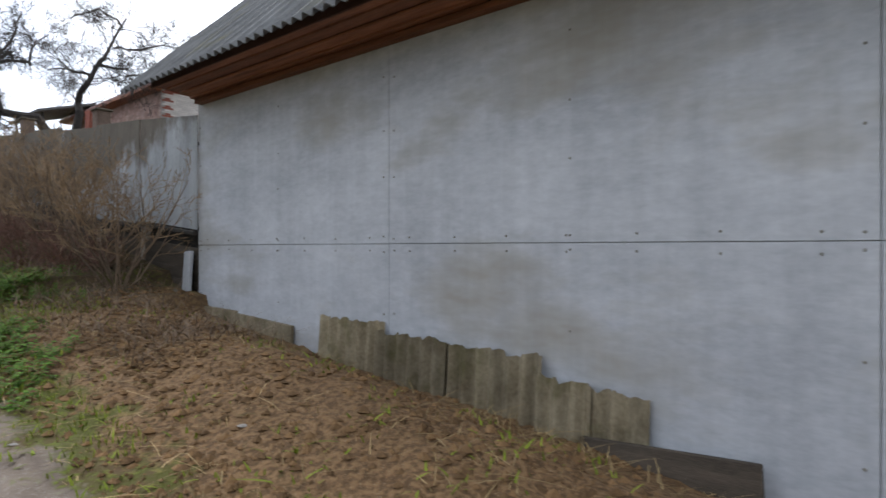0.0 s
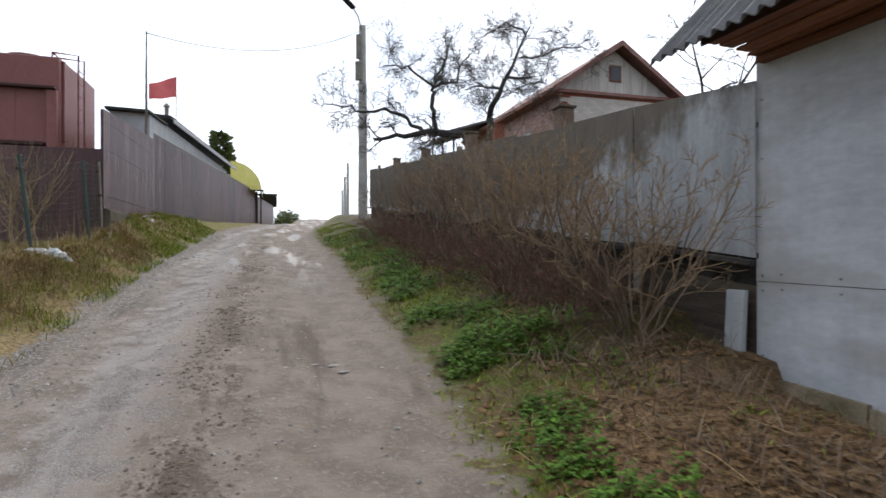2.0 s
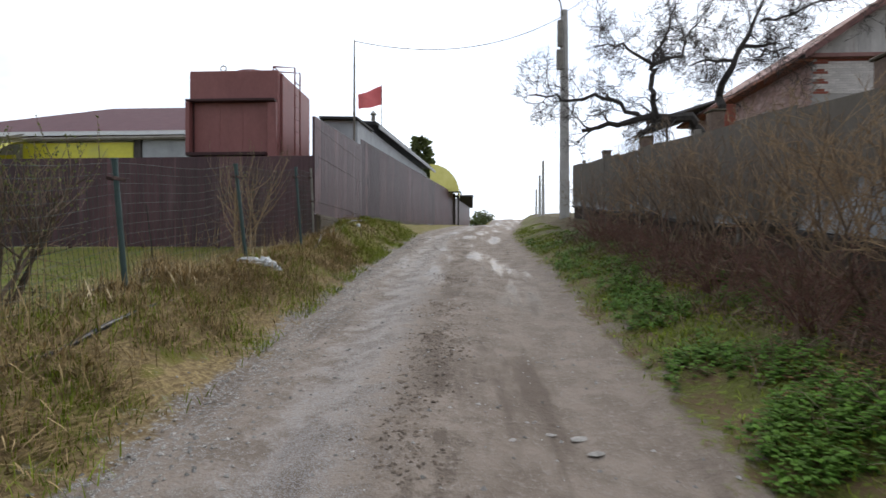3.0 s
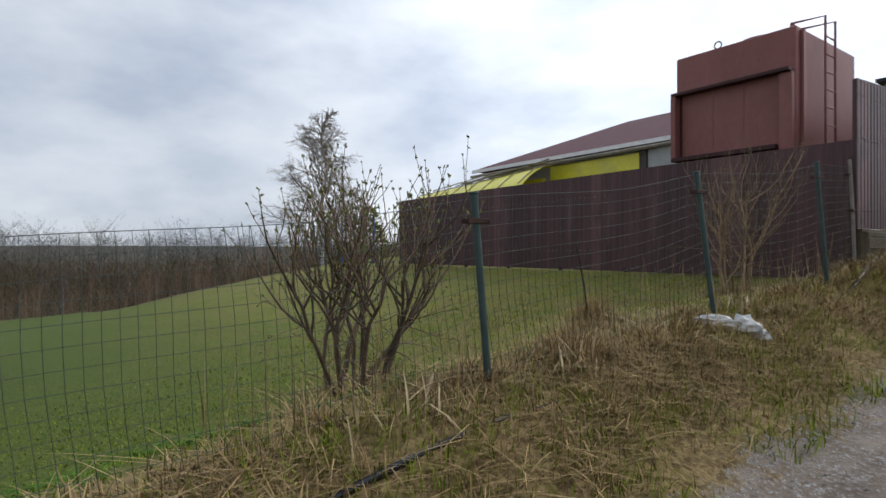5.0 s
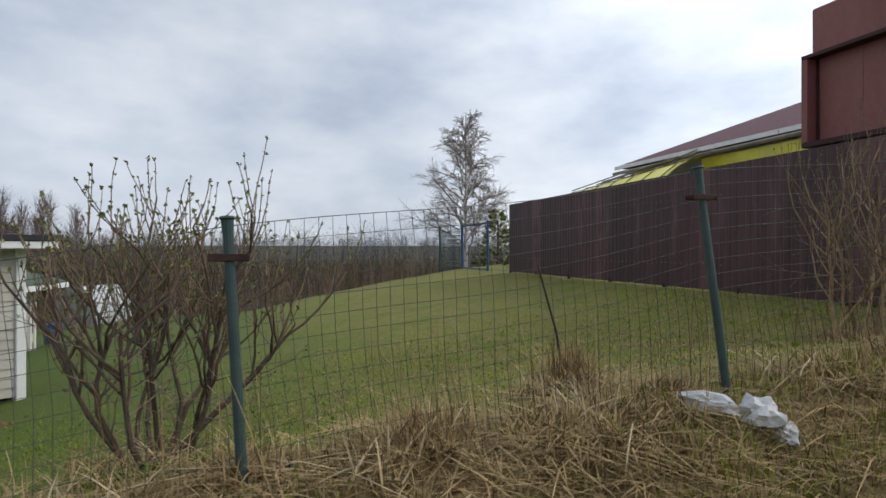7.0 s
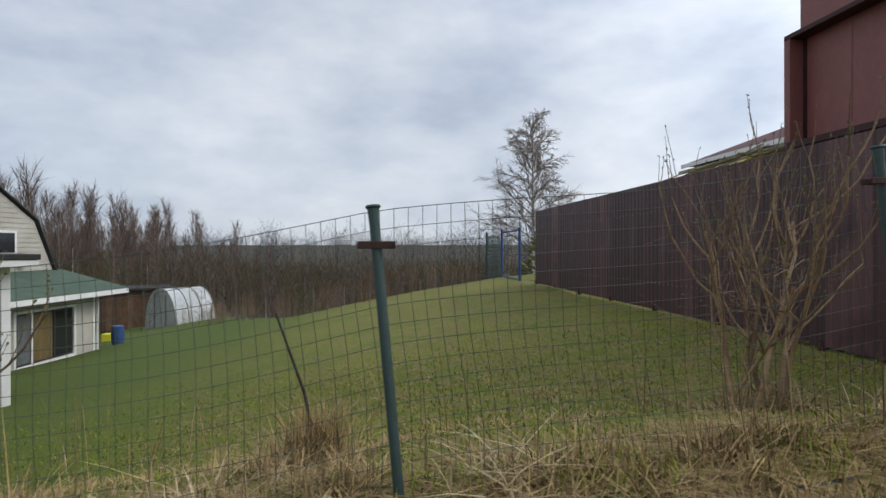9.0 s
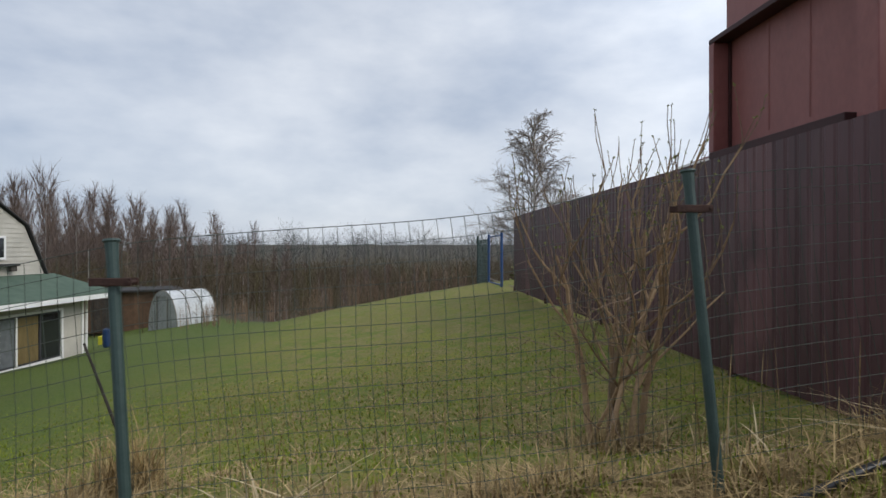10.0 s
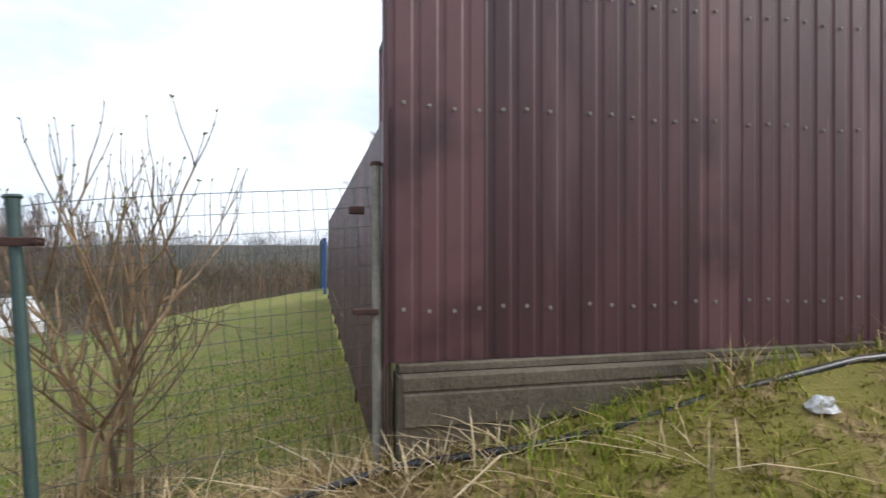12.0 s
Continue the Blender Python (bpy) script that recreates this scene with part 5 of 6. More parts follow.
part("end_panel", ([(-3.8, 42.6, 5.7)] + [(-3.8 + 2.0 * math.sin(math.pi * .5 * i / 12), 42.58, 5.7 + 2.0 * math.cos(math.pi * .5 * i / 12)) for i in range(13)], [(0, i, i + 1) for i in range(1, 13)]), PALE_YELLOW, yc)
for x in (-1.85, -2.8):
    part("railing_post", tube([(x, 43, 3.4), (x, 43, 6.0)], 0.05, 6), DARKWOOD, yc)
part("railing", tube([(-3.8, 42.5, 5.75), (-1.7, 42.5, 5.75), (-1.7, 46.2, 5.75)], 0.05, 6), DARKWOOD, yc)
gt = thing("brown_gate", (-1.8, 50, 3.5), "dark brown gate under a small peaked roof", "gate")
part("leaf", ([(-2.25, 45.3, 3.2), (-1.1, 57, 3.4), (-1.2, 57, 3.4), (-2.35, 45.3, 3.2), (-2.25, 45.3, 5.65), (-1.1, 57, 5.75), (-1.2, 57, 5.75), (-2.35, 45.3, 5.65)],
     [(3, 2, 1, 0), (4, 5, 6, 7), (0, 1, 5, 4), (1, 2, 6, 5), (2, 3, 7, 6), (3, 0, 4, 7)]), BROWN_SHEET, gt)
part("gate_post", box(-2.4, 45.02, 2.8, -2.12, 45.28, 5.9, 0.01), DARKWOOD, gt)
part("ridge_cover", prism([(45.2, 5.76), (51, 6.35), (57.4, 5.86), (57.4, 5.7), (51, 6.15), (45.2, 5.66)], 'x', -2.2, -0.8), ROOF_DARK, gt)

# flag poles and flag
single("mast", tube([(-4.72, 21.7, 3.0), (-4.72, 21.7, 6.0), (-4.71, 21.7, 8.6)], [0.045, 0.04, 0.022], 8), GREYWOOD, "thin grey mast behind the fence", "mast")
fl = thing("flag_on_pole", (-5.9, 35, 7.0), "faded red flag flying from a thin pole", "flag")
part("pole", tube([(-5.95, 35, 7.0), (-5.95, 35, 11.0)], [0.03, 0.02], 6), GALV, fl)
fv, ff = [], []
for i in range(13):
    for k in range(7):
        s, u = i / 12, k / 6
        fv.append((-5.96 - 1.32 * s, 35 + 0.14 * math.sin(s * 6 + u), 10.95 - 1.08 * u * (1 - 0.25 * s) - 0.42 * s - 0.10 * s * s + 0.06 * math.sin(s * 7 + u)))
for i in range(12):
    for k in range(6):
        a = i * 7 + k
        ff.append((a, a + 1, a + 8, a + 7))
part("cloth", (fv, ff), FLAG, fl, "faded red cloth", shade=True)

# ---- utility poles and cables ----
up = thing("utility_pole", (3.05, 28.2, 2.9), "tapered concrete utility pole with a lamp arm and meter boxes", "pole")
part("shaft", tube([(3.05, 28.2, 2.3), (3.04, 28.2, 7), (3.03, 28.2, 12.1)], [0.23, 0.20, 0.155], 8), POLE_CONC, up)
part("meter_box", box(2.68, 27.9, 9.5, 2.95, 28.12, 10.35, 0.02), GALV, up)
part("meter_box", box(2.72, 27.92, 10.5, 2.93, 28.12, 11.6, 0.02), GALV, up)
part("lamp_arm", tube([(3.0, 28.2, 11.7), (2.8, 27.8, 12.3), (2.45, 27.2, 12.5)], 0.03, 6), GALV, up)
part("lamp_head", moved(box(-0.48, -0.14, -0.05, 0.48, 0.14, 0.06, 0.03), pose(2.15, 26.9, 12.6, 0, 22, 38)), CABLE, up, "dark street-lamp head")
part("guy_strut", tube([(3.0, 28.4, 2.6), (3.02, 28.9, 6.0), (3.04, 28.3, 9.6)], 0.035, 5), GALV, up)
for y, x, h in ((58, 5.9, 10.2), (64, 6.3, 9.6), (82, 8.0, 10)):
    single("far_pole", tube([(x, y, 3.5), (x, y, h)], [0.17, 0.12], 8), POLE_CONC, "distant grey utility pole beyond the crest", "pole", "far utility poles")


def cable(a, b, sag, name="overhead_cable"):
    a, b = Vector(a), Vector(b)
    pts = [a.lerp(b, i / 24) - Vector((0, 0, sag * 4 * (i / 24) * (1 - i / 24))) for i in range(25)]
    return single(name, tube(pts, 0.012, 4, False), CABLE, "thin black sagging overhead cable", "cable", "overhead cables")


cable((-4.71, 21.7, 8.55), (3.03, 28.2, 11.9), 0.75)
cable((3.05, 28.2, 12.0), (9.5, 20, 15.5), 0.4)
cable((3.03, 28.2, 11.8), (5.9, 58, 10.1), 0.6)

# ---- brick house with a gable, past the slate fence ----
bh = thing("brick_house", (13.7, 29, 3.3), "old brick house with a grey gable and maroon roof edge", "house")
part("core", box(10.96, 24.06, 2.5, 16.5, 35.0, 8.72), MORTAR, bh)
part("gable_core", prism([(10.9, 8.72), (16.56, 8.72), (13.73, 10.55)], 'y', 24.10, 35.0), GABLE, bh)
for k in range(14):
    x0, x1 = 10.85 + k * 0.412, 10.85 + (k + 1) * 0.412 - 0.012
    ha, hb = (8.62 + 1.93 * (1 - abs(x - 13.73) / 2.95) for x in (x0, x1))
    part("gable_board", ([(x0, 24.05, 8.62), (x1, 24.05, 8.62), (x1, 24.08, 8.62), (x0, 24.08, 8.62), (x0, 24.05, ha), (x1, 24.05, hb), (x1, 24.08, hb), (x0, 24.08, ha)],
         [(3, 2, 1, 0), (4, 5, 6, 7), (0, 1, 5, 4), (1, 2, 6, 5), (2, 3, 7, 6), (3, 0, 4, 7)]), GABLE, bh)
for sgn in (-1, 1):
    r0 = (13.73, 10.78)
    e0 = (13.73 + sgn * 3.35, 8.50)
    part("roof_slope", prism([r0, e0, (e0[0], e0[1] + 0.09), (r0[0], r0[1] + 0.10)], 'y', 23.5, 35.6), BARGE, bh)
    part("barge_board", prism([(r0[0], r0[1] - .16), (e0[0], e0[1] - .16), (e0[0], e0[1] + .06), (r0[0], r0[1] + .08)], 'y', 23.44, 23.49), BARGE, bh, "faded pinkish barge board")
part("gable_cornice", box(10.75, 23.85, 8.50, 16.7, 24.10, 8.64, 0.01), BARGE, bh, "pinkish cornice board")
gwin = part("attic_window", box(13.42, 24.00, 9.18, 14.02, 24.06, 9.92), EAVES, bh)
part("pane", box(13.48, 23.985, 9.24, 13.96, 23.997, 9.86), GLASS, gwin)
part("eave_soffit", box(10.35, 24.0, 8.42, 10.95, 35.3, 8.50), EAVES, bh)
swin = part("side_window", box(10.90, 27.0, 5.6, 10.955, 28.3, 7.3), WHITE, bh)
part("pane", box(10.885, 27.1, 5.7, 10.897, 28.2, 7.2), GLASS, swin)
pc = thing("porch_canopy", (9.6, 34.5, 3.3), "grey porch canopy on thin posts beside the brick house", "canopy")
part("canopy_roof", ([(8.3, 31.5, 8.15), (10.9, 31.5, 8.95), (10.9, 36.5, 8.95), (8.3, 36.5, 8.15), (8.3, 31.5, 8.27), (10.9, 31.5, 9.07), (10.9, 36.5, 9.07), (8.3, 36.5, 8.27)],
     [(3, 2, 1, 0), (4, 5, 6, 7), (0, 1, 5, 4), (1, 2, 6, 5), (2, 3, 7, 6), (3, 0, 4, 7)]), SLATE, pc)
for y in (31.8, 34, 36.2):
    part("post", tube([(8.6, y, 3.0), (8.6, y, 8.2)], 0.06, 6), DARKWOOD, pc)
single("brick_chimney", box(8.6, 25.6, 3, 9.05, 26.1, 7.35, 0.01), BRICK_R, "low brick stack behind the slate fence", "chimney")

# ---- blue gate and net at the far end of the lawn ----
bg = thing("blue_gate", (-21.1, 16.95, 1.6), "blue steel gate frame with green netting at the lawn end", "gate")
for x, mat_ in ((-19.87, BLUE), (-22.5, BLUE), (-25.43, POST_GREEN)):
    part("gate_post", tube([(x, 17.0, 0.6), (x, 17.0, 3.66)], 0.045, 8), mat_, bg)
part("top_bar", tube([(-19.87, 17.0, 3.58), (-22.5, 17.0, 3.56)], 0.028, 6), BLUE, bg)
part("low_bar", tube([(-19.87, 17.0, 1.95), (-22.5, 17.0, 1.9)], 0.025, 6), BLUE, bg)
part("netting", join(*[tube([(-22.5 - .16 * k, 17.0, 1.5), (-22.5 - .16 * k, 17.0, 3.5)], 0.012, 3, False) for k in range(18)],
     *[tube([(-22.5, 17.0, 1.6 + .16 * k), (-25.4, 17.0, 1.6 + .16 * k)], 0.010, 3, False) for k in range(12)]), POST_GREEN, bg, "green garden netting")
single("concrete_kerb", box(-24.5, 17.25, 1.2, -18.3, 17.40, 1.93, 0.02), CONCRETE, "pale concrete strip at the lawn end", "kerb")
single("timber_heap", join(*[moved(box(-1.1, -.05, -.02, 1.1, .05, .02), pose(-21.6 - .1 * (k % 4), 18.4 + .22 * k, 2.05 + .1 * (k % 3), 0, -38 + 5 * (k % 4), 10 * k)) for k in range(9)]), GREYWOOD, "heap of old boards leaning at the lawn end", "boards")


# ---- trees and bushes ----
def plant(name, at, limbs, wood, twig, label, category, group="", bud=None, bud_size=0.03, share=1.0, names=("branchwork", "twig_mass"), seed=1):
    t = thing(name, at, label, category, group)
    if limbs.wood[0]:
        part(names[0], limbs.wood, wood, t)
        if names[0] == "cane_mass":
            tagged(t.children[0], kind="stuff")
    if limbs.twig[0]:
        tagged(part(names[1], limbs.twig, twig, t), kind="stuff")
    if bud:
        tagged(part("bud_cover", buds(limbs.tips, bud_size, random.Random(seed), share), bud, t, "small opening yellow-green buds"), kind="stuff")
    return t


def shrub(seed, x, y, stems, height, spread, depth=2, kids=4, rad=0.018, sink=0.05, rise=0.2, wob=0.22, least=0.0026):
    L = Limbs(seed, 0.0075, least)
    r = L.r
    z = rough_ground(x, y) - sink
    for k in range(stems):
        a = 2 * math.pi * (k + r.random()) / stems
        q = r.uniform(0.02, 0.16)
        tilt = spread * r.uniform(0.3, 1.1)
        L.limb((x + q * math.cos(a), y + q * math.sin(a), z), (tilt * math.cos(a), tilt * math.sin(a), 1), height * r.uniform(0.62, 0.95), rad * r.uniform(0.7, 1.2), depth, kids, wob, rise,
               (18, 48), 0.5, 6, 6, 0.3)
    return L


def shooting_bush(seed, x, y, stems, height, spread, rad, forks, shoots, shoot_len, low=0.5, rise=0.30):
    """A garden bush: crooked stems from one stool, forked boughs, and long upright shoots with buds in pairs up each shoot."""
    L = Limbs(seed, 0.0075, 0.0030)
    r = L.r
    z0 = rough_ground(x, y) - 0.06

    def crooked(p, d, ln, r0, r1, segs, wob, up):
        pts, q = [Vector(p)], Vector(p)
        d = Vector(d).normalized()
        for _ in range(segs):
            d = (d + Vector((r.gauss(0, wob), r.gauss(0, wob), r.gauss(0, wob * 0.6) + up))).normalized()
            q = q + d * (ln / segs)
            pts.append(q.copy())
        L.add(tube(pts, [r0 + (r1 - r0) * i / segs for i in range(segs + 1)], 6 if r0 > 0.0075 else 4, False), r0 > 0.0075)
        return pts, d

    def shoot(p, d, ln, r0):
        pts, e = crooked(p, d, ln, r0, 0.0022, 5, 0.07, 0.16)
        n = max(2, int(ln / 0.085))
        for i in range(2, n + 1):
            s = i / n * 5
            k = min(4, int(s))
            q = pts[k].lerp(pts[k + 1], s - k)
            for sg in (-1, 1):
                side = e.cross(Vector((r.gauss(0, 1), r.gauss(0, 1), r.gauss(0, 0.3)))).normalized()
                L.tips.append((q, (e + side * 0.9 * sg).normalized()))
        L.tips.append((pts[-1], e))
    for k in range(stems):
        a = 2 * math.pi * (k + 0.7 * r.random()) / stems
        q = r.uniform(0.04, 0.20)
        t = spread * r.uniform(0.35, 1.15)
        pts, d = crooked((x + q * math.cos(a), y + q * math.sin(a), z0), (t * math.cos(a), t * math.sin(a), 1), height * r.uniform(0.42, 0.60), rad * r.uniform(0.7, 1.25), rad * 0.45, 6, 0.17, 0.11)
        for f in range(forks):
            s = low + (1 - low) * (f + r.random()) / forks
            i = min(5, int(s * 6))
            b = pts[i].lerp(pts[i + 1], min(1, s * 6 - i))
            o = Vector((r.gauss(0, 1), r.gauss(0, 1), r.gauss(0, 0.25))).normalized()
            bp, bd = crooked(b, d * 0.8 + o * 0.75, height * r.uniform(0.20, 0.34), rad * 0.42, rad * 0.22, 5, 0.18, 0.18)
            for g in range(shoots):
                i = min(4, int((0.25 + 0.75 * (g + r.random()) / shoots) * 5))
                o = Vector((r.gauss(0, 1), r.gauss(0, 1), r.gauss(0, 0.3))).normalized()
                shoot(bp[i + 1], bd * 0.6 + o * 0.55 + Vector((0, 0, rise)), shoot_len * r.uniform(0.45, 1.1), rad * 0.17)
        for f in range(5):
            b = pts[1 + f % 5]
            o = Vector((r.gauss(0, 1), r.gauss(0, 1), r.gauss(0.2, 0.3))).normalized()
            L.limb(b, o, height * 0.22, rad * 0.22, 1, 4, 0.35, 0.08, (25, 60), 0.5, 4, 4)
    return L


plant("budding_bush", (-5.5, 8.85, ground(-5.5, 8.85)), shooting_bush(21, -5.55, 8.80, 11, 2.30, 0.68, 0.025, 6, 5, 0.46), BARK, TWIG, "leafless budding bush behind the wire fence", "bush", bud=BUD, bud_size=0.021, share=0.8)
plant("forked_bush", (-5.72, 15.3, ground(-5.72, 15.3)), shooting_bush(35, -5.7, 15.2, 7, 2.95, 0.13, 0.024, 6, 5, 0.46, 0.30, 0.6), TWIG_TAN, TWIG, "tan upright leafless bush beside the brown fence", "bush", bud=BUD, bud_size=0.016, share=0.55)
for sd, x, y, st, h, sp in ((41, 2.70, 6.95, 16, 2.0, 0.8), (48, 2.75, 7.7, 14, 1.9, 0.8), (42, 2.6, 8.7, 16, 2.1, 0.75), (43, 2.6, 9.9, 15, 2.2, 0.7), (44, 2.55, 11.3, 15, 2.2, 0.65), (49, 2.6, 12.7, 14, 2.1, 0.6), (45, 2.6, 14.2, 14, 2.1, 0.6), (46, 2.6, 16.4, 13, 2.0, 0.55), (47, 2.5, 19.0, 12, 1.9, 0.5)):
    plant("bare_bush", (x, y, ground(x, y)), shrub(sd, x, y, st, h, sp, 3, 4, 0.016, wob=0.34, rise=0.10, least=0.0042), TWIG, TWIG_TAN if sd in (42, 43, 48, 45, 41) else TWIG, "leafless tangled brown bush against the slate fence", "bush", "bare bushes along the slate fence")
for sd, x, y, h in ((51, 2.1, 8.9, 1.0), (52, 2.0, 10.6, 0.95), (53, 1.95, 12.4, 1.0), (54, 2.0, 14.6, 1.0), (55, 2.05, 17.2, 1.0), (56, 2.3, 7.6, 0.8)):
    plant("bramble", (x, y, ground(x, y)), shrub(sd, x, y, 40, h, 1.1, 2, 4, 0.007, rise=-0.03, wob=0.35, least=0.0035), TWIG_RED, TWIG_RED, "low reddish-brown bramble thicket on the bank", "bramble", "brambles on the bank", names=("cane_mass", "twig_mass"))

def bough(L, pts, r0, r1, kids, length, spread=(35, 80)):
    """One crooked main limb along a few points, with knotty side branches and fine twigs."""
    r = L.r
    P = [Vector(p) for p in pts]
    fine = []
    for a, b in zip(P, P[1:]):
        for k in range(3):
            fine.append(a.lerp(b, k / 3) + Vector((r.gauss(0, .03), r.gauss(0, .18), r.gauss(0, .03))))
    fine.append(P[-1])
    n = len(fine) - 1
    L.add(tube(fine, [r0 + (r1 - r0) * i / n for i in range(n + 1)], 7, False), True)
    for k in range(kids):
        s = 0.15 + 0.85 * (k + r.random()) / kids
        i = min(n - 1, int(s * n))
        d = (fine[i + 1] - fine[i]).normalized()
        side = d.cross(Vector((r.gauss(0, .4), r.gauss(0, 1), r.gauss(0, .4)))).normalized() * r.choice((-1, 1))
        ang = radians(r.uniform(*spread))
        L.limb(fine[i], d * math.cos(ang) + side * math.sin(ang) + Vector((0, r.gauss(0, .3), 0)), length * r.uniform(0.6, 1.2), max(0.013, r1 * 0.7), 3, 5, 0.42, 0.03, (28, 65), 0.70, 5, 5, 0.15)


ap = Limbs(61, 0.012, 0.0062, 0.6)
b0 = Vector((6.6, 20.1, 2.6))
for line, r0, r1, kids, ln in (
        (((6.6, 20.1, 2.5), (6.1, 20.0, 4.2), (5.29, 20.0, 5.42)), 0.20, 0.15, 0, 0),
        (((5.29, 20.0, 5.42), (4.57, 20.0, 5.59), (3.91, 20.0, 5.53), (2.93, 20.0, 5.40), (2.19, 20.0, 5.25)), 0.15, 0.045, 9, 1.0),
        (((3.91, 20.0, 5.53), (3.28, 20.0, 5.97), (2.47, 20.0, 6.20), (1.80, 20.0, 6.10), (1.36, 20.0, 6.27), (0.70, 20.0, 6.27)), 0.07, 0.022, 12, 1.0),
        (((4.27, 20.0, 5.65), (4.12, 20.0, 6.20), (4.15, 20.0, 6.82), (4.23, 20.0, 7.11)), 0.085, 0.06, 2, 0.7),
        (((4.23, 20.0, 7.11), (3.62, 20.0, 7.46), (3.10, 20.0, 7.66), (2.53, 20.0, 7.65)), 0.05, 0.020, 9, 1.0),
        (((4.23, 20.0, 7.11), (4.93, 20.0, 7.32), (5.10, 20.0, 7.85), (5.53, 20.0, 8.34)), 0.05, 0.020, 8, 1.0),
        (((4.23, 20.0, 7.11), (4.57, 20.0, 8.16), (4.80, 20.0, 8.86)), 0.05, 0.018, 8, 1.0)):
    bough(ap, line, r0, r1, kids, ln)
plant("apple_tree", tuple(b0), ap, APPLE_BARK, APPLE_BARK, "gnarled leafless apple tree leaning over the fence", "tree", "old apple trees", names=("limbwork", "twig_mass"))
ap2 = Limbs(64, 0.012, 0.0068, 0.6)
b1 = Vector((7.2, 23.0, 2.8))
for line, r0, r1, kids, ln in (
        (((7.2, 23.0, 2.6), (7.25, 23.0, 4.5), (7.32, 23.0, 6.25)), 0.22, 0.15, 0, 0),
        (((7.32, 23.0, 6.25), (7.46, 23.0, 7.34), (7.83, 23.0, 8.26), (8.49, 23.0, 9.34), (9.09, 23.0, 10.76)), 0.15, 0.03, 16, 1.5),
        (((7.83, 23.0, 8.18), (7.03, 23.0, 8.21), (6.32, 23.0, 7.96)), 0.06, 0.022, 9, 1.2),
        (((8.05, 23.0, 8.55), (8.94, 23.0, 8.60), (9.84, 23.0, 8.45)), 0.06, 0.022, 9, 1.2),
        (((8.49, 23.0, 9.40), (9.53, 23.0, 9.55), (10.61, 23.0, 10.12), (11.69, 23.0, 10.07)), 0.05, 0.020, 11, 1.2),
        (((8.87, 23.0, 10.32), (8.05, 23.0, 10.81), (7.03, 23.0, 10.11)), 0.05, 0.020, 9, 1.2)):
    bough(ap2, line, r0, r1, kids, ln)
plant("apple_tree", tuple(b1), ap2, APPLE_BARK, APPLE_BARK, "gnarled leafless apple tree in front of the brick house", "tree", "old apple trees", names=("limbwork", "twig_mass"))
ap3 = Limbs(67, 0.02, 0.007, 0.55)
b2 = Vector((9.2, 13.5, 2.0))
ap3.limb(b2, (0.1, 0, 1), 3.2, 0.14, 0, rise=0.0, segs=5, sides=7, wobble=0.1)
for dx, dy, dz in ((-1, 0.1, 0.75), (0.8, 0.2, 0.9), (0.1, -0.6, 1)):
    ap3.limb((9.45, 13.5, 5.0), (dx, dy, dz), 2.4, 0.045, 3, 5, 0.4, 0.05, (25, 60), 0.6, 5, 6)
plant("apple_tree", tuple(b2), ap3, APPLE_BARK, APPLE_BARK, "small leafless fruit tree beyond the slate fence", "tree", "old apple trees", names=("limbwork", "twig_mass"))

bi = Limbs(71, 0.06, 0.0065)
bx, by, bz = -35.3, 21.85, -2.4
bi.limb((bx, by, bz), (0.0, 0, 1), 13.6, 0.17, 0, rise=0.0, segs=9, sides=8, wobble=0.0)
rb = random.Random(72)
for k in range(46):
    z = bz + 4.6 + 8.5 * (k / 46)
    a = k * 2.4 + rb.random()
    ln = 3.9 * (1 - 0.70 * k / 46) * rb.uniform(0.8, 1.15)
    bi.limb((bx, by, z), (math.cos(a), math.sin(a), 0.9), ln, 0.05, 2, 13, 0.28, -0.10, (20, 50), 0.5, 5, 4)
plant("birch", (bx, by, bz), bi, BIRCH_BARK, BIRCH_TWIG, "tall white-barked birch with bare hanging twigs", "tree", names=("trunk", "twig_mass"))


def conifer(name, x, y, z, h, w, seed, label, needle=NEEDLE, count=1700):
    r = random.Random(seed)
    t = thing(name, (x, y, z), label, "tree")
    part("trunk", tube([(x, y, z), (x, y, z + h * 0.95)], [h * 0.025, h * 0.006], 7), BARK, t)
    V, F = [], []
    for i in range(count):
        s = r.random() ** 1.1
        a, rr = r.uniform(0, 6.28), w * (1 - s * 0.85) * math.sqrt(r.random()) * r.uniform(0.75, 1.15)
        p = Vector((x + rr * math.cos(a), y + rr * math.sin(a), z + h * (0.08 + 0.92 * s)))
        d = Vector((math.cos(a), math.sin(a), r.uniform(-0.2, 0.7))).normalized() * h * r.uniform(0.05, 0.11)
        u = d.cross(Vector((r.gauss(0, 1), r.gauss(0, 1), r.gauss(0, 1)))).normalized() * h * 0.024
        o = len(V)
        V += [tuple(p), tuple(p + d * .5 + u), tuple(p + d), tuple(p + d * .5 - u)]
        F.append((o, o + 1, o + 2, o + 3))
    part("crown", (V, F), needle, t)
    return t


conifer("pine", -6.0, 60, 4.2, 8.6, 2.4, 81, "dark pine rising behind the outbuilding", NEEDLE, 1300)
eb = thing("evergreen_bush", (0.3, 70, 4.2), "round dark evergreen bush beyond the crest", "bush")
re_ = random.Random(82)
ev_v, ev_f = [], []
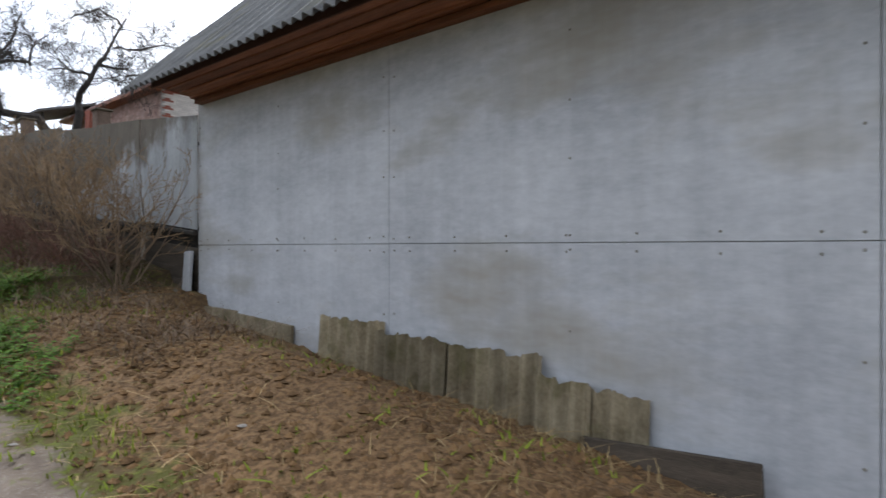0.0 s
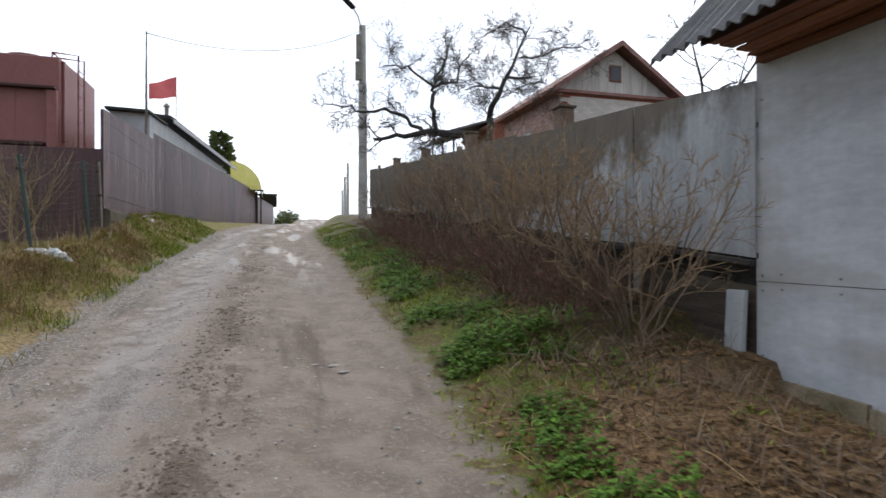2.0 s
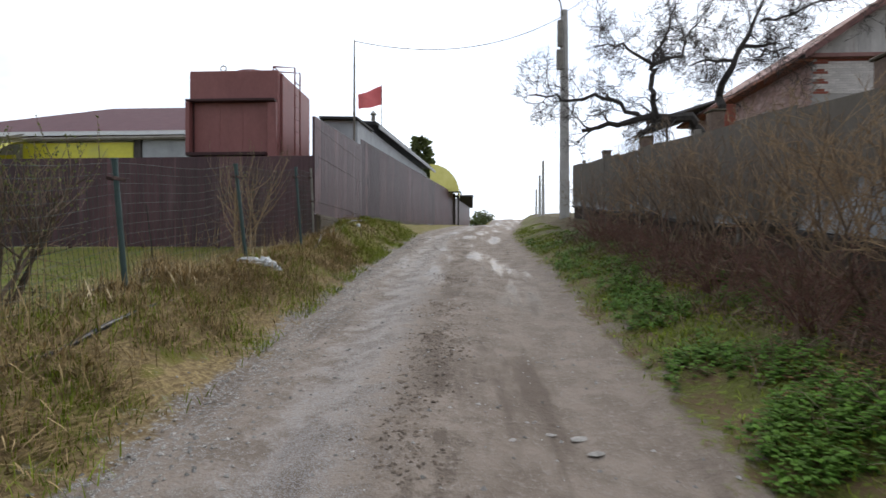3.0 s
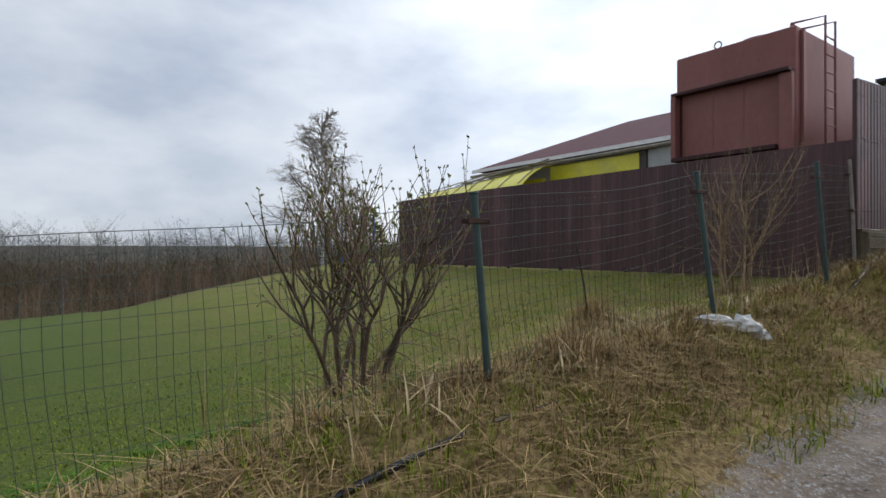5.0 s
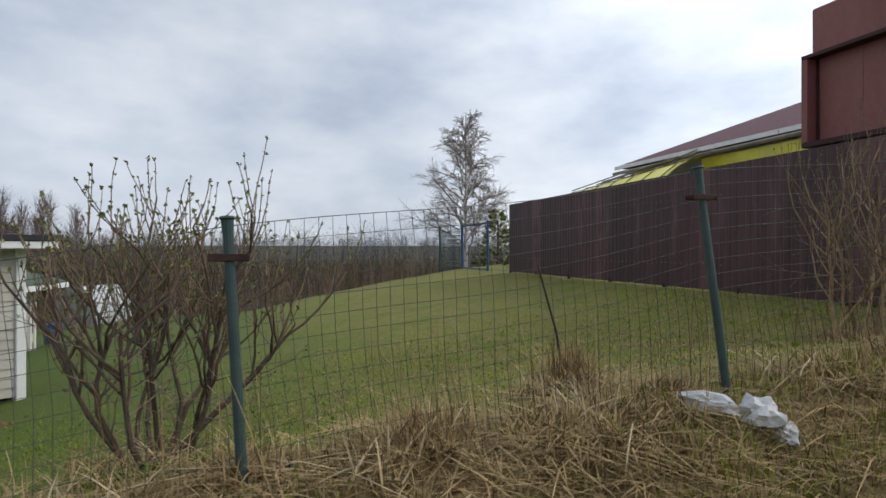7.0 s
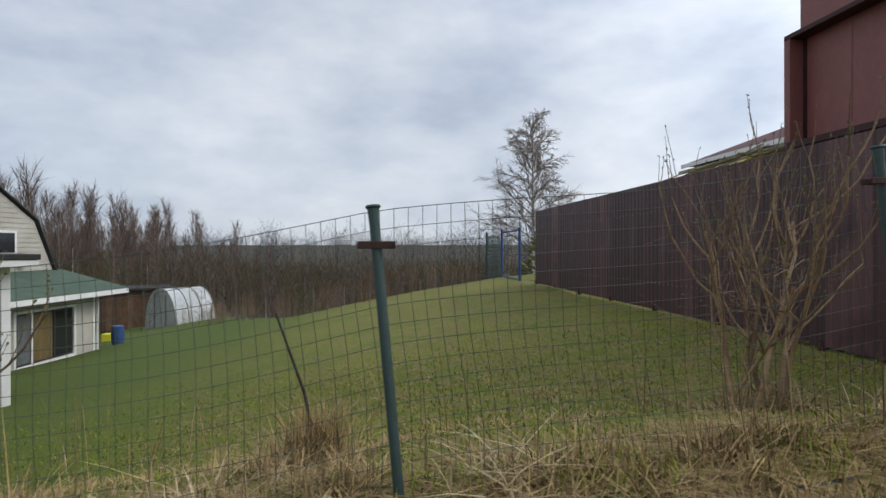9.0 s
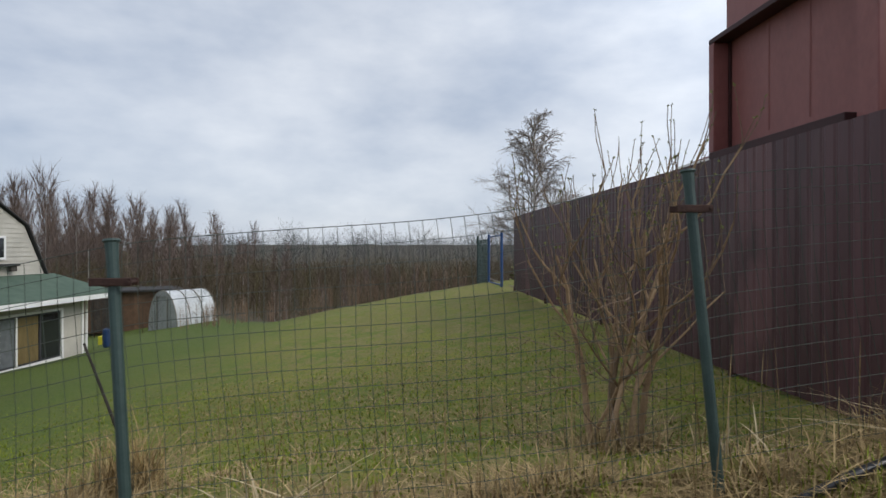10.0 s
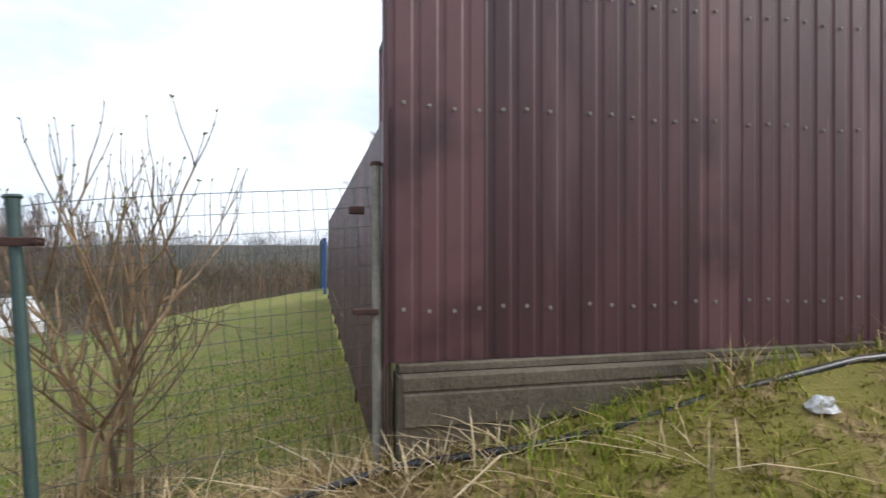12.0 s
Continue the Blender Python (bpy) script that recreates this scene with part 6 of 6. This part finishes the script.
for i in range(2600):
    a, u, q = re_.uniform(0, 6.28), re_.uniform(-0.3, 1), re_.random() ** 0.35 * re_.uniform(0.8, 1.1)
    c = math.sqrt(max(0, 1 - u * u))
    p = Vector((0.3 + 1.7 * q * c * math.cos(a), 70 + 1.7 * q * c * math.sin(a), 4.4 + 1.9 * q * max(u, -0.2)))
    d = Vector((re_.gauss(0, 1), re_.gauss(0, 1), re_.gauss(0.5, 1))).normalized() * 0.22
    w2 = d.cross(Vector((re_.gauss(0, 1), re_.gauss(0, 1), re_.gauss(0, 1)))).normalized() * 0.08
    o = len(ev_v)
    ev_v += [tuple(p), tuple(p + d * .5 + w2), tuple(p + d), tuple(p + d * .5 - w2)]
    ev_f.append((o, o + 1, o + 2, o + 3))
part("foliage", (ev_v, ev_f), NEEDLE, eb)
part("stem", tube([(0.3, 70, 3.6), (0.3, 70, 5.4)], [0.12, 0.04], 7), BARK, eb)
conifer("young_pine", -24.5, 19.4, 0.9, 3.4, 1.3, 83, "young green pine at the lawn end", YOUNG_NEEDLE, 520)


# ---- woods in the valley ----
def slivers(p, d, ln, wd, rng):
    """Thin three-cornered twigs from places p along directions d."""
    n = len(p)
    u = np.cross(d, rng.normal(0, 1, (n, 3)))
    u /= np.linalg.norm(u, axis=1, keepdims=True) + 1e-9
    V = np.stack([p - u * wd, p + u * wd, p + d * np.asarray(ln)[:, None]], 1)
    return V.reshape(-1, 3)


def unit(v):
    return v / (np.linalg.norm(v, axis=1, keepdims=True) + 1e-9)


def far_tree(seed, limbs, twigs, slim, first, rise=(0.7, 1.7)):
    """A bare tree or bush one metre high, of slivers: stem, limbs and fine twigs."""
    r = np.random.RandomState(seed)
    parts_ = [slivers(np.zeros((2, 3)), np.array([[0, 0, 1.0], [0.02, 0, 1.0]]), np.ones(2), 0.009, r)]
    s = first + (0.97 - first) * np.arange(limbs) / limbs
    a = np.arange(limbs) * 2.4 + r.rand(limbs)
    base = np.stack([0 * s, 0 * s, s], 1)
    d = unit(np.stack([np.cos(a), np.sin(a), r.uniform(*rise, limbs)], 1))
    ln = slim * (0.35 + 0.65 * np.sin(np.pi * np.minimum(1, 0.12 + 0.86 * (s - first) / (1 - first)))) * r.uniform(0.7, 1.25, limbs)
    parts_.append(slivers(base, d, ln, 0.0032, r))
    k = r.randint(0, limbs, limbs * twigs)
    f = r.uniform(0.15, 1.0, limbs * twigs)
    p = base[k] + d[k] * (ln[k] * f)[:, None]
    d2 = unit(d[k] + r.normal(0, 0.5, (len(k), 3)) + np.array([0, 0, 0.35]))
    parts_.append(slivers(p, d2, r.uniform(0.05, 0.15, len(k)), 0.0017, r))
    V = np.concatenate(parts_)
    return V, np.arange(len(V)).reshape(-1, 3)


def scatter_woods(name, kinds, spots, mat, label, rng, category="woods"):
    VV, FF, o = [], [], 0
    for x, y, z, s in spots:
        v, f = kinds[rng.randint(len(kinds))]
        a = rng.uniform(0, 6.28)
        c, q = math.cos(a), math.sin(a)
        w = np.stack([(v[:, 0] * c - v[:, 1] * q) * s + x, (v[:, 0] * q + v[:, 1] * c) * s + y, v[:, 2] * s + z], 1)
        VV.append(w)
        FF.append(f + o)
        o += len(v)
    return single(name, (np.concatenate(VV).tolist(), np.concatenate(FF).tolist()), mat, label, category, kind="stuff")


rw = np.random.RandomState(9)
tall = [far_tree(100 + i, 30, 26, 0.27, 0.20, (1.9, 4.2)) for i in range(8)]
low = [far_tree(110 + i, 26, 10, 0.75, 0.02) for i in range(6)]
sp, stems = [], []
for _ in range(430):
    x, y = rw.uniform(-115, -52), rw.uniform(-80, 24)
    k = 1.0 if y < -18 else max(0.40, 1 - (y + 18) / 30)
    h = (rw.uniform(6, 10) if rw.rand() < 0.72 else rw.uniform(9.5, 14)) * k
    sp.append((x, y, ground(x, y) - 0.3, h))
    if rw.rand() < 0.45:
        stems.append(tube([(x, y, ground(x, y) - 0.3), (x + rw.normal(0, .15), y, ground(x, y) + h * 0.85)], [0.085, 0.03], 4, False))
scatter_woods("bare_woods", tall, sp, WOODS, "bare brown birch and alder woods in the valley", rw)
single("birch_stems", join(*stems), PALE_STEM, "thin pale birch stems among the valley woods", "woods", kind="stuff")
reeds = []
for _ in range(150):
    x, y = -24.5 - abs(rw.normal(0, 1.6)) , rw.uniform(2.5, 16.5)
    x -= max(0.0, 9 - y) * 0.9
    reeds.append((x, y, ground(x, y) - 0.1, rw.uniform(0.5, 1.25)))
scatter_woods("reed_clumps", [far_tree(130 + i, 30, 4, 0.55, 0.0, (1.6, 4.0)) for i in range(4)], reeds, REED, "dry reddish weeds along the edge of the lawn", rw, "dry weeds")
sp = []
for _ in range(2600):
    x, y = rw.uniform(-120, -33), rw.uniform(-70, 95)
    sp.append((x, y, ground(x, y) - 0.2, rw.uniform(2.6, 5.2) * (0.65 + 0.35 * min(1, (-33 - x) / 30))))
scatter_woods("brushwood", low, sp, WOODS_LOW, "dense bare brushwood covering the valley side", rw)
sp = []
for _ in range(1100):
    a = rw.uniform(radians(45), radians(165))
    d = rw.uniform(150, 420)
    x, y = -d * math.sin(a), d * math.cos(a)
    sp.append((x, y, -3.4, rw.uniform(7.5, 11.5)))
scatter_woods("distant_woods", low, sp, WOODS_FAR, "distant woods along the horizon, paled by haze in their colour", rw)

# ---- ground cover ----
rg = np.random.RandomState(12)


def spots_in(n, x0, x1, y0, y1, keep=None):
    out = []
    while len(out) < n:
        x, y = rg.uniform(x0, x1), rg.uniform(y0, y1)
        if keep is None or keep(x, y) > rg.rand():
            out.append((x, y))
    return on_ground(out)


def clumpy(x, y, s=1.1, cut=0.0):
    return max(0.0, min(1.0, 0.5 + 1.3 * noise.noise(Vector((x * s, y * s, 4.2))) - cut))


straw_spots = spots_in(22000, -4.75, -3.1, 4.0, 22, lambda x, y: clumpy(x, y) * smooth(-3.0, -3.7, x) * (1 if y < 16.8 else 0.12))
single("verge_straw", blades(straw_spots, rg, (0.04, 0.17), 0.0038, 1.25, 1.0), STRAW, "matted dry straw-coloured grass on the verge", "dry grass", kind="stuff")
heaps = []
for cx, cy, n, sx in ((-4.55, 10.25, 380, 0.24), (-5.45, 11.7, 420, 0.2), (-4.3, 11.6, 350, 0.25), (-5.72, 15.25, 420, 0.22), (-4.4, 17.15, 90, 0.14), (-4.42, 18.9, 40, 0.10), (-4.4, 20.2, 60, 0.12), (-4.75, 16.6, 160, 0.12), (-4.3, 16.5, 300, 0.22), (-4.5, 9.0, 260, 0.25), (-4.3, 13.3, 160, 0.25), (-4.1, 14.2, 180, 0.3), (-4.3, 15.6, 200, 0.25), (-5.4, 8.6, 260, 0.3), (-4.2, 8.0, 260, 0.35)):
    n = int(n * 1.5)
    p = np.stack([rg.normal(cx, sx, n), rg.normal(cy, sx, n)], 1)
    heaps.append(blades(on_ground(p), rg, (0.08, 0.30), 0.0035, 0.9, 1.0))
p = np.stack([rg.normal(-5.64, 0.10, 420), rg.normal(11.84, 0.10, 420)], 1)
heaps.append(blades(on_ground(p), rg, (0.22, 0.50), 0.0036, 0.32, 1.0))
p = np.stack([rg.normal(-4.62, 0.13, 380), rg.normal(10.35, 0.15, 380)], 1)
heaps.append(blades(on_ground(p), rg, (0.14, 0.36), 0.0036, 0.5, 1.0))
tz = random.Random(77)
for k in range(34):
    cx, cy, n = tz.uniform(-4.75, -3.55), tz.uniform(5.0, 16.2), tz.randint(70, 200)
    p = np.stack([rg.normal(cx, 0.10, n), rg.normal(cy, 0.11, n)], 1)
    heaps.append(blades(on_ground(p), rg, (0.08, 0.24), 0.0042, 0.9, 1.1))
single("straw_tussocks", join(*heaps), STRAW, "tussocks of long dead grass by the fence", "dry grass", kind="stuff")
verge_green = spots_in(15000, -4.7, -3.0, 4.0, 26, lambda x, y: clumpy(x + 9, y, 1.3, 0.15))
single("verge_grass", blades(verge_green, rg, (0.06, 0.17), 0.004, 0.6, 0.6), GRASS_G, "short green grass among the straw", "grass", kind="stuff")
moss_spots = spots_in(15000, -4.5, -3.2, 16.4, 25, lambda x, y: smooth(-3.0, -3.6, x) * clumpy(x + 4, y, 1.7, -0.25))
single("moss_cover", blades(moss_spots, rg, (0.015, 0.055), 0.005, 0.9, 0.8), MOSS, "yellow-green moss and short grass below the plinth", "moss", kind="stuff")
tufts = []
for cx, cy, n, sx in ((-4.36, 17.05, 46, 0.10), (-4.38, 17.45, 26, 0.08), (-4.30, 16.75, 34, 0.12), (-3.95, 18.2, 14, 0.10), (-3.9, 19.4, 12, 0.10), (-5.0, 15.7, 20, 0.10), (-4.45, 12.9, 40, 0.16), (-4.5, 11.3, 40, 0.18), (-4.4, 10.0, 44, 0.2), (-4.45, 8.6, 40, 0.2)):
    p = np.stack([rg.normal(cx, sx, n), rg.normal(cy, sx, n)], 1)
    tufts.append(blades(on_ground(p), rg, (0.16, 0.36), 0.0062, 0.75, 1.2))
single("straw_tufts", join(*tufts), PALE_STRAW, "pale broad dead grass leaves curling over the pipe", "dry grass", kind="stuff")
stalks = spots_in(140, -5.6, -4.2, 7.5, 17, None)
single("dead_stalks", blades(stalks, rg, (0.35, 0.8), 0.0035, 0.22, 0.4), STRAW, "single tall dead stalks along the fence", "dry stalks", kind="stuff")
lawn_near = spots_in(34000, -12, -4.8, 4, 17.2, lambda x, y: smooth(-13, -5, x) * (0.35 + 0.65 * clumpy(x, y, 0.6)))
single("lawn_grass", blades(lawn_near, rg, (0.02, 0.055), 0.005, 0.6, 0.5), GRASS_LAWN, "short mown lawn grass, patchy green and straw", "lawn", kind="stuff")
lawn_dry = spots_in(13000, -11, -4.8, 9.5, 17.0, lambda x, y: smooth(-12, -5, x) * clumpy(x + 2, y, 2.2, 0.15))
single("lawn_straw", blades(lawn_dry, rg, (0.02, 0.06), 0.004, 1.3, 0.8), STRAW, "dry straw patches in the mown lawn", "lawn", kind="stuff")
rb_grass = spots_in(19000, 0.35, 2.2, 2.2, 30, lambda x, y: smooth(0.4, 1.0, x - max(0, y - 24) * 0.1) * clumpy(x, y, 0.9, -0.1) * (0.04 if y < 5.6 and x > 1.1 else 1) * (0.55 if y < 8 else 1))
single("bank_grass", blades(rb_grass, rg, (0.03, 0.09), 0.0048, 0.6, 0.6), GRASS_G, "bright green grass on the right bank", "grass", kind="stuff")
soil_straw = spots_in(1500, 0.6, 3.3, -2.0, 6.6, lambda x, y: clumpy(x, y, 1.5, 0.1))
single("soil_straw", blades(soil_straw, rg, (0.04, 0.15), 0.0032, 1.6, 1.0), STRAW, "dead stalks lying on the bare soil", "dry grass", kind="stuff")
soil_green = spots_in(900, 0.4, 3.1, -1.5, 6.6, lambda x, y: clumpy(x + 3, y, 1.9, 0.35))
single("soil_weeds", blades(soil_green, rg, (0.03, 0.08), 0.008, 0.9, 0.6), GRASS_G, "sparse green weeds on the soil heap", "weeds", kind="stuff")


def leafy(spots, rng, size=(0.03, 0.07), height=(0.05, 0.3), per=9):
    """Weeds: toothed-oval leaves in pairs up short stems."""
    V, F = [], []
    for x, y, z in spots:
        h = rng.uniform(*height)
        for k in range(per):
            a = k * 1.6 + rng.uniform(0, 1)
            s = rng.uniform(*size)
            zz = z + h * (k + 1) / per
            d = Vector((math.cos(a), math.sin(a), rng.uniform(-0.35, 0.3)))
            u = Vector((-math.sin(a), math.cos(a), rng.uniform(-0.2, 0.2))) * s * 0.42
            b = Vector((x, y, zz))
            o = len(V)
            V += [tuple(b), tuple(b + d * s * .4 + u), tuple(b + d * s), tuple(b + d * s * .4 - u), tuple(b + d * s * .5 + Vector((0, 0, s * .12)))]
            F += [(o, o + 1, o + 4), (o + 1, o + 2, o + 4), (o + 2, o + 3, o + 4), (o + 3, o, o + 4)]
    return V, F


dead = spots_in(6500, 1.0, 3.2, 3.6, 20, lambda x, y: smooth(0.9, 1.9, x) * clumpy(x + 5, y, 1.2, -0.1))
single("dead_canes", blades(dead, rg, (0.05, 0.32), 0.0045, 1.1, 0.8), TWIG, "brown dead canes and twigs littering the bank", "dead twigs", kind="stuff")
fallen = spots_in(3600, 1.2, 3.3, 3.2, 12, lambda x, y: smooth(1.0, 2.0, x) * clumpy(x + 7, y, 1.0, -0.1))
single("fallen_leaves", leafy(fallen, rg, (0.03, 0.06), (0.01, 0.05), 2), CLOD, "brown rotting leaves under the bushes", "leaves", kind="stuff")
nettle_spots = spots_in(2300, 0.6, 2.7, 3.4, 22, lambda x, y: smooth(0.5, 1.0, x) * smooth(2.8, 1.7, x) * clumpy(x, y, 1.2, 0.22) * smooth(-0.15, 0.25, 0.85 + 0.36 * (y - 3.5) - x + 0.35 * noise.noise(Vector((x * 2, y * 2, 9)))) * (1 if y < 12 else 0.5))
single("nettles", leafy(nettle_spots, rg, (0.028, 0.062), (0.03, 0.17), 8), NETTLE, "young green nettles covering the bank", "nettles", kind="stuff")
lawn_weeds = spots_in(900, -7.5, -4.9, 5.5, 9.5, lambda x, y: clumpy(x, y, 1.4))
single("lawn_weeds", leafy(lawn_weeds, rg, (0.02, 0.045), (0.02, 0.08), 6), NETTLE, "low leafy weeds at the lawn edge", "weeds", kind="stuff")

peb = spots_in(8500, -3.4, 0.6, -1, 24, lambda x, y: 0.13 + 0.87 * math.exp(-((x + 2.85) / 0.40) ** 2) + 0.35 * math.exp(-((x + 1.95) / 0.22) ** 2) * clumpy(x, y, 0.9))
single("road_pebbles", lumps(peb, 0.005 + 0.022 * rg.rand(len(peb)) ** 2.0, rg, 0.55), PEBBLE, "loose grey gravel along the clay track", "gravel", kind="stuff")
clod = spots_in(5200, 0.7, 3.3, -2, 6.6, lambda x, y: clumpy(x, y, 1.2, -0.2))
single("soil_clods", lumps(clod, 0.010 + 0.05 * rg.rand(len(clod)) ** 2.2, rg, 0.6), CLOD, "loose brown clods of dug soil", "soil", kind="stuff")
rut = spots_in(2200, -1.75, -0.85, 0, 14, lambda x, y: clumpy(x, y, 1.3, 0.1) * math.exp(-((x + 1.3) / 0.25) ** 2))
single("rut_clods", lumps(rut, rg.uniform(0.006, 0.028, len(rut)), rg, 0.45), CLAY, "crumbled clay clods along the rut", "soil", kind="stuff")
for x, y, s in ((-0.25, 7.45, 0.07), (-0.45, 7.5, 0.06), (-0.18, 7.25, 0.075), (-0.7, 7.3, 0.04), (-0.05, 6.6, 0.04), (0.55, 3.0, 0.05), (1.55, 1.9, 0.06)):
    single("pale_stone", lumps([(x, y, rough_ground(x, y) + 0.002)], [s], np.random.RandomState(int(abs(x * 100) + y)), 0.13), PEBBLE, "flat pale stone pressed into the track", "stone", "pale stones on the track")

# ---- litter, pipe and stick ----


def crumple(cx, cy, cz, rx, ry, rz, seed, turn):
    bm = bmesh.new()
    bmesh.ops.create_icosphere(bm, subdivisions=3, radius=1)
    for q in bm.verts:
        n1 = noise.noise(q.co * 1.8 + Vector((seed, 0, 0))) * 0.55 + noise.noise(q.co * 5 + Vector((0, seed, 0))) * 0.28
        q.co *= 1 + n1
        q.co = Vector((q.co.x * rx, q.co.y * ry, max(-0.3, q.co.z) * rz))
    bm.transform(pose(cx, cy, cz, 0, 0, turn))
    bm.verts.index_update()
    out = [tuple(q.co) for q in bm.verts], [tuple(q.index for q in f.verts) for f in bm.faces]
    bm.free()
    return out


single("plastic_bag", join(crumple(-4.34, 12.03, rough_ground(-4.34, 12.03) + 0.05, 0.21, 0.075, 0.07, 3, 25), crumple(-4.12, 12.27, rough_ground(-4.12, 12.27) + 0.06, 0.12, 0.10, 0.11, 8, 30),
       crumple(-3.99, 12.34, rough_ground(-3.99, 12.34) + 0.02, 0.11, 0.06, 0.06, 5, -40)), BAG, "crumpled whitish plastic bag on the verge grass", "bag")
single("litter", crumple(-4.05, 19.05, rough_ground(-4.05, 19.05) + 0.03, 0.075, 0.045, 0.06, 12, 60), BAG, "small scrap of white plastic by the fence", "litter")
hp = []
for y, x, lift in ((7.3, -4.1, -.03), (7.8, -4.05, -.015), (8.4, -4.05, -.005), (9.0, -4.1, -.03), (11, -4.1, -.08), (13.6, -4.15, -.05), (15.2, -4.2, .0), (15.9, -4.28, .03), (16.5, -4.40, .05), (16.9, -4.44, .06), (17.5, -4.34, .01), (18.0, -4.31, -.02), (18.5, -4.31, -.015), (19.6, -4.33, .0), (21.5, -4.25, -.02), (24, -4.1, -.08)):
    hp.append(Vector((x, y, rough_ground(x, y) + 0.008 + lift)))
fine_hp = []
for i in range(len(hp) - 1):
    for k in range(4):
        fine_hp.append(hp[i].lerp(hp[i + 1], k / 4))
single("water_pipe", tube(fine_hp, 0.026, 8), HOSE, "black plastic water pipe laid along the verge", "pipe", shade=True)
single("leaning_stick", tube([(-5.66, 11.88, 1.30), (-5.64, 11.76, 1.95), (-5.61, 11.57, 2.52)], [0.013, 0.011, 0.008], 5), DARKWOOD, "dark thin stick leaning in a grass tussock", "stick")
single("dirt_patch", lumps(on_ground([(-10.6 + rg.normal(0, .3), 5.4 + rg.normal(0, .35)) for _ in range(60)]), rg.uniform(0.05, 0.14, 60), rg, 0.5), CLOD, "small heap of dark dug earth on the lawn", "soil", kind="stuff")

# ---- bricks of the gable house, built last ----
brick_w = mesh_of("brick", *box(0, -0.02, 0, 0.245, 0.02, 0.075, 0.004), BRICK_W)
brick_r = mesh_of("brick", *box(0, -0.02, 0, 0.245, 0.02, 0.075, 0.004), BRICK_R)
home = Matrix.Translation(-bh.location)
count = 0
for row in range(14):
    z = 7.28 + row * 0.087
    for k in range(21):
        x = 10.97 + k * 0.257 + (0.128 if row % 2 else 0)
        if x > 16.2:
            continue
        red = x < 11.35 and (row // 2) % 2 == 0 or row > 12
        o = new("brick", brick_r if red else brick_w)
        o.parent, o.matrix_parent_inverse = bh, home
        o.location = (x, 24.055, z)
        count += 1
pv = []
for row in range(50):
    z = 4.2 + row * 0.087
    for k in range(40):
        y = 24.08 + k * 0.257 + (0.128 if row % 2 else 0)
        if z < 8.4 and y < 34.6 and not (26.75 < y < 28.4 and 5.5 < z < 7.35):
            pv.append(moved(box(0, -0.02, 0, 0.245, 0.02, 0.075), pose(10.95, y, z, 0, 0, 90)))
part("side_bricks", join(*pv), BRICK_P, bh, "weathered pinkish brick side wall")["kind"] = "stuff"
